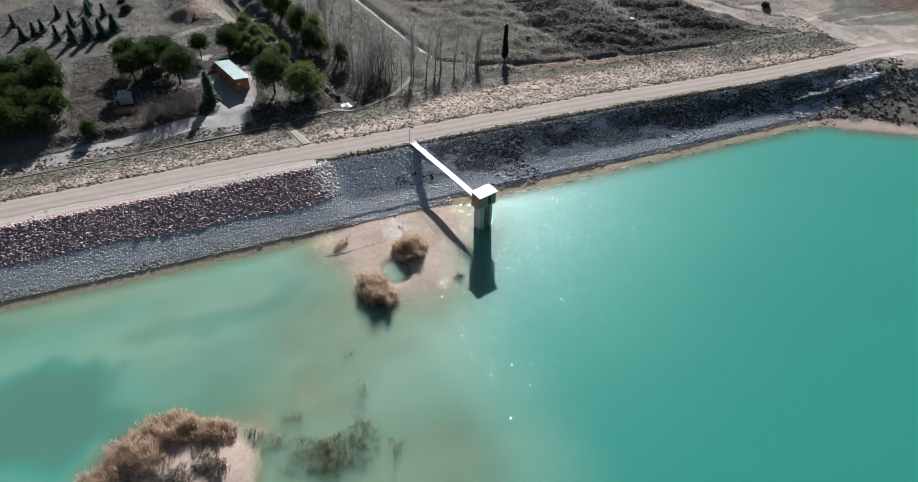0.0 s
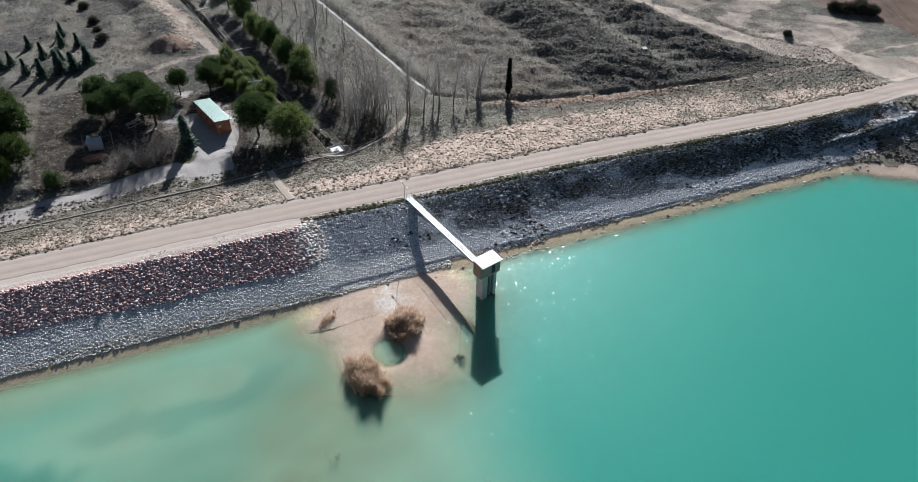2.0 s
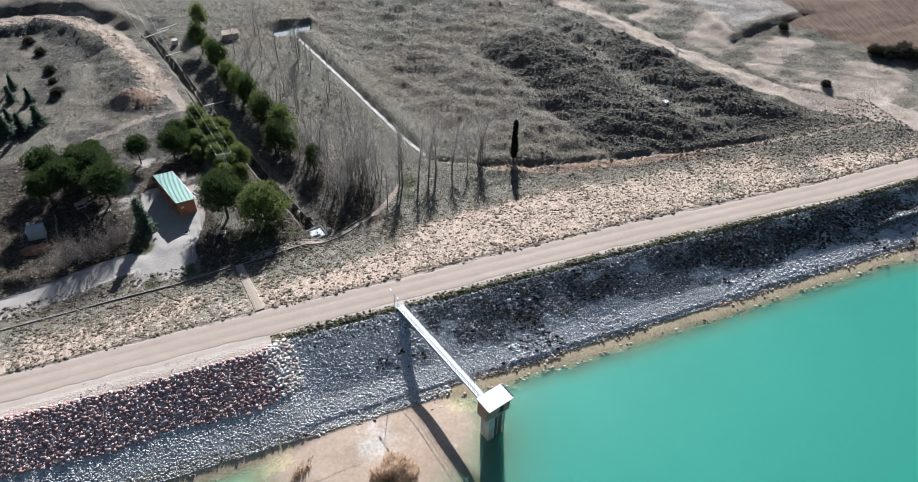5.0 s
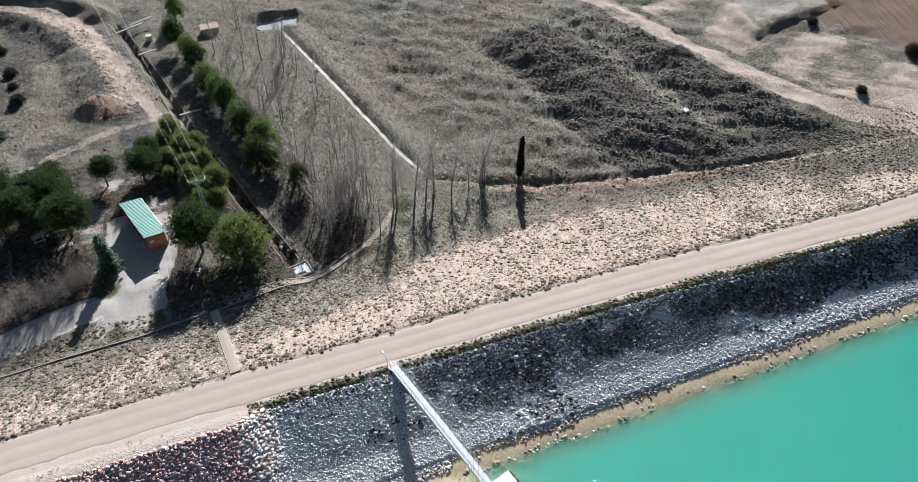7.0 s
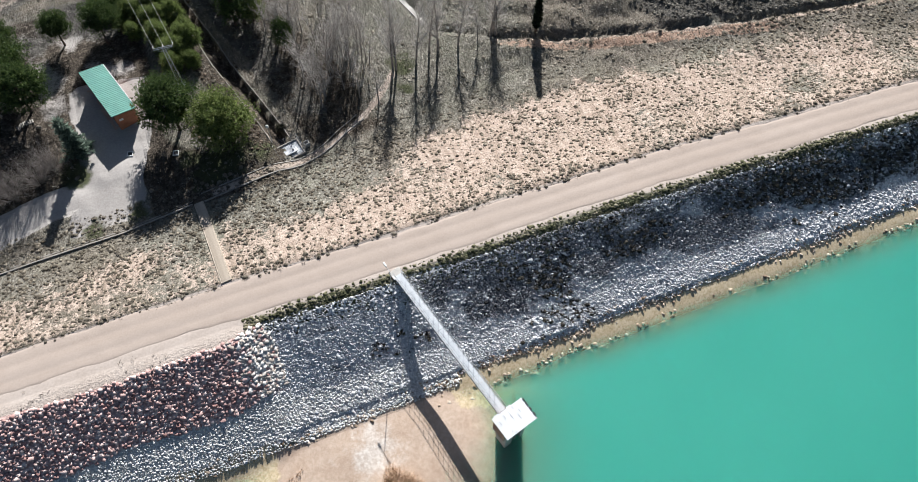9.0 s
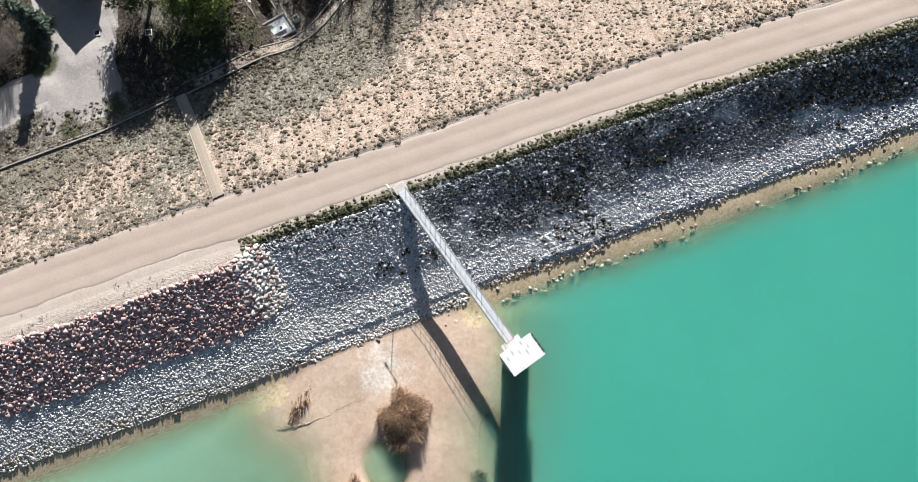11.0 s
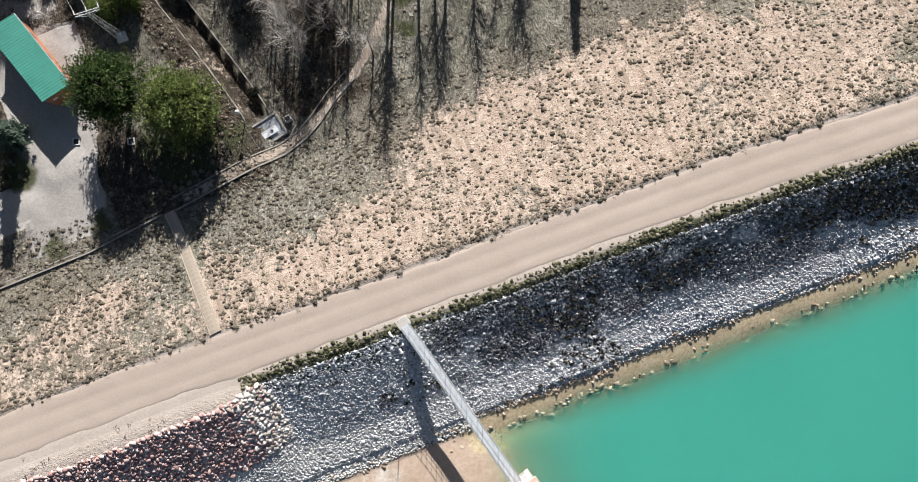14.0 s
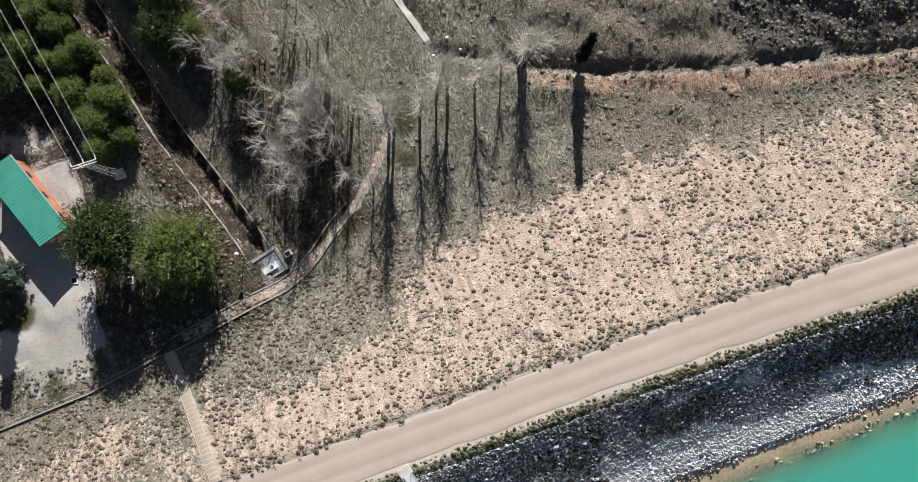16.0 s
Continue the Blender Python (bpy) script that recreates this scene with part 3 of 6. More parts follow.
def zone_scrub(u, v, z):
    share = hill_share(u, v) + 0.05 * fbm(u, v, 7, 48)
    streak = fbm(share * 34, v * 0.15, 7, 47, 4)
    lower = ramp(share, -0.04, 0.07) * (1 - ramp(share, 0.5, 0.62)) * (0.95 + 0.4 * streak)
    upper = band(share, 0.66, 1.0, 0.12) * (0.85 + 0.9 * streak) * (1 - 0.5 * ramp(v, 55, 80))
    ridge = 0.5 * band(share, 0.45, 0.7, 0.15) * (0.95 + 0.6 * streak)
    mass = np.maximum.reduce([lower, upper, ridge]) * (1 - ramp(v, 78 + 8 * fbm(u, v, 9, 46), 96)) * ramp(v - gully_line(u), 0.3, 1.5) * (1 - ramp(u, 103, 108))
    # scrub beside the ditch, with the pine row's shadow put into its dark tone
    ditch_shade = 0.75 * band(u + 7.0 + 0.255 * (v - 30), -0.5, 7, 3) * band(v, 30, 110, 8) * (0.8 + 0.6 * fbm(u, v, 4, 50))
    field = 1.05 * ramp(-u, 22, 30) * ramp(v, 50, 62) * (1 - ramp(v, 150, 180)) * (0.5 + 0.9 * fbm(u, v, 9, 49))
    bank = 0.55 * (1 - ramp(np.hypot((u - 104) / 9.0, (v + 16.5) / 4.5) + 0.4 * fbm(u, v, 3, 45), 0.5, 1.1))
    return np.maximum.reduce([mass, field, ditch_shade, bank])


def zone_grassy(u, v, z):
    return ramp(v - bend(u), 20, 26) * (1 - zone_yard(u, v, z))


def zone_yard(u, v, z):
    gap, _ = near_line(u, v, TRACK_YARD)
    u, v = u + 1.6 * fbm(u, v, 6, 67), v + 1.2 * fbm(u, v, 5, 69)
    court = band(u, -39.0 + 0.12 * (v - 20), -29.0 + 0.22 * (v - 28) * (v > 28), 1.2) * band(v, 21.0, 47, 1.5)
    behind = 0.62 * band(u, -43, -25.5, 3) * band(v, 42, 60, 3) * (0.75 + 0.5 * fbm(u, v, 5, 70))
    plot = 0.52 * band(u, 106, 130, 4) * band(v, 61, 84, 4)
    return np.maximum.reduce([1 - ramp(gap, 2.0, 3.0), court, behind, plot])


def zone_litter_shade(u, v, z):
    # leaf litter; tree shade is put into it by the ditch and under pines
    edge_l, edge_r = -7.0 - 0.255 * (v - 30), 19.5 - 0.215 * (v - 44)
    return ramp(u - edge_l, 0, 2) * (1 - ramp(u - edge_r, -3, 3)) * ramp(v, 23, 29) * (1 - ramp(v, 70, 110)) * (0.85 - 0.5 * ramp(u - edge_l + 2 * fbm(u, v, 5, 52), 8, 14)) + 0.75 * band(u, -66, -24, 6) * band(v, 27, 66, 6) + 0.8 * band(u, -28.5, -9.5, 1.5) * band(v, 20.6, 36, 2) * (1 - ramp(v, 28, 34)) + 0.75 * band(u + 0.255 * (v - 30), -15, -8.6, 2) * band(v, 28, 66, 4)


def zone_field(u, v, z):
    return ramp(u - 0.42 * (60 - v), 120, 123) * ramp(v, -60, -20)


def zone_sand(u, v, z):
    w = across(u, v)
    return (1 - ramp(w, -15.4, -14.3)) * (1 - ramp(v, -6, 2)) * (1 - ramp(end_bank(u, v) + 0.3 * fbm(u, v, 3, 44), 0.25, 0.6) * (u > 84))


def zone_turf(u, v, z):
    # green grass; the 6.5 m spot also paints the yard pines' shadow deeper
    spots = ((-12.5, 26.5, 3.0), (-19.0, 26.0, 6.5), (-22.0, 28.5, 4.0), (-22.3, 23.5, 1.6), (-37.5, 31.5, 3.4), (12.2, 37.5, 3.2), (11.0, 33.0, 2.0), (-30, 22.3, 2.5), (-36, 21.6, 2.5), (-24.5, 62, 4.5))
    verge = 0.62 * band(across(u, v), -2.2, 0.5, 0.6) * ramp(u, -20.5, -19) * (1 - ramp(u, 90, 100)) * (0.9 + 0.5 * fbm(u, v, 3, 38))
    return np.maximum.reduce([verge] + [0.7 * (1 - ramp(np.hypot(u - a, v - b) / r + 0.6 * fbm(u, v, 2, 35), 0.2, 1.3)) for a, b, r in spots])


def zone_shelf(u, v, z):
    w = across(u, v)
    spit, _ = near_line(u, v, [(-15, -17), (-5, -18), (-9, -22)])
    return 0.85 * band(w + 0.8 * fbm(u, v, 5, 68), -18.5, -13.5, 1.0) * ramp(spit, 4.0, 7.5) * (1 - ramp(u, 84, 92))


def zone_bleach(u, v, z):
    gap = np.hypot((u + 10.4) / 4.3, (v + 18.9) / 4.6)
    return np.clip(1.0 * (1 - ramp(gap, 0.2, 1.15)) + 0.6 * fbm(u, v, 2.2, 63, 3) * (gap < 1.2), 0, 1)


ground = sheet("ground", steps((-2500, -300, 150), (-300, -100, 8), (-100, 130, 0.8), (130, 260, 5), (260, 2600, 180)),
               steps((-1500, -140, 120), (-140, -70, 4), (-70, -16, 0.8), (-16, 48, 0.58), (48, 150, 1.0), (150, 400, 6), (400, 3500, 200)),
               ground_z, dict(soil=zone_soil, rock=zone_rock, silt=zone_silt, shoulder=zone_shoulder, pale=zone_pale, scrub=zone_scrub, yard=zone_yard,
                              litter=zone_litter_shade, field=zone_field, sand=zone_sand, bleach=zone_bleach, clay=zone_clay, shelf=zone_shelf, grassy=zone_grassy, turf=zone_turf, red=lambda u, v, z: (1 - ramp(u, -18.5, -17)) * (1 - ramp(-v, 8.8, 9.8))), ground_material())
tagged(ground, "dry winter ground of pale soil and dead grass", "ground", kind="structure")


def road_height(u, w):
    side = np.abs(w - 3.15)
    return 5.05 - 0.03 * (side / 2.6) ** 2 + 0.025 * fbm(u, w, 1.3, 51) - 0.13 * ramp(side, 2.2, 2.75) - 0.03 * np.exp(-((side - 0.95) / 0.4) ** 2)


road_us = steps((-400, -100, 10), (-100, 120, 0.6))
road_mesh = sheet("road", road_us, np.linspace(-2.75, 2.75, 23) + 3.15, road_height, {}, road_material())
flat = road_mesh.data
co = np.empty(len(flat.vertices) * 3)
flat.vertices.foreach_get("co", co)
co = co.reshape(-1, 3)
uu, vv = plan(co[:, 0], co[:, 1])
wander = (0.34 * fbm(uu, vv, 2.4, 53) + 0.4 * fbm(uu, vv, 9, 54)) * ramp(np.abs(vv - 3.15), 1.4, 2.4)
xx, yy = place(uu, at_w(uu, vv) + wander)
flat.vertices.foreach_set("co", np.stack((xx, yy, co[:, 2]), -1).ravel())
tagged(road_mesh, "pale beige gravel road along the dam crest", "road", kind="structure")


def water_depth(u, v, z):
    return np.maximum(0.0, -ground_z(u, v)) * 1.0


def water_cloud(u, v, z):
    left = ramp(-u, -6, 12)
    murk = fbm(u * 0.7, v * 1.3, 20, 61, 4)
    a, b = u + 3 * fbm(u, v, 9, 62), v + 3 * fbm(u, v, 9, 64)
    lens = np.hypot((a + 42.0) / 9.5, (b + 25.2) / 4.2)
    haze = 0.52 + 0.7 * murk + 0.4 * (1 - ramp(lens, 0.5, 1.05)) - 0.2 * band(lens, 0.95, 1.6, 0.35) * ramp(-b, 25, 28)
    deep = np.hypot((a + 67) / 13.5, (b + 41) / 13.0) + 0.5 * fbm(u, v, 8, 66)
    haze = haze * (1 - 0.85 * (1 - ramp(deep, 0.72, 1.02)))
    return np.clip(left * (haze + 0.05 + 0.3 * (1 - ramp(-v, 18, 26))) + 0.25 * (1 - ramp(-ground_z(u, v), 0.0, 2.2)), 0, 0.95)


def water_shade(u, v, z):
    a, b = u + 3 * fbm(u, v, 9, 62), v + 3 * fbm(u, v, 9, 64)
    lens = np.hypot((a + 42.0) / 9.5, (b + 25.2) / 4.2)
    deep = np.hypot((a + 66) / 13.0, (b + 40) / 12.0) + 0.5 * fbm(u, v, 8, 66)
    return np.clip(0.22 * band(lens, 0.95, 1.7, 0.4) * ramp(-b, 25, 28) + 0.75 * (1 - ramp(deep, 0.5, 1.1)), 0, 0.8)


water = sheet("water", steps((-2500, -120, 150), (-120, 20, 0.9), (20, 130, 3), (130, 2600, 180)), steps((-1500, -140, 120), (-140, -70, 4), (-70, -10, 0.75)),
              lambda u, v: 0.0 * u, dict(depth=water_depth, cloud=water_cloud, weed_bed=water_shade, open_water=lambda u, v, z: 0.85 * ramp(-v + 0.25 * np.clip(u, -40, 60), 22, 85)), water_material())
tagged(water, "milky turquoise reservoir water, calm with small ripples", "water", kind="structure")


def glint_material():
    """Clear, with a weak gloss, for the facets added to glint over the water."""
    s = Shader("glint_skin")
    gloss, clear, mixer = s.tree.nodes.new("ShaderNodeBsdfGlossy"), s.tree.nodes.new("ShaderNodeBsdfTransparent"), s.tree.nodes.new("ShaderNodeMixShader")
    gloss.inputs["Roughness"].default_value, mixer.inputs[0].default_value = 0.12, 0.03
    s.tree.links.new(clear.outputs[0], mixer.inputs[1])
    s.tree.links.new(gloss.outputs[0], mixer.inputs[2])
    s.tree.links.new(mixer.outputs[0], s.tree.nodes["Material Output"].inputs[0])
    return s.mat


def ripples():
    """Loose facets added just over the water, each with its own tilt, for ripple glints."""
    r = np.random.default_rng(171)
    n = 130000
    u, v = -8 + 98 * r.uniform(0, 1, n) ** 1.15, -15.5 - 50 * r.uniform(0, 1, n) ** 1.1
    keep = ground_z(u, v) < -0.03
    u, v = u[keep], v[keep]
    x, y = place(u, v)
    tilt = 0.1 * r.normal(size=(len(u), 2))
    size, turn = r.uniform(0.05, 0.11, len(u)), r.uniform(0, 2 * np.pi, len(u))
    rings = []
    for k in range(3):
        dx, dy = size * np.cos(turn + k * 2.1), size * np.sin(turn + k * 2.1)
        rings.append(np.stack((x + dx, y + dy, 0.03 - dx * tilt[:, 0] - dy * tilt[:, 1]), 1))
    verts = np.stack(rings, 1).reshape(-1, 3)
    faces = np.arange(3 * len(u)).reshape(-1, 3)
    mesh = bpy.data.meshes.new("glint_facets")
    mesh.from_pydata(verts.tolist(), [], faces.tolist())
    mesh.materials.append(glint_material())
    tagged(new("glint_facets", mesh), "loose tilted facets over the open water, added for ripple glints", "ripples", kind="stuff")


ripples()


# ---- building blocks ----
def part(name, bm, material, parent, label=""):
    mesh = bpy.data.meshes.new(name)
    bm.to_mesh(mesh)
    bm.free()
    mesh.materials.append(material)
    ob = new(name, mesh)
    ob.parent = parent
    return tagged(ob, label) if label else ob


def thing(name, m, label, category, group="", kind=""):
    ob = new(name)
    ob.matrix_world = m
    return tagged(ob, label, category, group, kind)


def on_ground(u, v, dz=0.0, turn=0.0):
    x, y = place(u, v)
    return pose(x, y, float(ground_z(u, v)) + dz, 0, 0, turn)


def box(bm, x0, y0, z0, x1, y1, z1, bevel=0.0, m=None):
    made = bmesh.ops.create_cube(bm, size=1, matrix=(m or Matrix()) @ Matrix.LocRotScale(((x0 + x1) / 2, (y0 + y1) / 2, (z0 + z1) / 2), None, (abs(x1 - x0), abs(y1 - y0), abs(z1 - z0))))
    if bevel:
        edges = list({e for vert in made["verts"] for e in vert.link_edges})
        bmesh.ops.bevel(bm, geom=edges, offset=bevel, segments=1, affect="EDGES")
    return bm


def rod(bm, a, b, r, r2=None, sides=6, cap=True):
    """A tapered bar from a to b."""
    a, b = Vector(a), Vector(b)
    length = (b - a).length
    m = Matrix.Translation((a + b) / 2) @ (b - a).to_track_quat("Z", "Y").to_matrix().to_4x4()
    bmesh.ops.create_cone(bm, cap_ends=cap, segments=sides, radius1=r, radius2=r if r2 is None else r2, depth=length, matrix=m)
    return bm


def bm_new():
    return bmesh.new()


concrete = plain("concrete", (0.42, 0.4, 0.37), (0.66, 0.635, 0.595), 2.5, 0.9)
old_concrete = plain("stained_concrete", (0.2, 0.185, 0.165), (0.46, 0.43, 0.39), 2.0, 0.92)
white_sheet = plain("white_roof_sheet", (0.66, 0.68, 0.7), (0.82, 0.83, 0.84), 1.5, 0.5, 0.0, 0.08, 0.01, 0.4)
grey_steel = plain("galvanised_steel", (0.34, 0.36, 0.38), (0.56, 0.58, 0.6), 5, 0.45, 0.5, 0.1)
deck_steel = plain("pale_deck_plate", (0.5, 0.53, 0.56), (0.68, 0.71, 0.74), 4, 0.5, 0.1, 0.1)
dark_metal = plain("dark_metal", (0.03, 0.03, 0.032), (0.08, 0.08, 0.085), 6, 0.6, 0.4)
rust_panel = plain("brown_cladding", (0.36, 0.23, 0.18), (0.52, 0.36, 0.295), 3, 0.75)


# ---- intake tower with its footbridge ----
TOWER = pose(5.72, 93.53, 0, 0, 0, 36.0)
BRIDGE_END = 22.7


def intake_tower():
    tower = thing("intake_tower", TOWER, "concrete intake tower in the water with brown cabin, white roof", "tower")
    # local x runs along the lake face, local y towards the dam
    bm = bm_new()
    box(bm, -1.36, -0.75, -5, -0.35, 0.95, 5.05, 0.03)
    part("left_pier", bm, concrete, tower, "stained pale concrete pier")
    bm = bm_new()
    box(bm, 0.85, -0.75, -5, 1.36, 0.95, 5.05, 0.03)
    part("right_pier", bm, concrete, tower)
    bm = bm_new()
    box(bm, -0.36, 0.1, -5, 0.86, 0.93, 5.04, 0.02)
    part("back_wall", bm, old_concrete, tower)
    bm = bm_new()
    box(bm, 0.16, -0.62, -5, 0.38, 0.12, 5.0, 0.02)
    part("gate_guide", bm, old_concrete, tower)
    ladder = bm_new()
    for sx in (-0.22, 0.08):
        rod(ladder, (sx, -0.45, -1), (sx, -0.45, 5.0), 0.025)
    for k in range(20):
        rod(ladder, (-0.22, -0.45, -0.7 + k * 0.29), (0.08, -0.45, -0.7 + k * 0.29), 0.015, sides=5)
    part("ladder", ladder, grey_steel, tower, "galvanised ladder in the recess")
    bm = bm_new()
    box(bm, -2.0, -0.85, 4.82, 2.0, 1.12, 5.0, 0.02)
    part("floor_slab", bm, concrete, tower)
    cabin = bm_new()
    for x0, y0, x1, y1 in ((-1.95, 1.0, 1.95, 1.08), (-1.95, -0.8, -1.87, 1.0), (1.87, -0.8, 1.95, 1.0), (-1.87, -0.8, 0.25, -0.72), (0.95, -0.8, 1.87, -0.72)):
        box(cabin, x0, y0, 5.0, x1, y1, 7.55, 0.008)
    box(cabin, 0.25, -0.8, 7.0, 0.95, -0.72, 7.55)
    for k in range(26):
        x = -1.9 + k * 0.15
        if not 0.2 < x < 1.0:
            box(cabin, x, -0.815, 5.0, x + 0.05, -0.8, 7.5)
    for k in range(12):
        box(cabin, -1.965, -0.75 + k * 0.15, 5.0, -1.95, -0.7 + k * 0.15, 7.5)
        box(cabin, 1.95, -0.75 + k * 0.15, 5.0, 1.965, -0.7 + k * 0.15, 7.5)
    body = part("cabin", cabin, rust_panel, tower, "brown ribbed cladding")
    bm = bm_new()
    box(bm, 0.27, -0.75, 5.02, 0.93, -0.72, 7.0)
    part("door", bm, dark_metal, body, "dark steel door")
    for x in (-1.35, -0.75):
        bm = bm_new()
        box(bm, x, -0.83, 6.9, x + 0.4, -0.815, 7.25, 0.004)
        part("window", bm, dark_metal, body)
    roof = bm_new()
    box(roof, -2.03, -1.4, 7.62, 2.03, 1.36, 7.74, 0.015)
    top = part("roof", roof, white_sheet, tower, "white ribbed sheet roof")
    for k in range(5):
        bm = bm_new()
        box(bm, -1.7 + k * 0.8, -1.4, 7.742, -1.66 + k * 0.8, 1.36, 7.752, 0.003)
        part("roof_rib", bm, white_sheet, top)
    for x, y, l in ((-1.5, 0.2, 0.5), (-0.75, 0.5, 0.45), (-0.1, 0.2, 0.4), (0.55, 0.9, 0.45), (0.6, -0.4, 0.6), (-1.0, -1.0, 0.18), (-0.7, -1.25, 0.16), (1.0, 0.2, 0.4)):
        bm = bm_new()
        box(bm, x, y, 7.767, x + 0.035, y + l, 7.78)
        part("seam_strip", bm, grey_steel, top)
    for y, l in ((-1.1, 0.5), (-0.4, 0.45), (0.25, 0.5), (0.9, 0.3)):
        bm = bm_new()
        box(bm, 2.0, y, 7.5, 2.16, y + l, 7.82, 0.02)
        part("roof_box", bm, dark_metal, top, "small dark housing on the roof edge")
    bm = bm_new()
    box(bm, -1.15, 1.08, 4.9, 1.15, 2.0, 5.02, 0.015)
    part("landing", bm, deck_steel, tower, "pale steel landing")
    return tower


def footbridge():
    bridge = thing("footbridge", TOWER @ pose(0, 0, 5.02), "pale galvanised steel footbridge with open railings", "footbridge")
    y0, y1 = 1.9, BRIDGE_END
    count = 21
    for k in range(count):
        a = y0 + (y1 - y0) * k / count
        bm = bm_new()
        box(bm, -0.46, a + 0.008, 0.0, 0.46, y0 + (y1 - y0) * (k + 1) / count - 0.008, 0.05, 0.006)
        part("deck_plate", bm, deck_steel, bridge)
    for sx in (-0.5, 0.5):
        bm = bm_new()
        box(bm, sx - 0.05, y0, -0.28, sx + 0.05, y1, 0.06, 0.01)
        part("girder", bm, grey_steel, bridge)
        for h, r in ((1.05, 0.028), (0.55, 0.02)):
            bm = bm_new()
            rod(bm, (sx * 1.04, y0, h), (sx * 1.04, y1, h), r)
            part("rail", bm, grey_steel, bridge)
        for k in range(22):
            y = y0 + 0.05 + (y1 - y0 - 0.1) * k / 21
            bm = bm_new()
            rod(bm, (sx * 1.04, y, 0.0), (sx * 1.04, y, 1.06), 0.026, sides=5)
            part("railing_post", bm, grey_steel, bridge)
    for k in range(11):
        y = y0 + (y1 - y0) * k / 10
        bm = bm_new()
        rod(bm, (-0.46, y, -0.2), (0.46, min(y1, y + 1.0), -0.2), 0.03, sides=4)
        part("brace", bm, grey_steel, bridge)
    bm = bm_new()
    box(bm, -0.75, y1 - 0.2, -0.9, 0.75, y1 + 0.9, 0.045, 0.03)
    part("abutment", bm, concrete, bridge, "concrete abutment at the crest")
    return bridge


intake_tower()
footbridge()


# ---- plants ----


def mesh_of(name, verts, faces, material, smooth=False):
    """A mesh from arrays of corners and triangles."""
    mesh = bpy.data.meshes.new(name)
    mesh.vertices.add(len(verts)), mesh.loops.add(faces.size), mesh.polygons.add(len(faces))
    mesh.vertices.foreach_set("co", np.asarray(verts, float).ravel())
    mesh.loops.foreach_set("vertex_index", faces.ravel())
    mesh.polygons.foreach_set("loop_start", np.arange(0, faces.size, 3))
    if smooth:
        mesh.polygons.foreach_set("use_smooth", np.ones(len(faces), bool))
    mesh.update(calc_edges=True)
    mesh.materials.append(material)
    return mesh


def mesh_part(name, mesh, parent, label=""):
    ob = new(name, mesh)
    ob.parent = parent
    return tagged(ob, label) if label else ob


def unit(a):
    return a / np.maximum(np.linalg.norm(a, axis=-1, keepdims=True), 1e-6)


def blades(points, ways, length, width, count, spread, seed):
    """Small leaf triangles: count of them round each point, leaning along its way."""
    r = np.random.default_rng(seed)
    p = np.repeat(points, count, 0)
    d = unit(np.repeat(ways, count, 0) + spread * r.normal(size=(len(p), 3)))
    ln = np.repeat(np.broadcast_to(length, len(points)), count) * r.uniform(0.6, 1.25, len(p))
    wd = np.repeat(np.broadcast_to(width, len(points)), count) * r.uniform(0.6, 1.3, len(p))
    side = unit(np.cross(d, r.normal(size=d.shape))) * wd[:, None] / 2
    verts = np.stack((p - side, p + side, p + d * ln[:, None]), 1).reshape(-1, 3)
    return verts, np.arange(len(verts)).reshape(-1, 3)


def tubes(segments, sides=5):
    """Tapered prisms along (start, end, radius, radius)."""
    a = np.array([s[0] for s in segments], float)
    b = np.array([s[1] for s in segments], float)
    ra, rb = np.array([s[2] for s in segments], float), np.array([s[3] for s in segments], float)
    d = unit(b - a)
    ref = np.where(np.abs(d[:, 2:3]) > 0.9, np.array([[1.0, 0, 0]]), np.array([[0, 0, 1.0]]))
    e = unit(np.cross(d, ref))
    f = np.cross(d, e)
    ang = np.arange(sides) * 2 * np.pi / sides
    ring = e[:, None] * np.cos(ang)[None, :, None] + f[:, None] * np.sin(ang)[None, :, None]
    verts = np.concatenate((a[:, None] + ring * ra[:, None, None], b[:, None] + ring * rb[:, None, None]), 1).reshape(-1, 3)
    k = np.arange(sides)
    n = (k + 1) % sides
    one = np.concatenate((np.stack((k, n, n + sides), 1), np.stack((k, n + sides, k + sides), 1)))
    faces = (one[None] + (np.arange(len(a)) * 2 * sides)[:, None, None]).reshape(-1, 3)
    return verts, faces


def stem(segments, sides=6):
    """One continuous tapered trunk through the given segments."""
    rings = [(segments[0][0], segments[0][2])] + [(s[1], s[3]) for s in segments]
    ang = np.arange(sides) * 2 * np.pi / sides
    verts = np.concatenate([np.asarray(p)[None] + rad * np.stack((np.cos(ang), np.sin(ang), 0 * ang), 1) for p, rad in rings])
    k = np.arange(sides)
    n = (k + 1) % sides
    one = np.concatenate((np.stack((k, n, n + sides), 1), np.stack((k, n + sides, k + sides), 1)))
    return verts, (one[None] + (np.arange(len(segments)) * sides)[:, None, None]).reshape(-1, 3)


def grow(start, way, length, radius, depth, forks, lean, r, out, lift=0.25):
    """Limbs that bend and fork."""
    p, d = np.array(start, float), unit(np.array(way, float))
    pieces = 3 if depth else 2
    for k in range(pieces):
        q = p + d * length / pieces
        ra, rb = radius * (1 - 0.75 * k / pieces), radius * (1 - 0.75 * (k + 1) / pieces)
        out.append((p, q, ra, rb))
        if depth:
            for _ in range(forks):
                side = unit(np.cross(d, r.normal(size=3)))
                w = unit(d * math.cos(lean) + side * math.sin(lean) + np.array([0, 0, lift]))
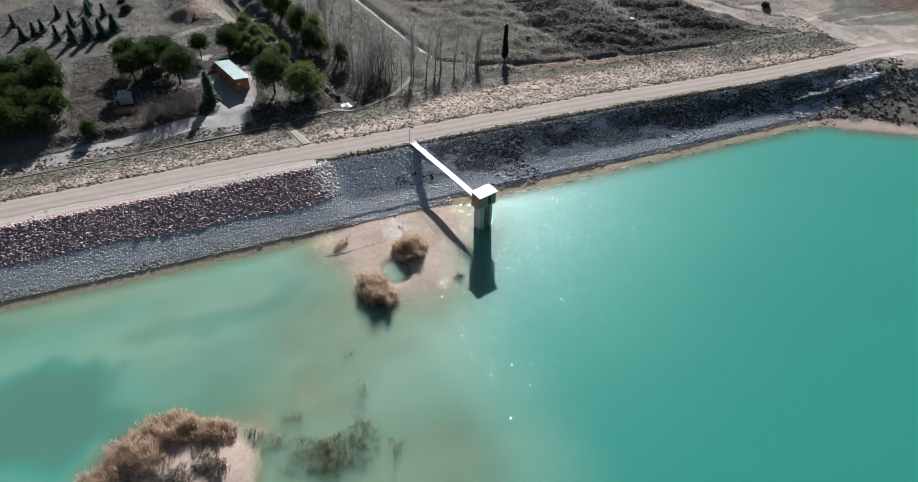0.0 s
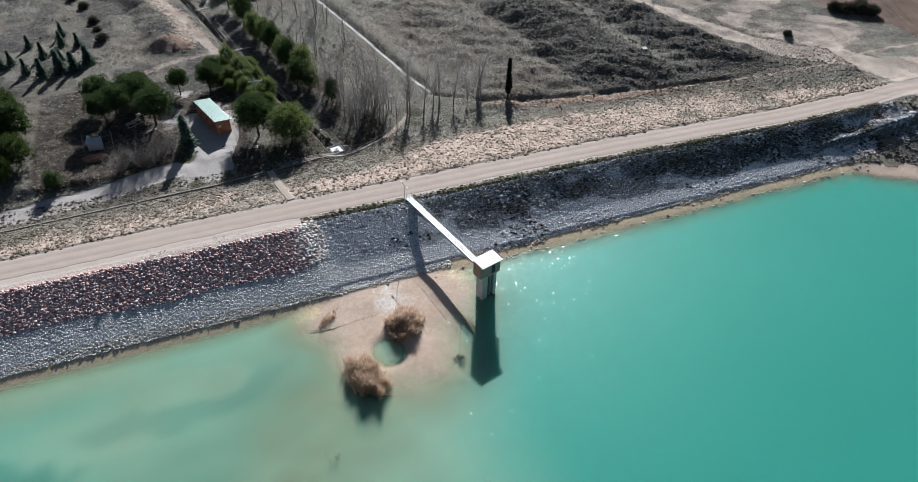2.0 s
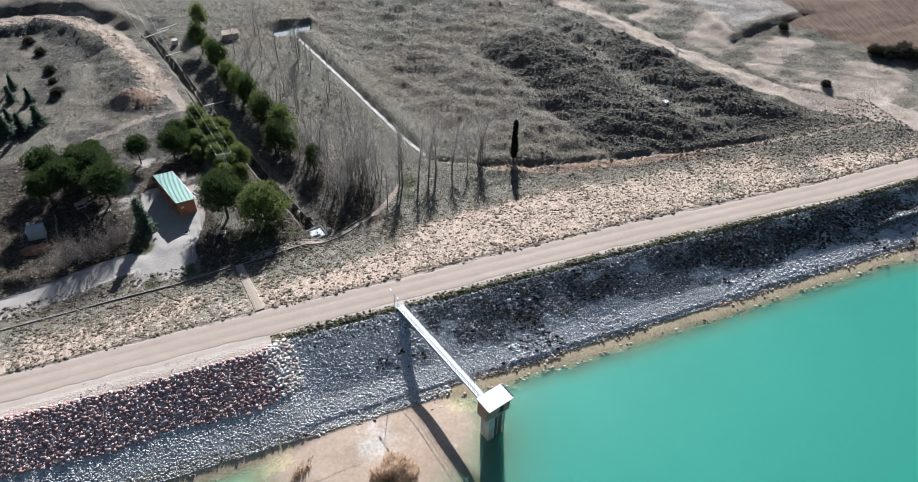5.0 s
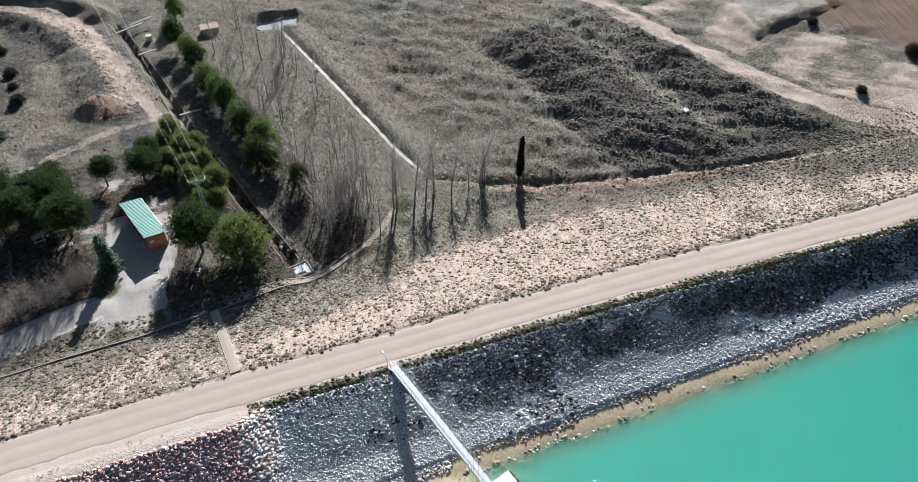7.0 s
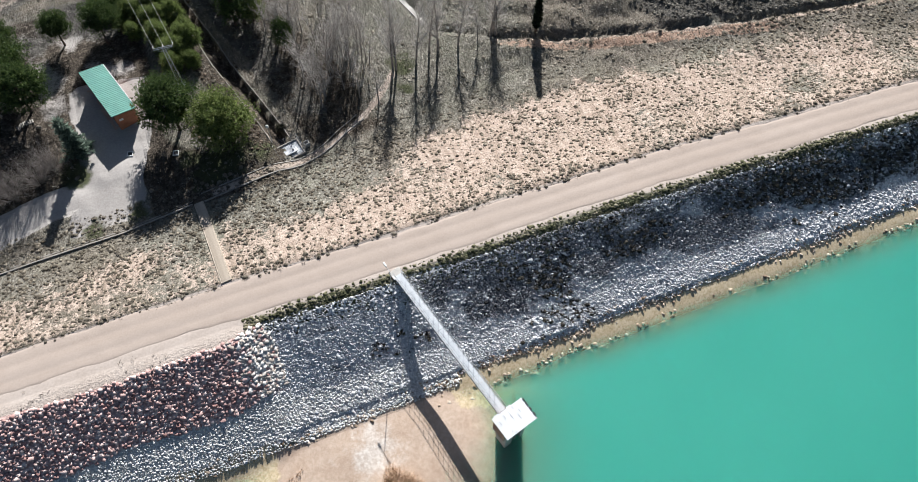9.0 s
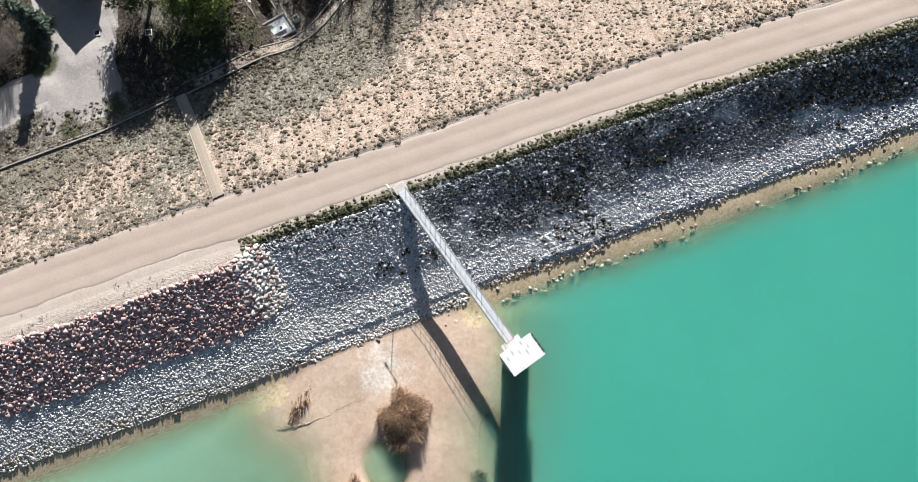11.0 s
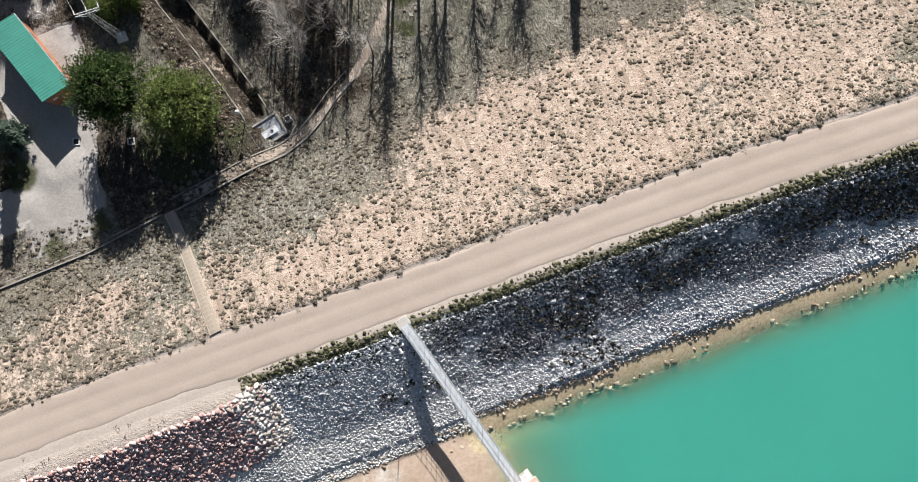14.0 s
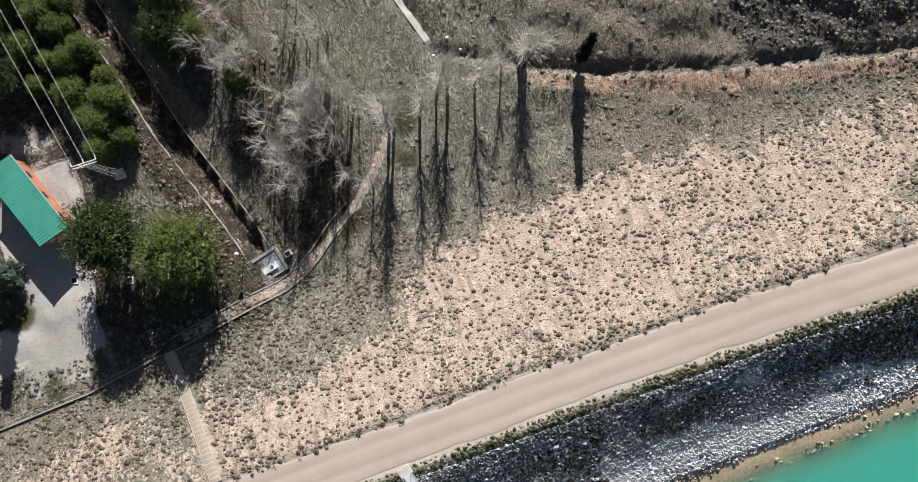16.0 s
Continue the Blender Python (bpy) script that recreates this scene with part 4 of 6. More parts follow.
                grow(p + (q - p) * r.uniform(0.2, 1.0), w, length * r.uniform(0.38, 0.62), ra * 0.45, depth - 1, forks, lean, r, out, lift)
        p, d = q, unit(d + 0.13 * r.normal(size=3))


bark = plain("bark", (0.06, 0.045, 0.035), (0.16, 0.125, 0.1), 6, 0.95)
pale_bark = plain("pale_bark", (0.2, 0.18, 0.16), (0.42, 0.39, 0.36), 5, 0.95)
twig_bark = plain("grey_twigs", (0.4, 0.37, 0.34), (0.66, 0.63, 0.595), 5, 0.95)
dull_bark = plain("dull_twigs", (0.34, 0.315, 0.29), (0.56, 0.53, 0.5), 5, 0.95)
shrub_bark = plain("brown_grey_twigs", (0.16, 0.14, 0.125), (0.34, 0.31, 0.29), 5, 0.95)
pine_leaf = varied("pine_needles", (0.026, 0.046, 0.016), (0.055, 0.092, 0.03), (0.095, 0.142, 0.045), (0.145, 0.195, 0.065), rough=0.7, thin=0.3)
young_leaf = varied("bright_pine_needles", (0.07, 0.1, 0.03), (0.15, 0.2, 0.062), (0.22, 0.275, 0.09), (0.3, 0.345, 0.13), rough=0.7, thin=0.4)
mid_leaf = varied("green_pine_needles", (0.032, 0.055, 0.015), (0.065, 0.105, 0.026), (0.105, 0.15, 0.038), (0.145, 0.185, 0.052), rough=0.7, thin=0.3)
dark_leaf = varied("cypress_leaf", (0.008, 0.014, 0.008), (0.018, 0.028, 0.014), (0.03, 0.042, 0.02), rough=0.8)
bush_leaf = varied("dull_bush_leaf", (0.03, 0.034, 0.022), (0.06, 0.062, 0.042), (0.1, 0.095, 0.068), (0.15, 0.135, 0.1), rough=0.85, thin=0.25)
spruce_leaf = varied("blue_green_needles", (0.085, 0.125, 0.098), (0.155, 0.21, 0.165), (0.23, 0.29, 0.235), rough=0.75, thin=0.45)
reed_leaf = varied("dry_reed", (0.28, 0.185, 0.115), (0.44, 0.315, 0.215), (0.58, 0.445, 0.33), (0.7, 0.57, 0.45), rough=0.8, thin=0.5)
reed_plume = varied("reed_plume", (0.5, 0.37, 0.27), (0.66, 0.51, 0.39), (0.8, 0.67, 0.54), rough=0.85, thin=0.55)
grey_reed = varied("old_reed", (0.16, 0.14, 0.115), (0.3, 0.27, 0.23), (0.45, 0.41, 0.36), rough=0.9, thin=0.3)


dull_reed = varied("drowned_reed", (0.2, 0.165, 0.11), (0.33, 0.275, 0.19), (0.47, 0.4, 0.29), rough=0.9, thin=0.3)


def crown_points(count, shape, seed, shell=0.75):
    """Points and outward ways in a lumpy crown; shape(height 0 to 1) gives its radius."""
    r = np.random.default_rng(seed)
    h = r.uniform(0, 1, count)
    a = r.uniform(0, 2 * np.pi, count)
    radius = np.array([shape(x) for x in h]) * (1 + 0.13 * np.sin(3 * a + 7 * h + seed) + 0.09 * np.sin(7 * a - 9 * h + seed))
    depth = shell + (1 - shell) * r.uniform(0, 1, count) ** 0.5
    depth = np.where(r.uniform(0, 1, count) < 0.22, depth * r.uniform(0.3, 0.9, count), depth)
    return h, a, radius * depth


def pine(name, height, radius, base, leaf, seed, label, category="tree", group="", flat=0.8, puffs=640):
    """A stone pine: leaning trunk, limbs and a domed crown of needle tufts."""
    tree = thing(name, Matrix(), label, category, group)
    r = np.random.default_rng(seed)
    wood = []
    bendy = r.normal(size=2) * 0.06 * height
    top = np.array([bendy[0], bendy[1], height * 0.8])
    mid = np.array([bendy[0] * 0.25, bendy[1] * 0.25, height * 0.4])
    thick = 0.018 * height + 0.06
    wood += [((0, 0, -0.3), mid, thick * 1.15, thick * 0.85), (mid, top, thick * 0.85, thick * 0.3)]
    for k in range(14):
        a, f = k * 2.4, r.uniform(0.0, 1.0)
        start = mid + (top - mid) * f * 0.9
        reach = radius * r.uniform(0.6, 0.95) * (1 - 0.4 * f)
        end = start + np.array([math.cos(a) * reach, math.sin(a) * reach, height * r.uniform(0.06, 0.2)])
        wood.append((start, end, thick * 0.35, thick * 0.08))
    mesh_part("trunk", mesh_of("trunk", *tubes(wood, 6), bark), tree, "dark bark trunk")
    low = height * base

    def shape(h):
        return radius * (math.sqrt(max(0.0, 1 - (max(0.0, h - 0.3) / 0.72) ** 2)) if h > 0.3 else 0.72 + 0.93 * h)

    h, a, d = crown_points(puffs, shape, seed)
    lift = low + h * (height - low) + 0.25 * np.sin(5 * a + seed)
    pts = np.stack((d * np.cos(a) + bendy[0], d * np.sin(a) + bendy[1], lift), 1)
    ways = unit(np.stack((np.cos(a), np.sin(a), 0.5 + 1.3 * h), 1))
    size = 0.03 * radius + 0.1
    tufts = np.repeat(pts, 6, 0) + r.normal(size=(6 * len(pts), 3)) * np.array([1.0, 1.0, 0.75]) * (0.045 * radius + 0.06)
    va, fa = blades(tufts, np.repeat(ways, 6, 0) + 0.7 * r.normal(size=tufts.shape), size * 1.25, size * 0.42, 4, 0.6, seed + 1)
    core = np.stack((0.7 * d * np.cos(a) + bendy[0], 0.7 * d * np.sin(a) + bendy[1], low + (0.12 + 0.74 * h) * (height - low)), 1)
    vb, fb = blades(core, ways, size * 2.6, size * 2.2, 4, 1.3, seed + 2)
    mesh_part("crown", mesh_of("crown", np.concatenate((va, vb)), np.concatenate((fa, fb + len(va))), leaf), tree)
    return tree


def cone_tree(name, height, radius, leaf, seed, label, group="", slim=False):
    tree = thing(name, Matrix(), label, "tree", group)
    mesh_part("trunk", mesh_of("trunk", *tubes([((0, 0, -0.3), (0, 0, height * 0.9), 0.02 * height + 0.04, 0.02)], 6), bark), tree)
    start = 0.1 if slim else 0.06

    def shape(h):
        if slim:
            return radius * min(1.0, 3.0 * h + 0.55) * (1 - h) ** 0.8 + 0.02
        return radius * (1 - h) ** 0.85 + 0.05

    h, a, d = crown_points(460 if slim else 300, shape, seed, 0.6)
    h = h ** (1.0 if slim else 1.4)
    d = np.array([shape(x) for x in h]) * d / np.maximum(d.max(), 0.1) * (1 + 0.4 * np.sin(8 * a + 14 * h)) if not slim else d
    pts = np.stack((d * np.cos(a), d * np.sin(a), height * (start + h * (1 - start))), 1)
    ways = unit(np.stack((np.cos(a), np.sin(a), np.full(len(a), 2.6 if slim else 0.35)), 1))
    size = 0.32 if slim else 0.075 * height
    va, fa = blades(pts, ways, size, size * (0.26 if slim else 0.24), 19, 0.4 if slim else 0.6, seed + 1)
    vb, fb = blades(pts * np.array([0.5, 0.5, 0.96]), ways, size * 2.0, size * 1.3, 3, 0.8, seed + 2)
    mesh_part("crown", mesh_of("crown", np.concatenate((va, vb)), np.concatenate((fa, fb + len(va))), leaf), tree)
    return tree


def bare_tree(name, height, seed, label, group="", stems=1, spread=0.32, girth=0.0155, boughs=6, twig=0.02, wood=None):
    """A leafless poplar: tall trunk, steep branches and fine twigs."""
    tree = thing(name, Matrix(), label, "tree", group)
    r = np.random.default_rng(seed)
    fine = []
    for s in range(stems):
        trunk = []
        p = np.array([0.35 * s, 0.1 * s, -0.3])
        d = unit(np.array([r.normal() * 0.05 + 0.09 * s, r.normal() * 0.05, 1.0]))
        pieces = 9
        for k in range(pieces):
            q = p + d * height / pieces
            ra, rb = girth * height * (1 - k / pieces) + 0.02, girth * height * (1 - (k + 1) / pieces) + 0.016
            trunk.append((p, q, ra, rb))
            if k >= 2:
                for _ in range(boughs):
                    side = unit(np.cross(d, r.normal(size=3)))
                    lean = spread + 0.35 * r.uniform()
                    grow(p + (q - p) * r.uniform(), unit(d * math.cos(lean) + side * math.sin(lean)), height * r.uniform(0.16, 0.34) * (1.15 - 0.55 * k / pieces), ra * 0.3 + twig, 1, 4, 0.55, r, fine)
            p, d = q, unit(d + 0.04 * r.normal(size=3))
        mesh_part("trunk", mesh_of("trunk", *stem(trunk, 6), pale_bark, True), tree, "pale bare trunk")
    mesh_part("bare_crown", mesh_of("bare_crown", *tubes(fine, 3), wood or twig_bark), tree)
    return tree


def bare_shrub(name, height, seed, label):
    shrub = thing(name, Matrix(), label, "shrub", "leafless shrubs by the yard")
    r = np.random.default_rng(seed)
    fine = []
    for k in range(46):
        a = r.uniform(0, 6.28)
        lean = r.uniform(0.1, 0.85)
        grow((0.25 * math.cos(a), 0.25 * math.sin(a), -0.1), (math.cos(a) * math.sin(lean), math.sin(a) * math.sin(lean), math.cos(lean)), height * r.uniform(0.7, 1.1), 0.04, 2, 2, 0.5, r, fine, 0.12)
    mesh_part("bare_crown", mesh_of("bare_crown", *tubes(fine, 3), shrub_bark), shrub)
    return shrub


def reed_clump(name, u, v, ru, rv, count, height, leaf, seed, label, turn=0.0, foot=0.0):
    r = np.random.default_rng(seed)
    x, y = place(u, v)
    clump = thing(name, pose(x, y, foot), label, "reeds", "dry reed clumps in the shallows")
    a, d = r.uniform(0, 2 * np.pi, count), r.uniform(0, 1, count) ** 0.62
    d = d * (1 + 0.25 * np.sin(2 * a + seed) + 0.18 * np.sin(5 * a + 2 * seed)) * r.uniform(0.85, 1.15, count)
    px, py = ru * d * np.cos(a), rv * d * np.sin(a)
    c, s = math.cos(turn), math.sin(turn)
    px, py = px * c - py * s, px * s + py * c
    lumps = 0.6 + 0.8 * value_noise(px * 1.1 + 40, py * 1.1 + 40, seed)
    tall = height * (1.05 - 0.3 * d ** 2) * lumps
    pts = np.stack((px, py, np.full(count, -0.3)), 1)
    ways = unit(np.stack((0.28 * px / ru + 0.12, 0.28 * py / rv - 0.1, np.ones(count)), 1))
    one = blades(pts, ways, tall + 0.3, 0.085, 3, 0.2, seed)
    tips = blades(pts + ways * tall[:, None] * 0.8, ways, 0.5, 0.1, 2, 0.3, seed + 1)
    tagged(mesh_part("stalk_mass", mesh_of("stalk_mass", *one, leaf), clump), kind="stuff")
    if height < 1.0:
        return clump
    mesh_part("plume_layer", mesh_of("plume_layer", *tips, reed_plume if leaf == reed_leaf else leaf), clump, "pale feathery reed plumes")
    return clump


def plant(made, spots, r=None, vary=0.12):
    """Put the first tree at the first spot and copies at the others: (u, v, size)."""
    r = r or np.random.default_rng(3)
    source = made if isinstance(made, list) else [made]
    used = set()
    for k, (u, v, size) in enumerate(spots):
        tree = source[k % len(source)]
        m = on_ground(u, v, -0.05, r.uniform(0, 360)) @ Matrix.Diagonal((size, size, size * r.uniform(1 - vary, 1 + vary), 1))
        if tree.name in used:
            copy_thing(tree, m)
        else:
            tree.matrix_basis = m
            used.add(tree.name)


# pines round the yard
plant(pine("stone_pine", 8.6, 4.0, 0.36, pine_leaf, 11, "tall dark green stone pine with a domed crown", group="pines round the yard"), [(-22.5, 34.4, 1.1), (-42.1, 45.2, 0.92), (-43.8, 51.6, 0.9)])
plant(pine("stone_pine", 6.6, 3.9, 0.12, young_leaf, 12, "bright green stone pine with a low crown", group="pines round the yard"), [(-16.3, 30.6, 1.2)])
plant([pine("stone_pine", 8.0, 3.2, 0.42, pine_leaf, 13, "dark green pine among others near the yard", group="pines round the yard"), pine("stone_pine", 7.6, 3.0, 0.42, pine_leaf, 14, "dark green pine among others near the yard", group="pines round the yard")],
      [(-49.6, 50.5, 1.05), (-51.3, 47.2, 0.95), (-47.5, 55.0, 1.0), (-44.6, 58.0, 0.95), (-50.6, 56.0, 1.0), (-36.4, 57.8, 0.82), (-30.0, 55.4, 0.88), (-28.0, 61.0, 0.8)])
# young pines under the power line
plant([pine("young_pine", 4.2, 1.7, 0.08, young_leaf, 15, "bushy bright green young pine under the power line", group="young pines", puffs=330), pine("young_pine", 3.6, 1.5, 0.06, young_leaf, 16, "bushy bright green young pine under the power line", group="young pines", puffs=300)],
      [(-24.8, 60.0, 1.1), (-23.2, 57.0, 1.0), (-21.8, 53.0, 1.0), (-21.6, 49.6, 1.05), (-19.9, 47.6, 1.1), (-25.6, 55.2, 0.85), (-23.0, 63.0, 1.1), (-19.0, 51.0, 1.0), (-21.3, 45.9, 0.9), (-26.0, 66.5, 1.1), (-24.0, 69.5, 1.05), (-27.3, 58.5, 0.9), (-21.0, 56.2, 0.9), (-22.6, 66.0, 1.0), (-20.9, 60.8, 0.95), (-18.2, 46.0, 0.9), (-17.8, 49.6, 0.95), (-17.9, 53.4, 0.9), (-20.4, 64.2, 1.0), (-27.8, 63.6, 0.9), (-19.0, 57.0, 0.95)])
# pine row beside the ditch
plant([pine("row_pine", 7.0, 2.3, 0.2, young_leaf, 17, "green pine in a row beside the concrete ditch", group="pine row", puffs=430), pine("row_pine", 7.6, 2.4, 0.24, pine_leaf, 18, "green pine in a row beside the concrete ditch", group="pine row", puffs=430)],
      [(-19.6, 125.5, 1.1), (-20.0, 110.5, 1.05), (-18.4, 104.5, 0.9), (-17.6, 97.0, 1.1), (-15.6, 90.5, 1.0), (-16.0, 85.0, 0.9), (-13.3, 81.0, 1.1), (-12.3, 75.8, 1.0), (-11.0, 70.5, 0.95), (-10.4, 65.0, 1.2), (-8.7, 60.5, 1.15), (-10.6, 56.0, 1.1), (-7.6, 55.8, 0.8), (-4.4, 47.5, 0.72)])
# wood beside the yard road
plant([pine("wood_pine", 7.5, 3.5, 0.15, mid_leaf, 19, "green pine in a clump beside the yard road", group="pine clump", puffs=520), pine("wood_pine", 6.8, 3.2, 0.12, pine_leaf, 20, "dark green pine in a clump beside the yard road", group="pine clump", puffs=520)],
      [(-70.5, 55.5, 1.05), (-71.6, 46.0, 1.1), (-67.0, 37.6, 0.9), (-76.0, 54.5, 1.0), (-76.4, 44.5, 1.1), (-72.6, 38.4, 1.0), (-75.4, 33.0, 1.1), (-68.6, 48.0, 0.95), (-69.5, 33.0, 0.75), (-81.0, 49.0, 1.1), (-82.0, 40.0, 1.1), (-80.5, 31.0, 1.1), (-87.0, 44.0, 1.15), (-86.0, 57.0, 1.0), (-88.0, 34.0, 1.1)])
plant(pine("low_pine", 3.4, 1.7, 0.05, pine_leaf, 21, "low dark green bush pine on the bank", group="pine clump", puffs=300), [(-61.0, 28.6, 1.0)])
plant(cone_tree("spruce", 6.6, 1.9, spruce_leaf, 22, "blue green conical spruce beside the gravel yard", "spruces"), [(-36.4, 35.6, 1.15)])
plant([cone_tree("young_conifer", 3.0, 1.15, spruce_leaf, 23, "young blue green conifer in a planted row", "planted conifers"), cone_tree("young_conifer", 2.5, 1.0, spruce_leaf, 24, "small blue green conifer in a planted row", "planted conifers")],
      [(-62.4, 93.5, 1.3), (-58.5, 91.8, 1.35), (-61.8, 77.5, 1.5), (-58.8, 77.3, 1.55), (-55.8, 80.0, 1.4), (-75.1, 85.0, 1.0), (-73.1, 86.0, 0.9), (-69.2, 79.0, 1.0), (-65.5, 76.0, 1.2), (-62.0, 84.0, 0.9), (-66.2, 87.5, 1.0), (-62.7, 100.0, 1.0), (-77.4, 82.0, 1.0), (-80.5, 92.0, 0.9), (-70.0, 95.0, 0.8), (-85.0, 76.0, 1.0)])
plant(pine("round_bush", 1.9, 1.6, 0.0, bush_leaf, 25, "dark round bush in the dead grass", "shrub", "dark bushes", puffs=240),
      [(-61.3, 125.6, 0.9), (-58.0, 117.5, 1.0), (-55.3, 106.0, 1.0), (-52.8, 92.6, 1.1), (-54.2, 99.5, 0.8), (131.7, 36.5, 1.5), (134.5, 35.0, 1.6), (129.5, 38.5, 1.2), (108.4, 30.8, 0.8), (137.0, 33.0, 1.5), (136.5, 36.5, 1.4), (118.9, 57.6, 0.9), (-9.0, 31.8, 0.5)])
# cypress at the gully
plant(cone_tree("cypress", 10.4, 0.85, dark_leaf, 26, "slender dark cypress beside the gully", "cypresses", slim=True), [(34.9, 36.6, 1.0)])
# leafless poplars
poplars = [bare_tree("poplar", 14.0, 31, "tall leafless poplar with pale trunk", "leafless poplars"), bare_tree("poplar", 13.0, 32, "tall leafless poplar with pale trunk", "leafless poplars"), bare_tree("poplar", 12.5, 33, "tall leafless poplar with pale trunk", "leafless poplars")]
plant(poplars, [(10.6, 37.4, 1.05), (14.4, 37.2, 0.9), (17.2, 38.9, 0.95), (18.5, 38.4, 0.95), (22.0, 38.4, 1.0), (25.4, 38.4, 0.6), (11.0, 37.0, 0.9)])
plant(bare_tree("poplar", 13.0, 34, "leafless poplar with several stems", "leafless poplars", stems=2, spread=0.4, boughs=3), [(28.0, 39.4, 1.0), (28.9, 39.6, 0.85)])
thicket = [bare_tree("thin_poplar", 9.8, 35, "thin leafless tree in the thicket", "leafless thicket", girth=0.0115, boughs=3, spread=0.45, twig=0.015, wood=dull_bark), bare_tree("thin_poplar", 8.6, 36, "thin leafless tree in the thicket", "leafless thicket", girth=0.0115, boughs=3, spread=0.45, twig=0.015, wood=dull_bark)]
r = np.random.default_rng(12)
spots = [(0.5, 38.0, 1.05), (5.0, 43.5, 1.0), (3.2, 43.1, 1.0), (1.8, 42.0, 1.1), (0.2, 44.6, 1.0), (6.5, 43.1, 1.0), (-2.0, 36.5, 0.9), (3.4, 40.4, 1.05), (2.2, 36.0, 0.9)]
for k in range(30):
    spots.append((r.uniform(-4.5, 8.0), r.uniform(31, 52), r.uniform(0.7, 1.15)))
for k in range(46):
    v = 38 + 78 * r.uniform() ** 1.15
    edge_l, edge_r = -7.0 - 0.255 * (v - 30), 19.5 - 0.215 * (v - 44)
    lo, hi = edge_l + 6.5, min(edge_r - 2.5, 8.0 - 0.04 * (v - 44))
    spots.append((r.uniform(lo, hi), v, r.uniform(0.75, 1.15)))
plant(thicket, spots)
for k, (u, v, s) in enumerate(((-42.2, 32.0, 1.0), (-45.6, 30.6, 1.1), (-49.2, 29.6, 0.9), (-40.3, 34.0, 0.8))):
    bare_shrub("bare_shrub", 4.6 * s, 41 + k, "grey leafless shrub beside the yard road").matrix_basis = on_ground(u, v)
# reeds
reed_clump("reed_clump", -9.6, -24.6, 2.3, 2.9, 1500, 2.2, reed_leaf, 51, "dense dry tan reed clump on the sandbar", 0.5)
reed_clump("reed_clump", -17.6, -32.6, 1.9, 4.2, 1500, 2.3, reed_leaf, 52, "dense dry tan reed clump in shallow water", 0.55)
reed_clump("reed_clump", -20.4, -19.4, 0.7, 2.2, 150, 0.6, reed_leaf, 53, "thin low brown reed patch on the sandbar", -0.5)
reed_clump("reed_clump", -3.6, -33.5, 1.0, 0.5, 60, 0.5, grey_reed, 54, "few bent brown stalks in the shallows")
reed_clump("reed_clump", -55.0, -51.0, 4.2, 2.6, 1300, 2.1, reed_leaf, 55, "thick dry reed bed on the islet", -0.5)
reed_clump("reed_clump", -49.0, -48.9, 4.4, 2.3, 1300, 2.2, reed_leaf, 59, "thick dry reed bed on the islet", -0.1)
reed_clump("reed_clump", -44.6, -50.6, 2.2, 1.6, 420, 1.5, reed_leaf, 60, "thin dry reeds at the islet edge", 0.3)
reed_clump("reed_clump", -52.0, -56.0, 4.6, 3.0, 1300, 1.2, grey_reed, 56, "grey broken reeds on the islet", 0.0, 0.4)
reed_clump("reed_clump", -46.6, -55.8, 2.6, 3.0, 700, 1.1, grey_reed, 61, "grey broken reeds on the islet", 0.4, 0.4)
reed_clump("reed_clump", -60.0, -53.6, 2.4, 2.4, 700, 1.8, reed_leaf, 57, "dry brown reeds at the islet edge")
for k, (u, v, ru, rv, n) in enumerate(((-31.6, -59.0, 4.8, 3.8, 1300), (-26.6, -57.5, 2.4, 3.0, 260), (-37.5, -54.6, 3.2, 1.6, 120), (-25.2, -51.0, 1.2, 2.4, 50), (-34.8, -51.6, 1.8, 0.8, 50), (-25.0, -43.4, 0.9, 0.5, 16), (-40.5, -52.0, 1.2, 0.6, 30), (-23.0, -61.0, 1.0, 1.6, 40))):
    reed_clump("flooded_reeds", u, v, ru, rv, n, 0.6, dull_reed, 70 + k, "sparse flooded brown reeds in the shallows")


# ---- yard, shed and small structures ----
green_sheet = plain("green_roof_sheet", (0.025, 0.22, 0.17), (0.055, 0.33, 0.255), 1.2, 0.62, 0.0, 0.08, 0.01, 0.35)
sheen = green_sheet.node_tree.nodes["Principled BSDF"].inputs
sheen["Coat Weight"].default_value, sheen["Coat Roughness"].default_value = 1.0, 0.4
orange_brick = plain("orange_brick", (0.31, 0.125, 0.07), (0.47, 0.215, 0.125), 5, 0.85)
white_paint = plain("white_paint", (0.62, 0.62, 0.6), (0.8, 0.8, 0.78), 3, 0.6)
board = plain("weathered_board", (0.42, 0.35, 0.27), (0.62, 0.54, 0.43), 4, 0.85)
red_earth = plain("red_earth", (0.2, 0.1, 0.06), (0.34, 0.18, 0.11), 3, 0.95)
pale_grey = plain("pale_grey_plaster", (0.4, 0.41, 0.42), (0.55, 0.56, 0.57), 3, 0.85)


step_stone = plain("sandy_concrete", (0.33, 0.28, 0.225), (0.52, 0.45, 0.37), 4, 0.92)


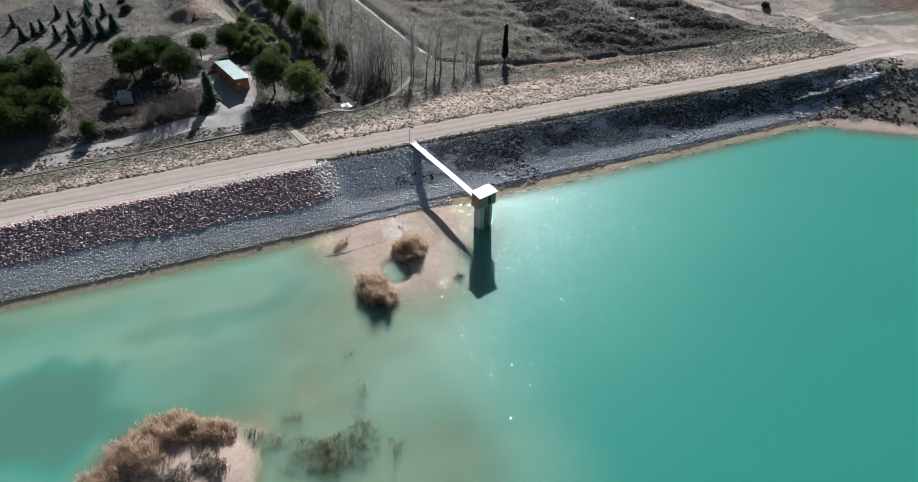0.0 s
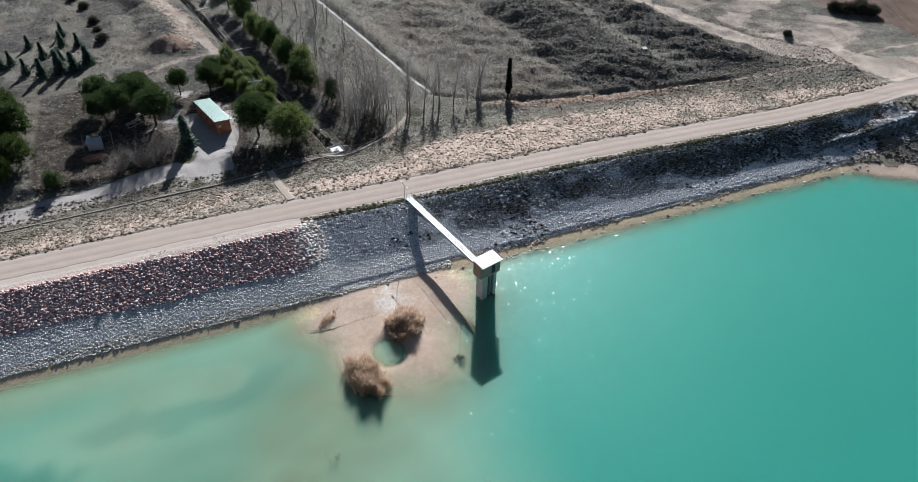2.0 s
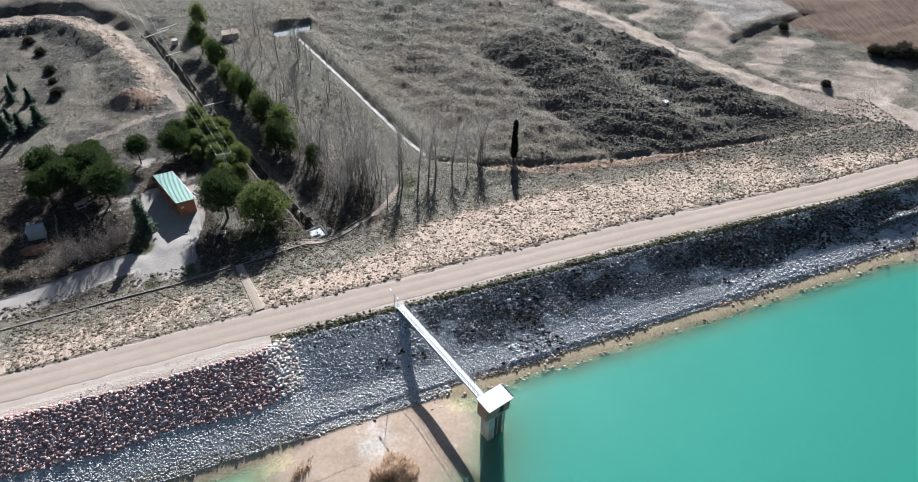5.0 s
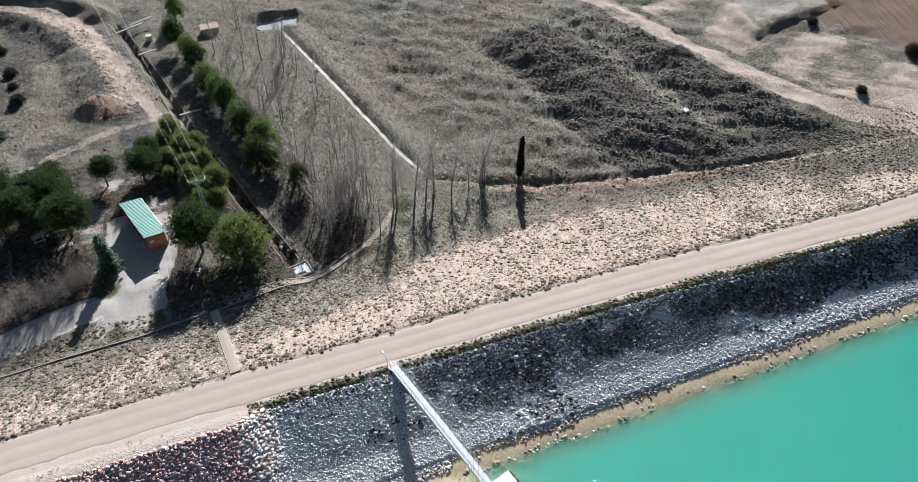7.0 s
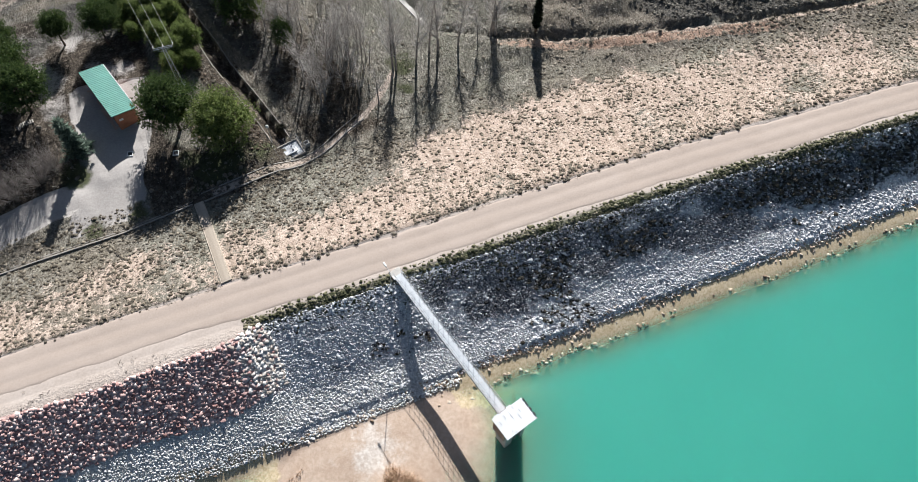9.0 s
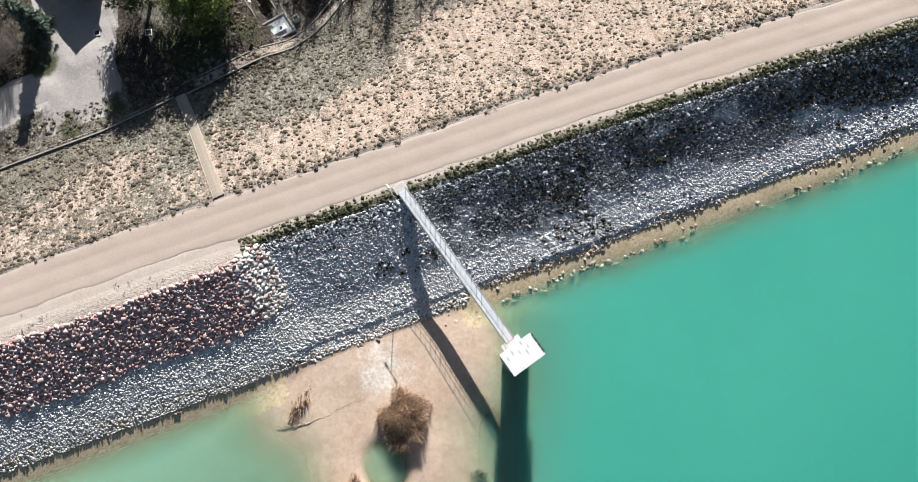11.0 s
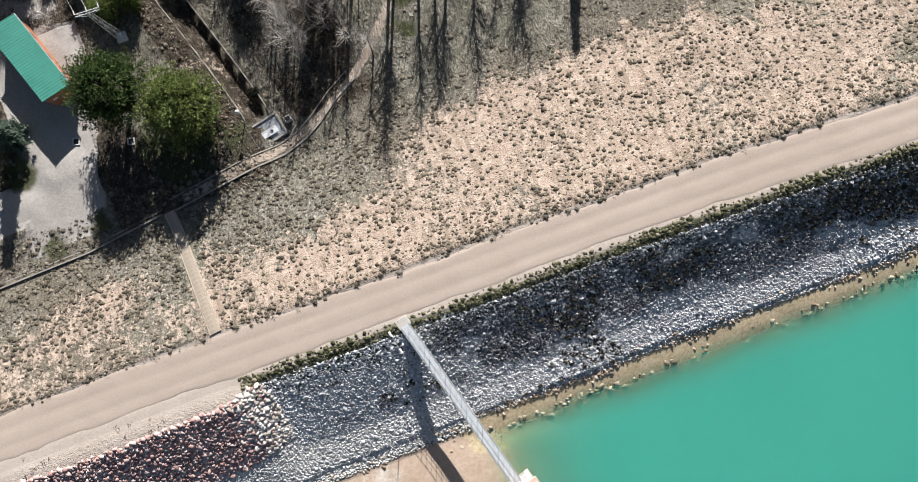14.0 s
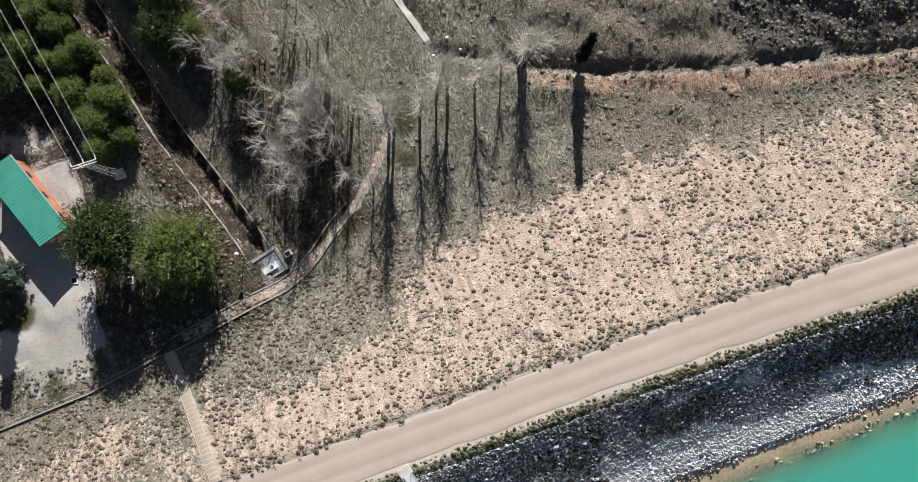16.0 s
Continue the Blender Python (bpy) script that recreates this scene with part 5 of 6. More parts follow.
def shed():
    # local x runs along the shed, local y across it to the high side
    base = pose(-50.6, 141.97, 0.95, 0, 0, 129.25)
    ob = thing("shed", base, "orange brick shed with a green ribbed sheet roof", "shed")
    length, width = 10.0, 3.0
    hl, hw = length / 2, width / 2
    for name, x0, y0, x1, y1, h in (("wall", -hl, -hw, hl, -hw + 0.2, 2.72), ("wall", -hl, hw - 0.2, hl, hw, 3.2)):
        bm = bm_new()
        box(bm, x0, y0, 0, x1, y1, h, 0.01)
        wall = part(name, bm, orange_brick, ob)
        for k in range(3):
            bm = bm_new()
            yy = y0 - 0.02 if y0 < 0 else y1
            box(bm, -3.6 + k * 3.0, yy, 1.1, -2.7 + k * 3.0, yy + 0.02, 1.75)
            part("window", bm, dark_metal, wall, "dark small window")
    for sx in (-1, 1):
        bm = bm_new()
        x0, x1 = sorted((sx * hl, sx * (hl - 0.2)))
        v = [bm.verts.new(p) for p in ((x0, -hw + 0.2, 0), (x0, hw - 0.2, 0), (x0, hw - 0.2, 3.18), (x0, -hw + 0.2, 2.76), (x1, -hw + 0.2, 0), (x1, hw - 0.2, 0), (x1, hw - 0.2, 3.18), (x1, -hw + 0.2, 2.76))]
        for f in ((0, 1, 2, 3), (7, 6, 5, 4), (0, 4, 5, 1), (1, 5, 6, 2), (2, 6, 7, 3), (3, 7, 4, 0)):
            bm.faces.new([v[k] for k in f])
        bmesh.ops.recalc_face_normals(bm, faces=bm.faces)
        wall = part("end_wall", bm, orange_brick, ob)
        if sx < 0:
            bm = bm_new()
            box(bm, -hl - 0.03, 0.5, 1.7, -hl, 1.1, 2.1, 0.01)
            part("notice_board", bm, white_paint, wall, "small pale notice board")
    tilt = math.atan2(0.6, 3.55)
    roof = bm_new()
    m = pose(0, 0, 3.05, math.degrees(tilt))
    box(roof, -5.28, -1.78, 0, 5.28, 1.78, 0.07, 0.0, m)
    top = part("roof", roof, green_sheet, ob, "green ribbed metal roof")
    for k in range(31):
        bm = bm_new()
        box(bm, -5.25 + k * 0.347, -1.79, 0.06, -5.13 + k * 0.347, 1.79, 0.115, 0.03, m)
        part("roof_rib", bm, green_sheet, top)
    bm = bm_new()
    box(bm, -5.3, -1.88, -0.06, 5.3, -1.78, 0.04, 0.01, m)
    part("gutter", bm, grey_steel, top)
    bm = bm_new()
    box(bm, -4.4, hw + 0.01, -0.2, 4.9, hw + 0.75, 0.12, 0.02)
    part("plinth", bm, plain("tile_apron", (0.36, 0.25, 0.19), (0.55, 0.42, 0.34), 3), ob, "orange tiled apron")
    return ob


def stairway():
    top, foot = (-20.7, 5.75), (-22.4, 21.0)
    n = 29
    stair = thing("stairway", Matrix(), "narrow pale concrete stairway down the dam slope", "stairway")
    run = math.dist(top, foot) / n
    x0, y0 = place(*top)
    x1, y1 = place(*foot)
    turn = math.degrees(math.atan2(y1 - y0, x1 - x0))
    bm = bm_new()
    box(bm, -run / 2 - 0.01, -0.52, -0.35, run / 2 + 0.01, 0.52, 0.0, 0.02)
    first = None
    for k in range(n):
        f = (k + 0.5) / n
        u, v = top[0] + (foot[0] - top[0]) * f, top[1] + (foot[1] - top[1]) * f
        x, y = place(u, v)
        m = pose(x, y, float(ground_z(u, v)) + 0.14, 0, 0, turn)
        if first is None:
            first = part("stair_step", bm, step_stone, stair)
            first.matrix_basis = m
        else:
            ob = new("stair_step", first.data)
            ob.parent, ob.matrix_basis = stair, m
    du, dv = foot[0] - top[0], foot[1] - top[1]
    ln = math.hypot(du, dv)
    for side in (-0.6, 0.6):
        line = [(u - dv / ln * side, v + du / ln * side) for u, v in (top, foot)]
        strip("stringer", line, 0.12, 0.16, step_stone, stair, 0.0, "", 1.9)


def strip(name, line, width, height, material, parent, lift=0.0, label="", every=1.5):
    """A low wall that follows the ground along a line of the plan."""
    bm = bm_new()
    rings = []
    pts = []
    for (a, b), (c, d) in zip(line, line[1:]):
        n = max(1, int(math.dist((a, b), (c, d)) / every))
        pts += [(a + (c - a) * k / n, b + (d - b) * k / n) for k in range(n)]
    pts.append(line[-1])
    for k, (u, v) in enumerate(pts):
        p, q = pts[max(0, k - 1)], pts[min(len(pts) - 1, k + 1)]
        du, dv = q[0] - p[0], q[1] - p[1]
        ln = math.hypot(du, dv)
        nu, nv = -dv / ln * width / 2, du / ln * width / 2
        z = float(ground_z(u, v)) + lift
        row = []
        for s, h in ((-1, -0.5), (-1, height), (1, height), (1, -0.5)):
            x, y = place(u + nu * s, v + nv * s)
            row.append(bm.verts.new((x, y, z + h)))
        rings.append(row)
    for a, b in zip(rings, rings[1:]):
        for k in range(3):
            bm.faces.new((a[k], b[k], b[k + 1], a[k + 1]))
    for row in (rings[0], rings[-1]):
        bm.faces.new(row)
    bmesh.ops.recalc_face_normals(bm, faces=bm.faces)
    return part(name, bm, material, parent, label)


def shifted(line, by):
    """A line moved sideways in the plan."""
    out = []
    for k, (u, v) in enumerate(line):
        p, q = line[max(0, k - 1)], line[min(len(line) - 1, k + 1)]
        du, dv = q[0] - p[0], q[1] - p[1]
        ln = math.hypot(du, dv)
        out.append((u - dv / ln * by, v + du / ln * by))
    return out


KERB = [(-75, 17.6), (-58, 18.6), (-43.5, 19.5), (-32.7, 19.8), (-23.2, 21.0)]
KERB_TWO = [(-21.6, 20.9), (-14.3, 22.0), (-7.6, 22.9), (-4.7, 23.9), (-2.5, 25.3), (0.4, 27.6), (3.2, 29.2)]


def channels():
    kerb = thing("gutter_wall", Matrix(), "low concrete gutter wall along the dam toe", "wall", kind="structure")
    strip("kerb", KERB, 0.16, 0.22, old_concrete, kerb, 0.0)
    strip("kerb", shifted(KERB, 0.5), 0.14, 0.03, old_concrete, kerb, 0.0)
    strip("kerb", KERB_TWO, 0.18, 0.22, old_concrete, kerb, 0.0)
    strip("kerb", shifted(KERB_TWO, 1.5), 0.14, 0.08, old_concrete, kerb, 0.0)
    ditch = thing("concrete_ditch", Matrix(), "narrow deep concrete drainage ditch in shade", "ditch", kind="structure")
    strip("ditch_wall", shifted(DITCH, 1.42), 0.11, 0.06, old_concrete, ditch, 0.0, every=5)
    strip("ditch_wall", shifted(DITCH, -1.42), 0.11, 0.06, old_concrete, ditch, 0.0, every=5)
    canal = thing("canal_lining", Matrix(), "pale concrete canal from the pond to the gully", "canal", kind="structure")
    strip("canal_floor", CANAL, 0.8, 0.3, concrete, canal, -0.1, "pale concrete strip")
    pond = bm_new()
    rim = [(-2.6, 118.2), (1.0, 113.4), (8.6, 113.2), (9.8, 120.6), (3.0, 120.8)]
    level = float(ground_z(5.0, 116.5)) + 0.45
    for z in (level - 0.4, level):
        pond.faces.new([pond.verts.new((*place(u, v), z)) for u, v in rim])
    pond.verts.ensure_lookup_table()
    n = len(rim)
    for k in range(n):
        pond.faces.new([pond.verts[j] for j in (k, (k + 1) % n, n + (k + 1) % n, n + k)])
    bmesh.ops.recalc_face_normals(pond, faces=pond.faces)
    ob = thing("settling_pond", Matrix(), "small settling pond with pale grey water below a bank", "pond", kind="structure")
    part("pond_water", pond, plain("pond_water", (0.3, 0.33, 0.34), (0.42, 0.46, 0.47), 1, 0.15, 0, 0.02), ob)


def sluice_chamber():
    x, y = place(-8.7, 26.4)
    ob = thing("sluice_chamber", pose(x, y, -1.0, 0, 0, 33), "fenced concrete sluice chamber with a pale steel lid", "sluice")
    for x0, y0, x1, y1 in ((-1.9, -1.5, 1.9, -1.25), (-1.9, 1.25, 1.9, 1.5), (-1.9, -1.25, -1.65, 1.25), (1.65, -1.25, 1.9, 1.25)):
        bm = bm_new()
        box(bm, x0, y0, -1.5, x1, y1, 0.55, 0.03)
        part("chamber_wall", bm, old_concrete, ob)
    bm = bm_new()
    box(bm, -1.1, -1.3, 0.3, 1.66, 1.26, 0.4, 0.02)
    part("grating", bm, grey_steel, ob, "grey steel grating")
    bm = bm_new()
    box(bm, -0.95, -0.75, 0.62, 1.1, 0.1, 0.72, 0.02)
    lid = part("lid", bm, white_sheet, ob, "pale steel lid")
    bm = bm_new()
    box(bm, 0.35, -0.4, 0.72, 0.6, -0.25, 0.86, 0.02)
    part("lid_handle", bm, dark_metal, lid)
    bm = bm_new()
    box(bm, 2.3, -0.3, -0.6, 3.1, 0.4, 0.45, 0.03)
    part("side_pit", bm, concrete, ob)
    bm = bm_new()
    box(bm, 2.42, -0.18, 0.45, 2.98, 0.28, 0.47)
    part("pit_cover", bm, dark_metal, ob)
    posts = [(-1.9, -1.5), (0, -1.5), (1.9, -1.5), (1.9, 0), (1.9, 1.5), (0, 1.5), (-1.9, 1.5), (-1.9, 0), (-3.9, 0.9), (-3.9, -0.9), (-3.0, -1.6)]
    for px, py in posts:
        bm = bm_new()
        rod(bm, (px, py, -0.2), (px, py, 1.65), 0.03, sides=5)
        part("fence_post", bm, grey_steel, ob)
    for (ax, ay), (bx, by) in zip(posts[:8], posts[1:8] + posts[:1]):
        for h in (0.8, 1.2, 1.6):
            bm = bm_new()
            rod(bm, (ax, ay, h), (bx, by, h), 0.014, sides=4)
            part("fence_rail", bm, grey_steel, ob)
    bm = bm_new()
    rod(bm, (-4.6, 0.2, 0.7), (-2.4, -1.7, 0.5), 0.1, sides=8)
    part("pipe", bm, dark_metal, ob, "black pipe")


def lamp_post(u, v, height, double, label):
    ob = thing("lamp_post", on_ground(u, v, 0, -57 if double else 0), label, "lamp post")
    bm = bm_new()
    rod(bm, (0, 0, -0.3), (0, 0, height), 0.055, 0.035, 8)
    part("pole", bm, grey_steel, ob)
    if double:
        bm = bm_new()
        rod(bm, (-0.95, 0, height), (0.95, 0, height), 0.035, sides=6)
        part("arm", bm, grey_steel, ob)
        for s in (-1, 1):
            bm = bm_new()
            box(bm, -0.3, -0.13, -0.06, 0.3, 0.13, 0.06, 0.05, pose(s * 1.05, 0, height + 0.02, 0, 0, 0))
            part("lamp_head", bm, white_paint, ob, "white flat lamp head")
    else:
        bm = bm_new()
        bmesh.ops.create_uvsphere(bm, u_segments=10, v_segments=7, radius=0.26, matrix=pose(0, 0, height + 0.15))
        part("lamp_globe", bm, white_paint, ob, "white globe")


def manhole(u, v):
    ob = thing("manhole", on_ground(u, v, 0.02, 5), "small square manhole with a white concrete rim", "manhole", "manholes in the yard")
    for x0, y0, x1, y1 in ((-0.42, -0.42, 0.42, -0.3), (-0.42, 0.3, 0.42, 0.42), (-0.42, -0.3, -0.3, 0.3), (0.3, -0.3, 0.42, 0.3)):
        bm = bm_new()
        box(bm, x0, y0, -0.1, x1, y1, 0.12, 0.01)
        part("rim", bm, white_paint, ob)
    bm = bm_new()
    box(bm, -0.3, -0.3, -0.1, 0.3, 0.3, 0.05)
    part("cover", bm, dark_metal, ob, "dark iron cover")


def picnic_table(u, v, turn):
    ob = thing("picnic_table", on_ground(u, v, 0, turn), "pale weathered wooden picnic table under pines", "picnic table", "picnic tables")
    bm = bm_new()
    box(bm, -0.95, -0.55, 0.7, 0.95, 0.55, 0.78, 0.02)
    part("tabletop", bm, board, ob)
    for s in (-1, 1):
        bm = bm_new()
        box(bm, -0.95, s * 0.95 - 0.16, 0.4, 0.95, s * 0.95 + 0.16, 0.46, 0.01)
        part("bench", bm, board, ob)
        bm = bm_new()
        box(bm, s * 0.6 - 0.08, -1.0, -0.05, s * 0.6 + 0.08, 1.0, 0.4, 0.01)
        box(bm, s * 0.6 - 0.08, -0.3, 0.4, s * 0.6 + 0.08, 0.3, 0.7, 0.01)
        part("leg", bm, board, ob)


def pump_hut():
    ob = thing("pump_hut", on_ground(-53.6, 39.3, 0, 25), "small pale grey pump hut with a white tank, fenced", "hut")
    bm = bm_new()
    box(bm, -1.35, -0.95, -0.2, 1.35, 0.95, 1.7, 0.02)
    part("body", bm, pale_grey, ob)
    bm = bm_new()
    box(bm, -1.45, -1.05, 1.7, 1.45, 1.05, 1.82, 0.02)
    part("roof", bm, pale_grey, ob)
    bm = bm_new()
    rod(bm, (-0.9, 1.3, -0.1), (-0.9, 1.3, 2.2), 0.32, sides=14)
    part("tank", bm, white_paint, ob, "white plastic tank")
    corners = [(-2.2, -1.6), (3.2, -1.6), (3.2, 3.0), (-2.2, 3.0)]
    for (ax, ay), (bx, by) in zip(corners, corners[1:] + corners[:1]):
        for k in range(3):
            bm = bm_new()
            px, py = ax + (bx - ax) * k / 3, ay + (by - ay) * k / 3
            rod(bm, (px, py, -0.2), (px, py, 1.6), 0.03, sides=5)
            part("fence_post", bm, grey_steel, ob)
        for h in (0.5, 1.0, 1.5):
            bm = bm_new()
            rod(bm, (ax, ay, h), (bx, by, h), 0.012, sides=4)
            part("fence_wire", bm, grey_steel, ob)
    pile = thing("earth_pile", on_ground(-54.0, 35.6, 0.0, 20), "low pile of red brown earth before the hut", "earth pile")
    bm = bm_new()
    bmesh.ops.create_icosphere(bm, subdivisions=3, radius=1)
    for vert in bm.verts:
        n = 1 + 0.25 * noise.noise(vert.co * 2.2)
        vert.co = Vector((vert.co.x * 2.4 * n, vert.co.y * 1.3 * n, max(-0.2, vert.co.z * 0.75 * n)))
    part("earth", bm, red_earth, pile)


def lattice_pole(u, v, height, arm, turn, label):
    """A lattice power pole on a concrete block, with its crossarm and insulators."""
    m = on_ground(u, v, 0, turn)
    ob = thing("power_pole", m, label, "power pole", "power poles")
    bm = bm_new()
    box(bm, -0.6, -0.6, -0.4, 0.6, 0.6, 0.3, 0.04)
    part("footing", bm, white_paint, ob, "white concrete footing")
    w0, w1 = 0.36, 0.16
    for sx in (-1, 1):
        for sy in (-1, 1):
            bm = bm_new()
            rod(bm, (sx * w0, sy * w0, 0.2), (sx * w1, sy * w1, height), 0.035, sides=4)
            part("leg", bm, grey_steel, ob)
    bm = bm_new()
    n = int(height / 0.65)
    for k in range(n):
        a, b = k / n, (k + 1) / n
        wa, wb = w0 + (w1 - w0) * a, w0 + (w1 - w0) * b
        za, zb = 0.2 + (height - 0.2) * a, 0.2 + (height - 0.2) * b
        s = 1 if k % 2 else -1
        for f in (-1, 1):
            rod(bm, (s * wa, f * wa, za), (-s * wb, f * wb, zb), 0.018, sides=3)
            rod(bm, (f * wa, s * wa, za), (f * wb, -s * wb, zb), 0.018, sides=3)
    part("lattice", bm, grey_steel, ob)
    bm = bm_new()
    for s in (-0.14, 0.14):
        rod(bm, (-arm, s, height), (arm, s, height), 0.055, sides=4)
        rod(bm, (-arm, s, height), (0, s, height - 0.7), 0.02, sides=4)
        rod(bm, (arm, s, height), (0, s, height - 0.7), 0.02, sides=4)
    top = part("crossarm", bm, white_paint, ob)
    for x in (-arm, 0, arm):
        bm = bm_new()
        rod(bm, (x, 0.15, height), (x, 0.6, height + 0.02), 0.06, sides=6)
        part("insulator", bm, white_paint, top, "pale insulator")
    return [m @ Vector((x, 0.6, height + 0.02)) for x in (-arm, 0, arm)]


def cables(starts, ends, sag, label):
    for a, b in zip(starts, ends):
        a, b = Vector(a), Vector(b)
        ob = thing("power_cable", Matrix(), label, "cable", "power cables")
        bm = bm_new()
        n = 16
        pts = [a.lerp(b, k / n) - Vector((0, 0, sag * 4 * (k / n) * (1 - k / n))) for k in range(n + 1)]
        for p, q in zip(pts, pts[1:]):
            rod(bm, p, q, 0.015, sides=4, cap=False)
        part("wire", bm, white_paint, ob)


shed()
stairway()
channels()
sluice_chamber()
lamp_post(-2.1, -2.0, 4.6, True, "steel lamp post with two white heads beside the footbridge")
lamp_post(-10.6, 28.6, 3.2, False, "thin lamp post with a white globe")
manhole(-29.9, 32.7)
manhole(-23.8, 30.4)
for spot in ((-47.0, 46.0, 35), (-45.7, 47.6, 50), (-45.0, 50.0, 20)):
    picnic_table(*spot)
pump_hut()
ends = lattice_pole(-20.7, 42.4, 8.0, 1.35, 18, "grey steel lattice power pole with a short crossarm")
far = [(*place(u, v), 7.0) for u, v in ((-52.5, 210.0), (-49.5, 211.0), (-46.5, 212.0))]
cables(ends, far, 1.5, "thin pale power cable over the valley")
ends = lattice_pole(73.3, 40.3, 12.5, 1.2, -60, "tall grey steel lattice power pole on the hill")
far = [(*place(u, v), 9.0) for u, v in ((-60.0, 190.0), (-58.0, 193.0), (-56.0, 196.0))]
cables(ends, far, 3.0, "thin pale power cable over the hill")
far = [(*place(u, v), 14.0) for u, v in ((190.0, -40.0), (191.0, -37.0), (192.0, -34.0))]
cables(ends, far, 2.0, "thin pale power cable over the hill")


def small_sheds():
    ob = thing("small_hut", on_ground(-12.2, 117.2, 0, 22), "small brown stone hut in the dead grass", "hut")
    bm = bm_new()
    box(bm, -2.0, -1.3, -0.3, 2.0, 1.3, 1.5, 0.03)
    part("body", bm, old_concrete, ob)
    bm = bm_new()
    box(bm, -2.2, -1.5, 1.5, 2.2, 1.5, 1.65, 0.02)
    part("roof", bm, plain("old_tile", (0.25, 0.19, 0.14), (0.42, 0.34, 0.26), 3), ob, "weathered tile roof")
    for u, v, l, turn in ((-20.3, 78.6, 4.4, 30), (-27.0, 108.0, 4.0, 40), (-30.4, 122.5, 7.0, 48), (-27.6, 125.0, 6.0, 48)):
        ob = thing("ditch_beam", on_ground(u, v, 1.75, turn), "concrete beam across the drainage ditch", "beam", "beams over the ditch", kind="structure")
        bm = bm_new()
        box(bm, -l / 2, -0.16, -0.2, l / 2, 0.16, 0.0, 0.02)
        part("beam", bm, concrete, ob)
    ob = thing("well_head", on_ground(-26.4, 117.5, 0, 10), "round pale concrete well head beside the ditch", "well")
    bm = bm_new()
    rod(bm, (0, 0, -0.3), (0, 0, 1.3), 0.8, 0.75, 16)
    part("ring", bm, concrete, ob)
    for k, (u, v) in enumerate(((18.6, 43.6), (20.9, 45.0), (22.0, 43.2))):
        ob = thing("marker_stone", on_ground(u, v, 0.1, 30 * k), "white painted stone at the canal mouth", "stone", "white stones at the canal")
        bm = bm_new()
        bmesh.ops.create_icosphere(bm, subdivisions=2, radius=0.24)
        for vert in bm.verts:
            vert.co *= 1 + 0.2 * noise.noise(vert.co * 4 + Vector((k, 0, 0)))
        part("stone", bm, white_paint, ob)


small_sheds()


def log_row():
    ob = thing("log_row", on_ground(-43.1, 42.9, 0.0, 42), "short row of pale split logs under pines", "log pile")
    r = np.random.default_rng(71)
    for k in range(8):
        bm = bm_new()
        box(bm, -0.42, -0.11, -0.05, 0.42, 0.11, 0.22, 0.06, pose(-1.1 + k * 0.31, 0.25 * math.sin(k * 0.5), 0, r.uniform(-8, 8), r.uniform(-10, 10), 80 + r.uniform(-14, 14)))
        part("log", bm, old_concrete, ob)


log_row()


# ---- loose ground cover ----
def scatter(name, templates, pos, size, material, label, category, seed, squash=(0.7, 1.2), parent=None, kind="stuff", tip=0.0):
    """Many small pieces in one mesh: a template each, turned and scaled."""
    r = np.random.default_rng(seed)
    n = len(pos)
    pick = r.integers(0, len(templates), n)
    turn = r.uniform(0, 2 * np.pi, n)
    flatten = r.uniform(*squash, n)
    all_v, all_f, done = [], [], 0
    for k, (tv, tf) in enumerate(templates):
        sel = np.nonzero(pick == k)[0]
        c, s = np.cos(turn[sel])[:, None], np.sin(turn[sel])[:, None]
        sc = size[sel][:, None]
        x, y, z = tv[None, :, 0], tv[None, :, 1], tv[None, :, 2]
        px, py, pz = (x * c - y * s) * sc, (x * s + y * c) * sc, z * sc * flatten[sel][:, None]
        pz = pz + px * r.normal(size=c.shape) * tip + py * r.normal(size=c.shape) * tip
        v = np.stack((px, py, pz), -1) + pos[sel][:, None, :]
        all_v.append(v.reshape(-1, 3))
        all_f.append((tf[None] + (np.arange(len(sel)) * len(tv))[:, None, None]).reshape(-1, 3) + done)
        done += len(sel) * len(tv)
    ob = new(name, mesh_of(name, np.concatenate(all_v), np.concatenate(all_f), material))
    ob.parent = parent
    return tagged(ob, label, category, kind=kind)


def tuft(count, seed, width=0.5, rise=0.8):
    """A fuzzy low shrub about 1 m across: short leaves over a lumpy dome."""
    r = np.random.default_rng(seed)
    a, lean = r.uniform(0, 2 * np.pi, count), r.uniform(0.0, 1.0, count) ** 0.6 * 1.5
    d = np.stack((np.cos(a) * np.sin(lean), np.sin(a) * np.sin(lean), np.cos(lean) * rise), 1)
    reach = r.uniform(0.15, 0.4, count) * (1 + 0.25 * np.sin(3 * a + seed))
    way = unit(d + 0.55 * r.normal(size=d.shape) + np.array([0, 0, 0.25]))
    root = d * reach[:, None] - np.array([0, 0, 0.05])
    ln = r.uniform(0.16, 0.34, count)[:, None]
    side = unit(np.cross(way, r.normal(size=d.shape))) * ln * width * 0.5
    return np.stack((root - side, root + side, root + way * ln), 1).reshape(-1, 3), np.arange(count * 3).reshape(-1, 3)


def cushion(seed, count=12, rise=0.75):
    """A rounded cushion shrub about 1 m across, with short shoots standing out of it."""
    bm = bmesh.new()
    bmesh.ops.create_icosphere(bm, subdivisions=1, radius=0.36)
    r = np.random.default_rng(seed)
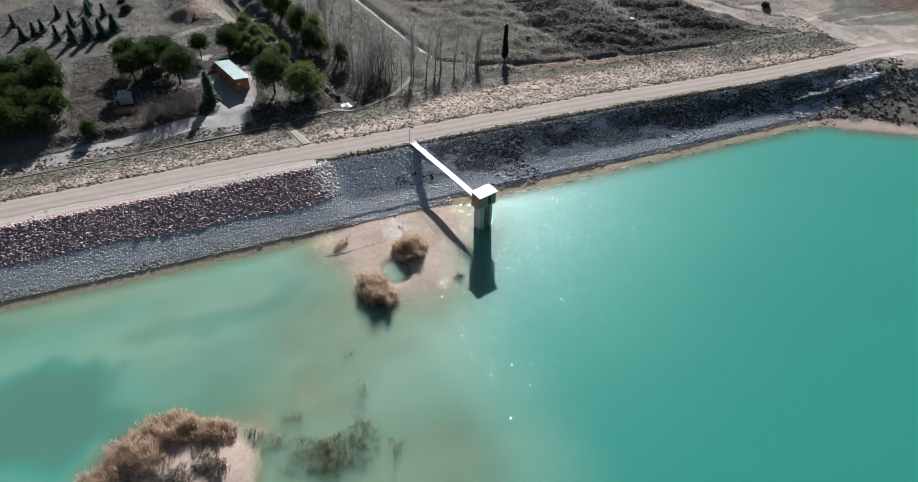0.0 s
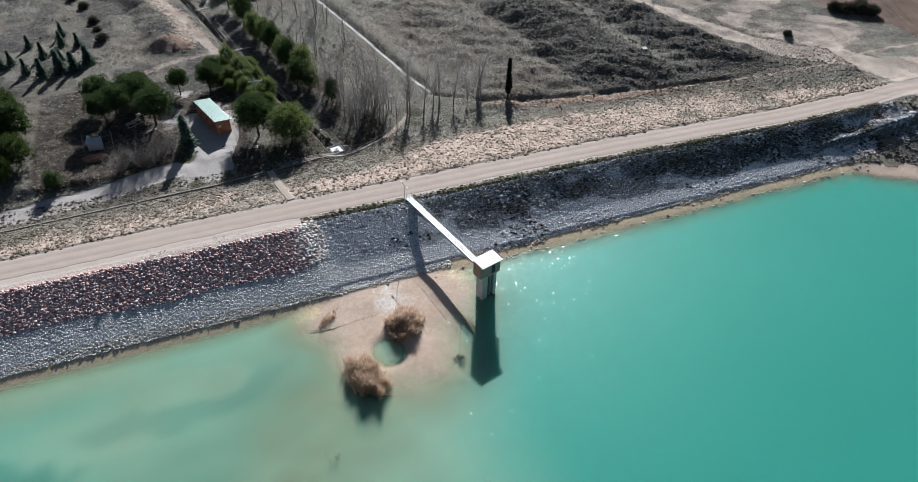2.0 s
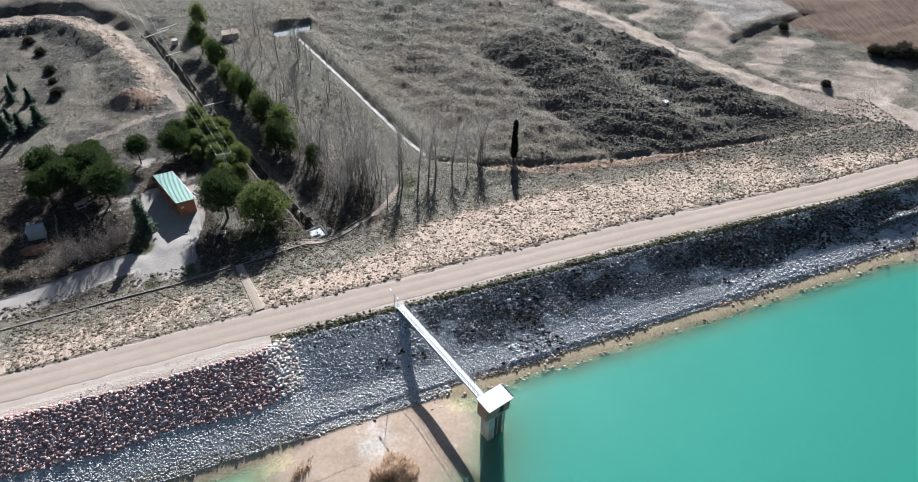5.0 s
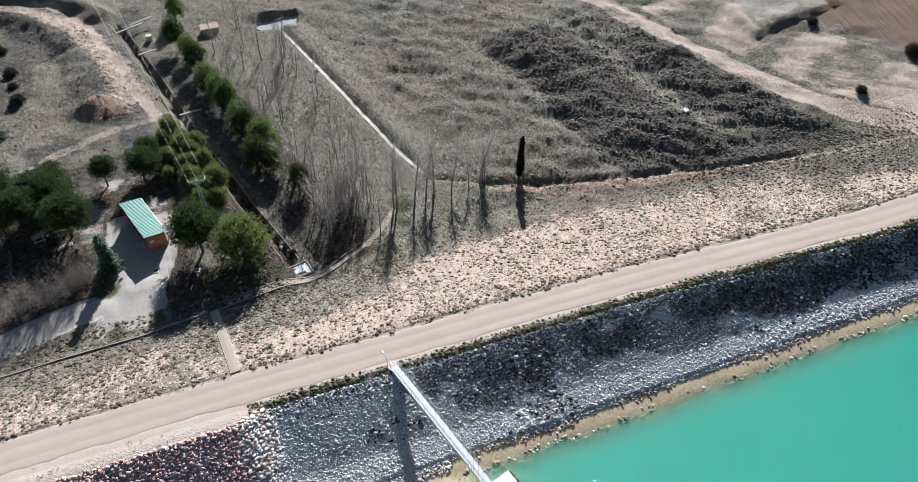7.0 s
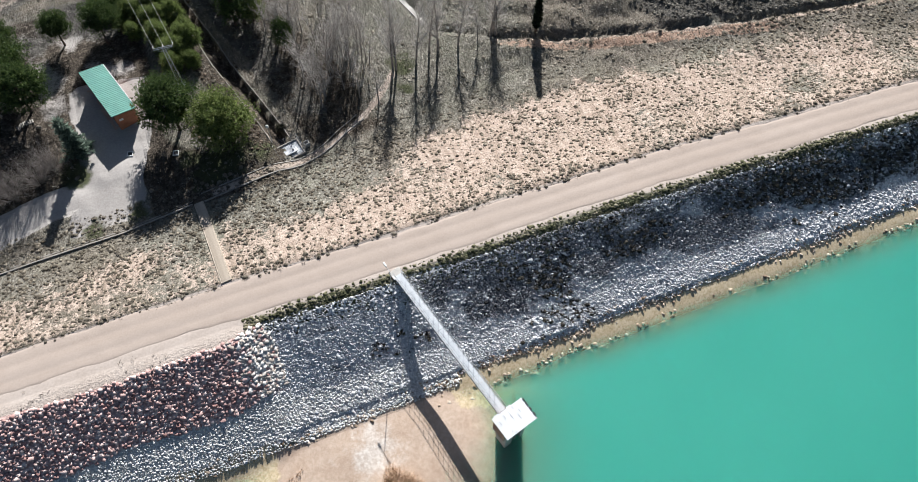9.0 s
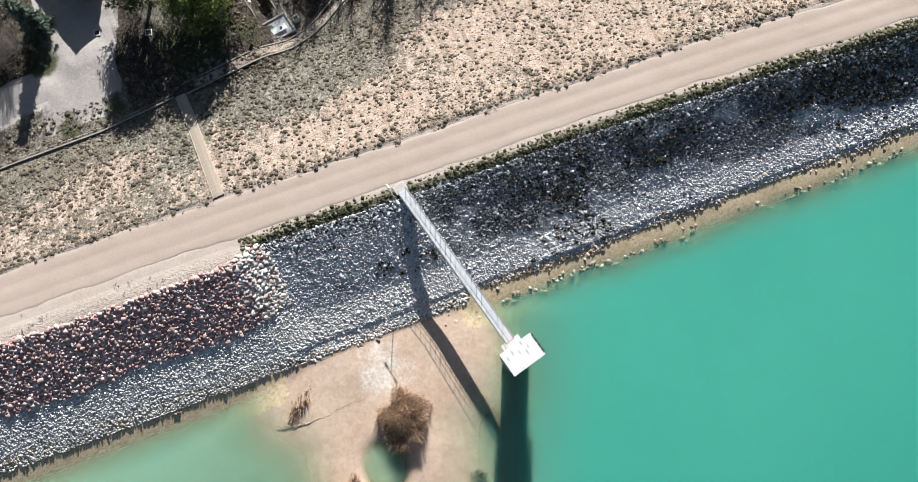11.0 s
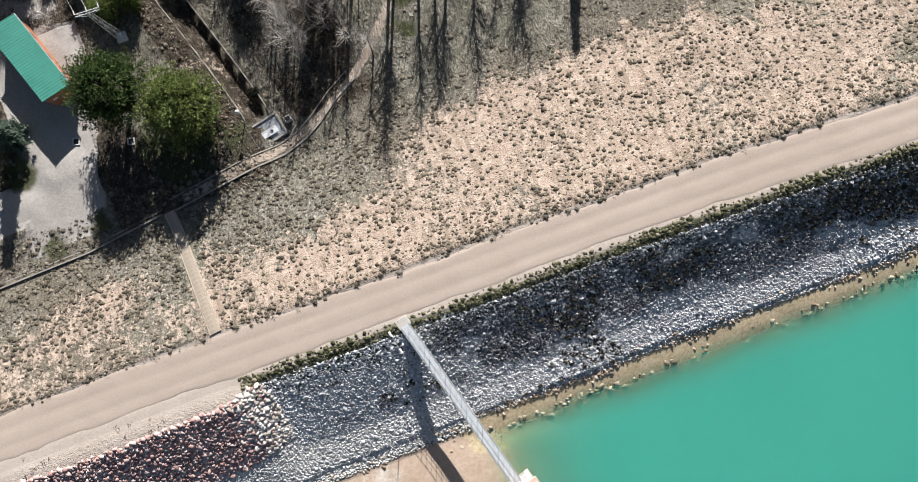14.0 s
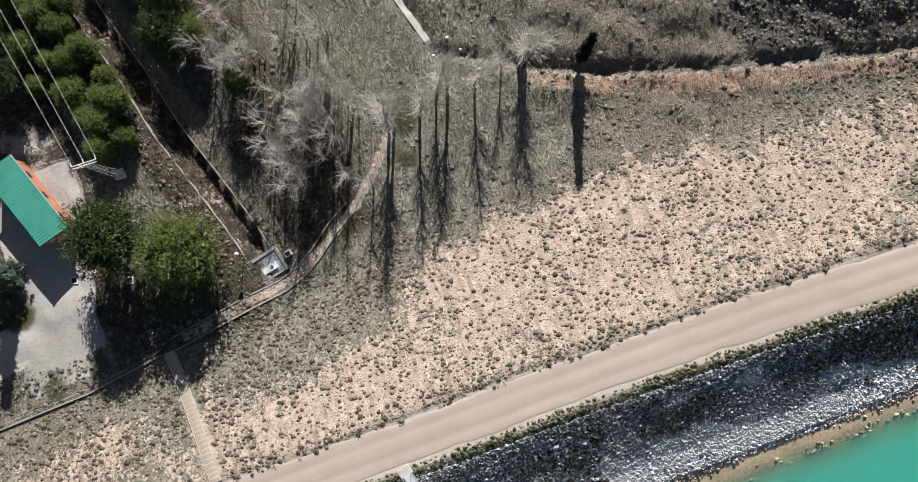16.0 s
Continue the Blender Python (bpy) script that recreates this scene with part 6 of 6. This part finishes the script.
    lump = r.uniform(0.6, 1.3, (len(bm.verts), 1))
    v = np.array([vert.co[:] for vert in bm.verts]) * lump * np.array([1, 1, rise])
    f = np.array([[w.index for w in face.verts] for face in bm.faces if face.calc_center_median().z > -0.22])
    bm.free()
    a, lean = r.uniform(0, 2 * np.pi, count), r.uniform(0.0, 1.0, count) ** 0.6 * 1.45
    d = np.stack((np.cos(a) * np.sin(lean), np.sin(a) * np.sin(lean), np.cos(lean) * rise), 1)
    way = unit(d + 0.6 * r.normal(size=d.shape) + np.array([0, 0, 0.2]))
    root, ln = d * 0.3, r.uniform(0.14, 0.27, count)[:, None]
    side = unit(np.cross(way, r.normal(size=d.shape))) * ln * 0.27
    tips = np.stack((root - side, root + side, root + way * ln), 1).reshape(-1, 3)
    return np.concatenate((v, tips)), np.concatenate((f, np.arange(count * 3).reshape(-1, 3) + len(v)))


def chip(seed):
    """An angular broken block about 1 m across; its hidden underside is left away."""
    r = np.random.default_rng(seed)
    a = np.arange(4) * np.pi / 2 + r.uniform(-0.35, 0.35, 4)
    low = np.stack((np.cos(a), np.sin(a), np.full(4, -0.5)), 1) * r.uniform(0.45, 0.65, (4, 1))
    a = a + r.uniform(-0.3, 0.3, 4)
    top = np.stack((np.cos(a) * 0.42, np.sin(a) * 0.42, np.full(4, 0.36)), 1) * r.uniform(0.6, 1.15, (4, 1))
    k, n = np.arange(4), (np.arange(4) + 1) % 4
    sides = np.concatenate((np.stack((k, n, n + 4), 1), np.stack((k, n + 4, k + 4), 1)))
    return np.concatenate((low, top)) * r.uniform(0.8, 1.25, 3), np.concatenate((sides, [[4, 5, 6], [4, 6, 7]]))


def spread(u0, u1, v0, v1, spacing, seed, keep, follow=True):
    """Points of a jittered grid over the plan, with the chance keep(u, v) each; follow: v counts from the dam's bend."""
    r = np.random.default_rng(seed)
    u, v = np.meshgrid(np.arange(u0, u1, spacing), np.arange(v0, v1, spacing))
    u, v = (u + r.uniform(-0.5, 0.5, u.shape) * spacing).ravel(), (v + r.uniform(-0.5, 0.5, v.shape) * spacing).ravel()
    ok = r.uniform(0, 1, len(u)) < keep(u, v)
    u, v = u[ok], v[ok]
    if follow:
        v = at_w(u, v)
    x, y = place(u, v)
    return u, v, np.stack((x, y, ground_z(u, v)), 1)


chips = [chip(k) for k in range(16)]
small_tufts = [cushion(60 + k, 9, 0.75) for k in range(8)]
domes = [cushion(20 + k, 20, 0.85) for k in range(7)]
wisps = [tuft(14, 40 + k, 0.36, 0.8) for k in range(5)]
pale_stone = varied("pale_stone", (0.5, 0.495, 0.48), (0.66, 0.655, 0.635), (0.78, 0.775, 0.755), (0.9, 0.89, 0.875), rough=0.9, lift=0.3)
slope_tuft = varied("grey_brown_tuft", (0.13, 0.108, 0.08), (0.215, 0.185, 0.14), (0.31, 0.27, 0.21), (0.43, 0.38, 0.305), rough=0.95, thin=0.4)
mat_tuft = varied("grey_green_mat", (0.13, 0.112, 0.088), (0.215, 0.19, 0.15), (0.33, 0.295, 0.24), rough=0.95, thin=0.4)
green_weed = varied("green_weed", (0.05, 0.055, 0.028), (0.11, 0.115, 0.06), (0.2, 0.19, 0.115), (0.36, 0.325, 0.24), rough=0.9, thin=0.3)
dark_weed = varied("dark_scrub", (0.03, 0.027, 0.023), (0.075, 0.067, 0.055), (0.14, 0.126, 0.102), (0.24, 0.216, 0.175), rough=0.95, thin=0.25)
rubble_weed = varied("rubble_scrub", (0.022, 0.02, 0.018), (0.05, 0.044, 0.036), (0.1, 0.088, 0.07), (0.2, 0.178, 0.14), rough=0.95, thin=0.2)
hill_weed = varied("hill_scrub", (0.055, 0.051, 0.043), (0.125, 0.116, 0.099), (0.215, 0.2, 0.17), (0.36, 0.335, 0.285), rough=0.95, thin=0.25)
straw = varied("dead_grass", (0.11, 0.1, 0.078), (0.24, 0.221, 0.18), (0.42, 0.392, 0.33), (0.62, 0.58, 0.5), rough=0.95, thin=0.3)

# tufts on the valley side of the dam
def off_stairs(a, b):
    return near_line(a, at_w(a, b), [(-20.6, 5.0), (-22.4, 21.0)])[0] > 0.95


def slope_cover(a, b):
    rows = fbm(a + 0.25 * b, b * 0.16, 1.3, 70, 2)
    return np.clip(0.66 + 0.75 * fbm(a, b, 2.4, 71) + 0.45 * rows - 0.35 * ramp(b, 20, 23) + 0.2 * ramp(a, 20, 45), 0.03, 1) * off_stairs(a, b)


u, v, p = spread(-95, 112, 6.0, 23.5, 0.395, 101, slope_cover)
scatter("slope_tufts", small_tufts + wisps[:3], p, 0.24 + 0.66 * np.random.default_rng(1).uniform(0, 1, len(p)) ** 1.9, slope_tuft, "small grey brown tufts on bare soil", "tufts", 102, (0.4, 0.75))


def mat_cover(a, b):
    toe = 0.85 * ramp(b - np.interp(a, [-90, -30, -24, -8, 6], [10.0, 10.0, 11.5, 12.0, 17.5]), -2.0, 2.5) * (1 - ramp(a, 4, 12))
    foot = 0.75 * ramp(b - np.interp(a, [-90, 6, 30, 44, 60, 110], [16, 20, 23, 21, 19, 12]), -4, 1)
    clumps = 1.1 * fbm(a, b, 4.5, 41) - 0.25 + 0.3 * ramp(-a, 5, 13) + 0.35 * ramp(a, 50, 85)
    verge = (0.95 + 0.7 * fbm(a, b, 3, 72)) * (1 - ramp(b, 6.7, 8.0))
    return np.clip(np.maximum(toe + foot + clumps, verge), 0, 0.92) * (b < np.maximum(gully_line(a) + 1.5, 10)) * off_stairs(a, b)


u, v, p = spread(-95, 112, 5.7, 24, 0.52, 103, mat_cover)
scatter("slope_mats", domes[:4] + wisps, p, 0.36 + 0.7 * np.random.default_rng(2).uniform(0, 1, len(p)) ** 1.7, mat_tuft, "dense grey green low shrubs on the slope", "shrubs", 104, (0.4, 0.75))
# green fringe below the road
u, v, p = spread(-20, 104, -3.8, 0.75, 0.27, 105, lambda a, b: np.clip(1.0 - 0.55 * (np.abs(b + 0.9 + 0.35 * ramp(a, -8, 2)) / (1.35 + 0.45 * ramp(a, -8, 2))) ** 2 + 0.8 * fbm(a, b, 3, 73), 0, 1))
scatter("fringe_weeds", small_tufts, p, 0.27 + 0.62 * np.random.default_rng(3).uniform(0, 1, len(p)) ** 1.8, green_weed, "dark green weeds along the road edge", "weeds", 106, (0.25, 0.5))
u, v, p = spread(-70, -20, -1.6, 0.6, 0.8, 107, lambda a, b: np.clip(1.0 * fbm(a, b, 4, 75), 0, 0.7))
scatter("shoulder_weeds", wisps, p, np.random.default_rng(4).uniform(0.3, 0.9, len(p)), dark_weed, "sparse dark weeds on the gravel shoulder", "weeds", 108)
# dark scrub among the stones
u, v, p = spread(-18, 104, -13.0, -1.2, 0.4, 109, lambda a, b: np.clip(2.2 * fbm(a * 0.7, b, 4, 77) - 0.35 + 0.95 * ramp(a, 2, 10) * np.exp(-((b + 5.2) / 2.9) ** 2) - 0.25 * (1 - ramp(a, 0, 10)), 0, 0.95))
scatter("slope_scrub", domes, p, np.random.default_rng(5).uniform(0.4, 1.25, len(p)), rubble_weed, "dark dry scrub between the slope stones", "scrub", 110, (0.35, 0.65))


def stones(name, label, spots, sizes, material, seed, nearest, proud, piece="stone"):
    """A stone facing: the stretch nearest to the footbridge as single stones, the rest joined."""
    facing = thing(name, Matrix(), label, "stone facing", kind="structure")
    u, v, p = spots
    r = np.random.default_rng(seed + 2)
    p = p + np.array([0, 0, 1.0]) * (proud + r.uniform(-0.04, 0.04, len(u)) - 0.2 * np.minimum(sizes, 0.5))[:, None]
    order = np.argsort(nearest(u, v, sizes))
    single, rest = order[:300], order[300:]
    meshes = [mesh_of(piece, *chips[k], material) for k in range(8)]
    r = np.random.default_rng(seed)
    for k in single:
        ob = new(piece, meshes[r.integers(0, 8)])
        ob.parent = facing
        s = float(sizes[k])
        ob.matrix_basis = pose(*p[k], r.uniform(-14, 14), r.uniform(-14, 14), r.uniform(0, 360)) @ Matrix.Diagonal((s * r.uniform(0.9, 1.25), s * r.uniform(0.8, 1.0), s * 0.5, 1))
    scatter("joined_stones", chips, p[rest], sizes[rest], material, "", "", seed + 1, (0.32, 0.6), facing, tip=0.16)


def red_area(a, b):
    top = -1.75 - 0.45 * np.exp(-((a + 35) / 12) ** 2) + 0.3 * fbm(a, b, 4, 79) + 0.9 * ramp(a, -23, -18.5)
    low = -9.5 + 0.7 * ramp(-a, 45, 58) + 0.6 * fbm(a, b, 5, 81) + 1.6 * ramp(a, -23, -17.5)
    return ((b < top) & (b > low) & (a < -17.4 + 0.9 * fbm(a, b, 3, 83))) * 0.97


def island_or_object(name, tones, slope_tone=False):
    """Tone by piece, for single stones and joined ones alike."""
    s = Shader(name, 0.92, 0, 0.15)
    pick = s.calc("FRACT", s.calc("ADD", s.island(), s.random()))
    base = s.ramp(pick, *[(k / (len(tones) - 1), c) for k, c in enumerate(tones)])
    grain = s.noise(5, 4, 0.65)
    s.colour(s.mix(0.6, base, s.ramp(grain, (0.3, (0.36, 0.36, 0.36)), (0.7, (0.64, 0.64, 0.64))), "OVERLAY"))
    if slope_tone:
        # most stones darken with rubble_tone: weathered patches and its painted slope light
        darkened = s.band(s.calc("FRACT", s.calc("MULTIPLY", pick, 7.3)), 0.6, 0.85, 0.75, 0.05)
        base = s.mix(s.calc("MULTIPLY", darkened, s.calc("SUBTRACT", 1.0, rubble_tone(s))), base, (0.075, 0.076, 0.086))
        s.colour(base)
    s.bump(grain, 0.3, 0.04)
    return s.mat


red_stone = island_or_object("reddish_stone", ((0.34, 0.195, 0.178), (0.48, 0.305, 0.28), (0.58, 0.405, 0.375), (0.68, 0.51, 0.47), (0.77, 0.65, 0.61)))
bone_stone = island_or_object("bone_white_stone", ((0.5, 0.43, 0.37), (0.7, 0.63, 0.56), (0.82, 0.765, 0.7), (0.88, 0.85, 0.8)))
grey_stone = island_or_object("grey_stone", ((0.3, 0.305, 0.325), (0.52, 0.525, 0.545), (0.66, 0.663, 0.68), (0.76, 0.76, 0.77), (0.88, 0.88, 0.88)), slope_tone=True)
white_stone = island_or_object("white_stone", ((0.55, 0.55, 0.555), (0.7, 0.7, 0.695), (0.86, 0.855, 0.84)))
brown_stone = island_or_object("brown_shore_stone", ((0.2, 0.145, 0.1), (0.36, 0.275, 0.2), (0.52, 0.42, 0.325), (0.72, 0.63, 0.53)))


def pale_corner(a, b):
    """The end of the red facing, where the stones are large and bone white."""
    return ramp(a + 1.5 * fbm(a, b, 4, 84), -23.5, -19.5)


spots = spread(-100, -16, -11, -0.5, 0.3, 111, red_area)
pale = np.random.default_rng(62).uniform(0, 1, len(spots[0])) < 0.85 * pale_corner(spots[0], across(spots[0], spots[1]))
sizes = 0.4 + 0.26 * np.random.default_rng(6).uniform(0, 1, len(spots[0])) ** 1.5 + 0.22 * (np.random.default_rng(61).uniform(0, 1, len(spots[0])) > 0.93) + 0.1 * pale
stones("riprap", "slope facing of loose reddish quarry stones", [q[~pale] for q in spots], sizes[~pale], red_stone, 112, lambda a, b, s: -a, 0.15)
stones("pale_riprap", "large bone white stones at the end of the facing", [q[pale] for q in spots], sizes[pale], bone_stone, 132, lambda a, b, s: -a, 0.15)
spots = spread(-19, 108, -13.9, -1.0, 0.172, 113, lambda a, b: np.clip(0.85 + 0.5 * fbm(a * 0.5, b, 4.5, 85), 0.5, 0.97) * (1 - 0.5 * (a > 48)) * (red_area(a, b) == 0) * (a > -18.6) * (zone_rock(a, at_w(a, b), ground_z(a, at_w(a, b))) > 0.5) * (1 - 0.75 * ((a < -3 + 2 * fbm(a, b, 4, 86)) & (b < -10))))
sizes = 0.15 + (0.24 + 0.5 * np.clip(fbm(spots[0], spots[1], 2.5, 157), 0, 1)) * np.random.default_rng(8).uniform(0, 1, len(spots[0])) ** 3 + 0.2 * (np.random.default_rng(81).uniform(0, 1, len(spots[0])) > 0.96)
stones("rubble_slope", "slope facing of white and dark weathered rubble", spots, sizes, grey_stone, 114, lambda a, b, s: np.hypot(a - 8, b + 8) - 60 * (s > 0.5), 0.13)
spots = spread(-17, 104, -13.2, -1.2, 0.5, 133, lambda a, b: np.clip(0.03 + 1.2 * fbm(a * 0.6, b, 3.5, 134) + 0.75 * np.exp(-((b + 11.3 + 0.9 * fbm(a, b, 9, 135)) / 1.3) ** 2) * ramp(a, -3, 3) + 0.15 * (a < 0) + 0.3 * np.exp(-((b + 3.2) / 1.0) ** 2) * ramp(a, 0, 6), 0.02, 0.9) * (red_area(a, b) == 0) * (zone_rock(a, at_w(a, b), ground_z(a, at_w(a, b))) > 0.5))
sizes = 0.24 + 0.3 * np.random.default_rng(82).uniform(0, 1, len(spots[0])) ** 2 + 0.35 * (np.random.default_rng(83).uniform(0, 1, len(spots[0])) > 0.96)
stones("white_rubble", "bleached white stones scattered over the rubble slope", spots, sizes, white_stone, 136, lambda a, b, s: np.hypot(a - 8, b + 8) - 60 * (s > 0.6), 0.1)
u, v, p = spread(-100, 2, -14.9, -8.5, 0.2, 115, lambda a, b: np.clip(0.8 + 0.5 * fbm(a, b, 5, 87), 0, 1) * (red_area(a, b) == 0) * (b < -9.2 + 0.7 * fbm(a, b, 5, 58) + 0.5 * (a < -20) + 1.6 * ramp(a, -24, -18.6) * (a < -18.2)))
scatter("gravel_band", chips, p + np.array([0, 0, 0.085]), 0.15 + 0.2 * np.random.default_rng(9).uniform(0, 1, len(p)) ** 2.0, pale_stone, "pale grey gravel band above the waterline", "gravel", 116, (0.22, 0.45), tip=0.12)
u, v, p = spread(-100, 100, -16.6, -12.4, 0.24, 117, lambda a, b: np.clip(1.35 * np.exp(-((b + 13.6 + 0.7 * (a < -3) - 1.0 * fbm(a, b, 6, 89)) / 0.5) ** 2), 0, 0.95) * np.clip(0.75 + 1.4 * fbm(a, b, 3.5, 88), 0.1, 1) * (0.35 + 0.65 * ramp(a, -8, 2)))
scatter("shore_stones", chips, p + np.array([0, 0, 0.04]), 0.2 + 0.42 * np.random.default_rng(10).uniform(0, 1, len(p)) ** 2.4, brown_stone, "brown wet stones along the waterline", "stones", 118, (0.22, 0.42), tip=0.14)
u, v, p = spread(-4, 92, -18.2, -15.4, 0.42, 150, lambda a, b: np.clip(0.25 + 1.1 * fbm(a, b, 3.5, 151), 0.02, 0.7) * np.exp(-((b + 16.0 - 0.5 * fbm(a, b, 7, 152)) / 0.7) ** 2))
scatter("sunken_stones", chips, p + np.array([0, 0, 0.0]), 0.4 + 0.4 * np.random.default_rng(153).uniform(0, 1, len(p)) ** 2, brown_stone, "rounded ochre stones lying in the shallow water", "stones", 154, (0.2, 0.35), tip=0.1)


# dead weeds standing in the shallow tail of the sandbar
r = np.random.default_rng(160)
tail_line = [(-12.5, -25), (-18, -34), (-23, -41), (-29, -47)]
f = r.uniform(0, 3, 260)
u = np.interp(f, range(4), [q[0] for q in tail_line]) + 1.7 * r.normal(size=len(f))
v = np.interp(f, range(4), [q[1] for q in tail_line]) + 1.7 * r.normal(size=len(f))
keep = fbm(u, v, 3.0, 161) > 0.02
x, y = place(u[keep], v[keep])
scatter("drowned_weeds", wisps, np.stack((x, y, np.full(len(x), -0.04)), 1), 0.2 + 0.5 * r.uniform(0, 1, len(x)) ** 2, dark_weed, "small dead weeds standing in the shallow water", "weeds", 162, (0.3, 0.6))


# crusted drift line of debris on the sandbar
line = [(-23.4, -20.7), (-21.4, -21.4), (-19.6, -21.6), (-16.4, -21.2), (-12.8, -21.2)]
r = np.random.default_rng(141)
f = r.uniform(0, 1, 520) * (len(line) - 1)
knot = np.arange(len(line))
u = np.interp(f, knot, [q[0] for q in line]) + 0.07 * r.normal(size=len(f))
v = np.interp(f, knot, [q[1] for q in line]) + 0.25 * fbm(u, 0 * u, 1.6, 142) + 0.06 * r.normal(size=len(f))
x, y = place(u, v)
scatter("drift_line", chips, np.stack((x, y, np.maximum(ground_z(u, v), -0.03)), 1), r.uniform(0.05, 0.12, len(f)), brown_stone, "thin crusted line of drift debris on the sandbar", "debris", 143, (0.3, 0.6))


# scrub on the natural bank beyond the dam
u, v, p = spread(88, 122, -26, -1, 0.52, 145, lambda a, b: np.clip(0.45 + 0.9 * fbm(a, b, 4, 146), 0, 0.9) * (end_bank(a, b) > 0.5) * (end_bank(a, b) > ground_z(a, b) - 0.1) * (across(a, b) < -0.5), False)
scatter("bank_shrubs", domes, p, 0.35 + 1.1 * np.random.default_rng(147).uniform(0, 1, len(p)) ** 1.6, hill_weed, "grey brown scrub on the natural bank", "scrub", 148, (0.35, 0.65))


# rough bed of broken stone under the facing
def bed_height(u, v):
    edge = ramp(v, -14.4, -13.6) * (1 - ramp(v, -2.2, -1.2))
    jag = lattice(np.round(u * 50), np.round(v * 50), 91) - 0.5
    return ground_z(u, at_w(u, v)) - 0.2 - 0.4 * (zone_rock(u, at_w(u, v), ground_z(u, at_w(u, v))) < 0.5) * ramp(u, 70, 76) - 0.03 * (1 - ramp(u, -19, -17)) + edge * (0.17 + (0.06 * jag + 0.08 * fbm(u, v, 1.1, 90)) * (1 - 0.75 * np.clip(zone_silt(u, at_w(u, v), 0) * 1.3, 0, 1)))


bed = sheet("rubble_bed", np.arange(-100, 102, 0.29), np.arange(-14.6, -0.9, 0.25), bed_height,
            dict(rock=lambda u, v, z: 1.0 + 0 * u, silt=lambda u, v, z: 0.9 * zone_silt(u, at_w(u, v), z), red=lambda u, v, z: (1 - ramp(u, -18.5, -17)) * (1 - ramp(-v, 8.8, 9.8))), ground.data.materials[0])
co = np.empty(len(bed.data.vertices) * 3)
bed.data.vertices.foreach_get("co", co)
co = co.reshape(-1, 3)
uu, vv = plan(co[:, 0], co[:, 1])
shake = np.random.default_rng(92).uniform(-0.1, 0.1, (2, len(uu)))
xx, yy = place(uu + shake[0], at_w(uu, vv) + shake[1])
bed.data.vertices.foreach_set("co", np.stack((xx, yy, co[:, 2]), -1).ravel())
bed.data.polygons.foreach_set("use_smooth", np.zeros(len(bed.data.polygons), bool))
tagged(bed, "rough bed of broken white and dark stone", "rubble", kind="stuff")
# dead grass and scrub on the wild ground
def wild(a, b):
    pale, yard = zone_pale(a, b, 0), zone_yard(a, b, 0)
    return (pale < 0.4) * (yard < 0.3) * (near_line(a, b, DITCH)[0] > 1.7) * (near_line(a, b, CANAL)[0] > 1.2) * (zone_field(a, b, 0) < 0.5)


u, v, p = spread(-95, 125, 21, 150, 0.83, 119, lambda a, b: np.clip(0.5 + 0.8 * fbm(a, b, 10, 91) + 0.3 * ramp(a - 19.5 + 0.215 * (b - 44), 1, 5) * (1 - ramp(a, 48, 56)) - 0.3 * ramp(-a, 20, 28), 0.05, 0.95) * wild(a, b) * (b - bend(a) > 21), False)
scatter("dead_grass", wisps, p, np.random.default_rng(11).uniform(0.45, 1.25, len(p)), straw, "pale dead grass over the valley floor", "grass", 120)
u, v, p = spread(-95, 122, 21, 140, 1.1, 121, lambda a, b: np.clip(0.22 + 0.7 * fbm(a, b, 8, 93) + 0.3 * ramp(a, 26, 40) * (gully_line(a) > b), 0, 0.8) * wild(a, b) * (b - bend(a) > 22), False)
scatter("low_scrub", small_tufts, p, np.random.default_rng(12).uniform(0.35, 1.1, len(p)), mat_tuft, "low grey green scrub in the valley", "scrub", 122, (0.3, 0.6))
u, v, p = spread(36, 112, 14, 90, 0.6, 123, lambda a, b: np.clip(zone_scrub(a, b, 0) * 1.2 - 0.15, 0, 0.95) * wild(a, b) * (b - bend(a) > 15), False)
scatter("hill_scrub", domes, p, np.random.default_rng(13).uniform(0.4, 1.0, len(p)), hill_weed, "dark dense scrub on the hillside", "scrub", 124, (0.4, 0.7))
u, v, p = spread(-30, -6, 27, 66, 0.5, 125, lambda a, b: np.clip(0.62 + 0.8 * fbm(a, b, 4, 95), 0, 0.95) * band(a + 0.255 * (b - 30), -14.5, -8.4, 1.5) * wild(a, b), False)
brown_scrub = varied("brown_scrub", (0.05, 0.036, 0.026), (0.11, 0.083, 0.06), (0.19, 0.15, 0.112), (0.28, 0.235, 0.185), rough=0.95, thin=0.25)
scatter("bank_scrub", domes, p, 0.3 + 0.6 * np.random.default_rng(14).uniform(0, 1, len(p)) ** 1.6, brown_scrub, "dense brown dry scrub on the ditch bank", "scrub", 126, (0.5, 0.9))
u, v, p = spread(-14, 9, 27, 78, 0.75, 127, lambda a, b: np.clip(0.3 + 0.8 * fbm(a, b, 5, 97) + 0.3 * (1 - ramp(a + 0.255 * (b - 30), -4, 2)), 0, 0.8) * ramp(a + 0.255 * (b - 30), -6.2, -5.4) * wild(a, b), False)
scatter("thicket_scrub", wisps, p, np.random.default_rng(15).uniform(0.5, 1.3, len(p)), brown_scrub, "brown undergrowth below the leafless trees", "scrub", 128)
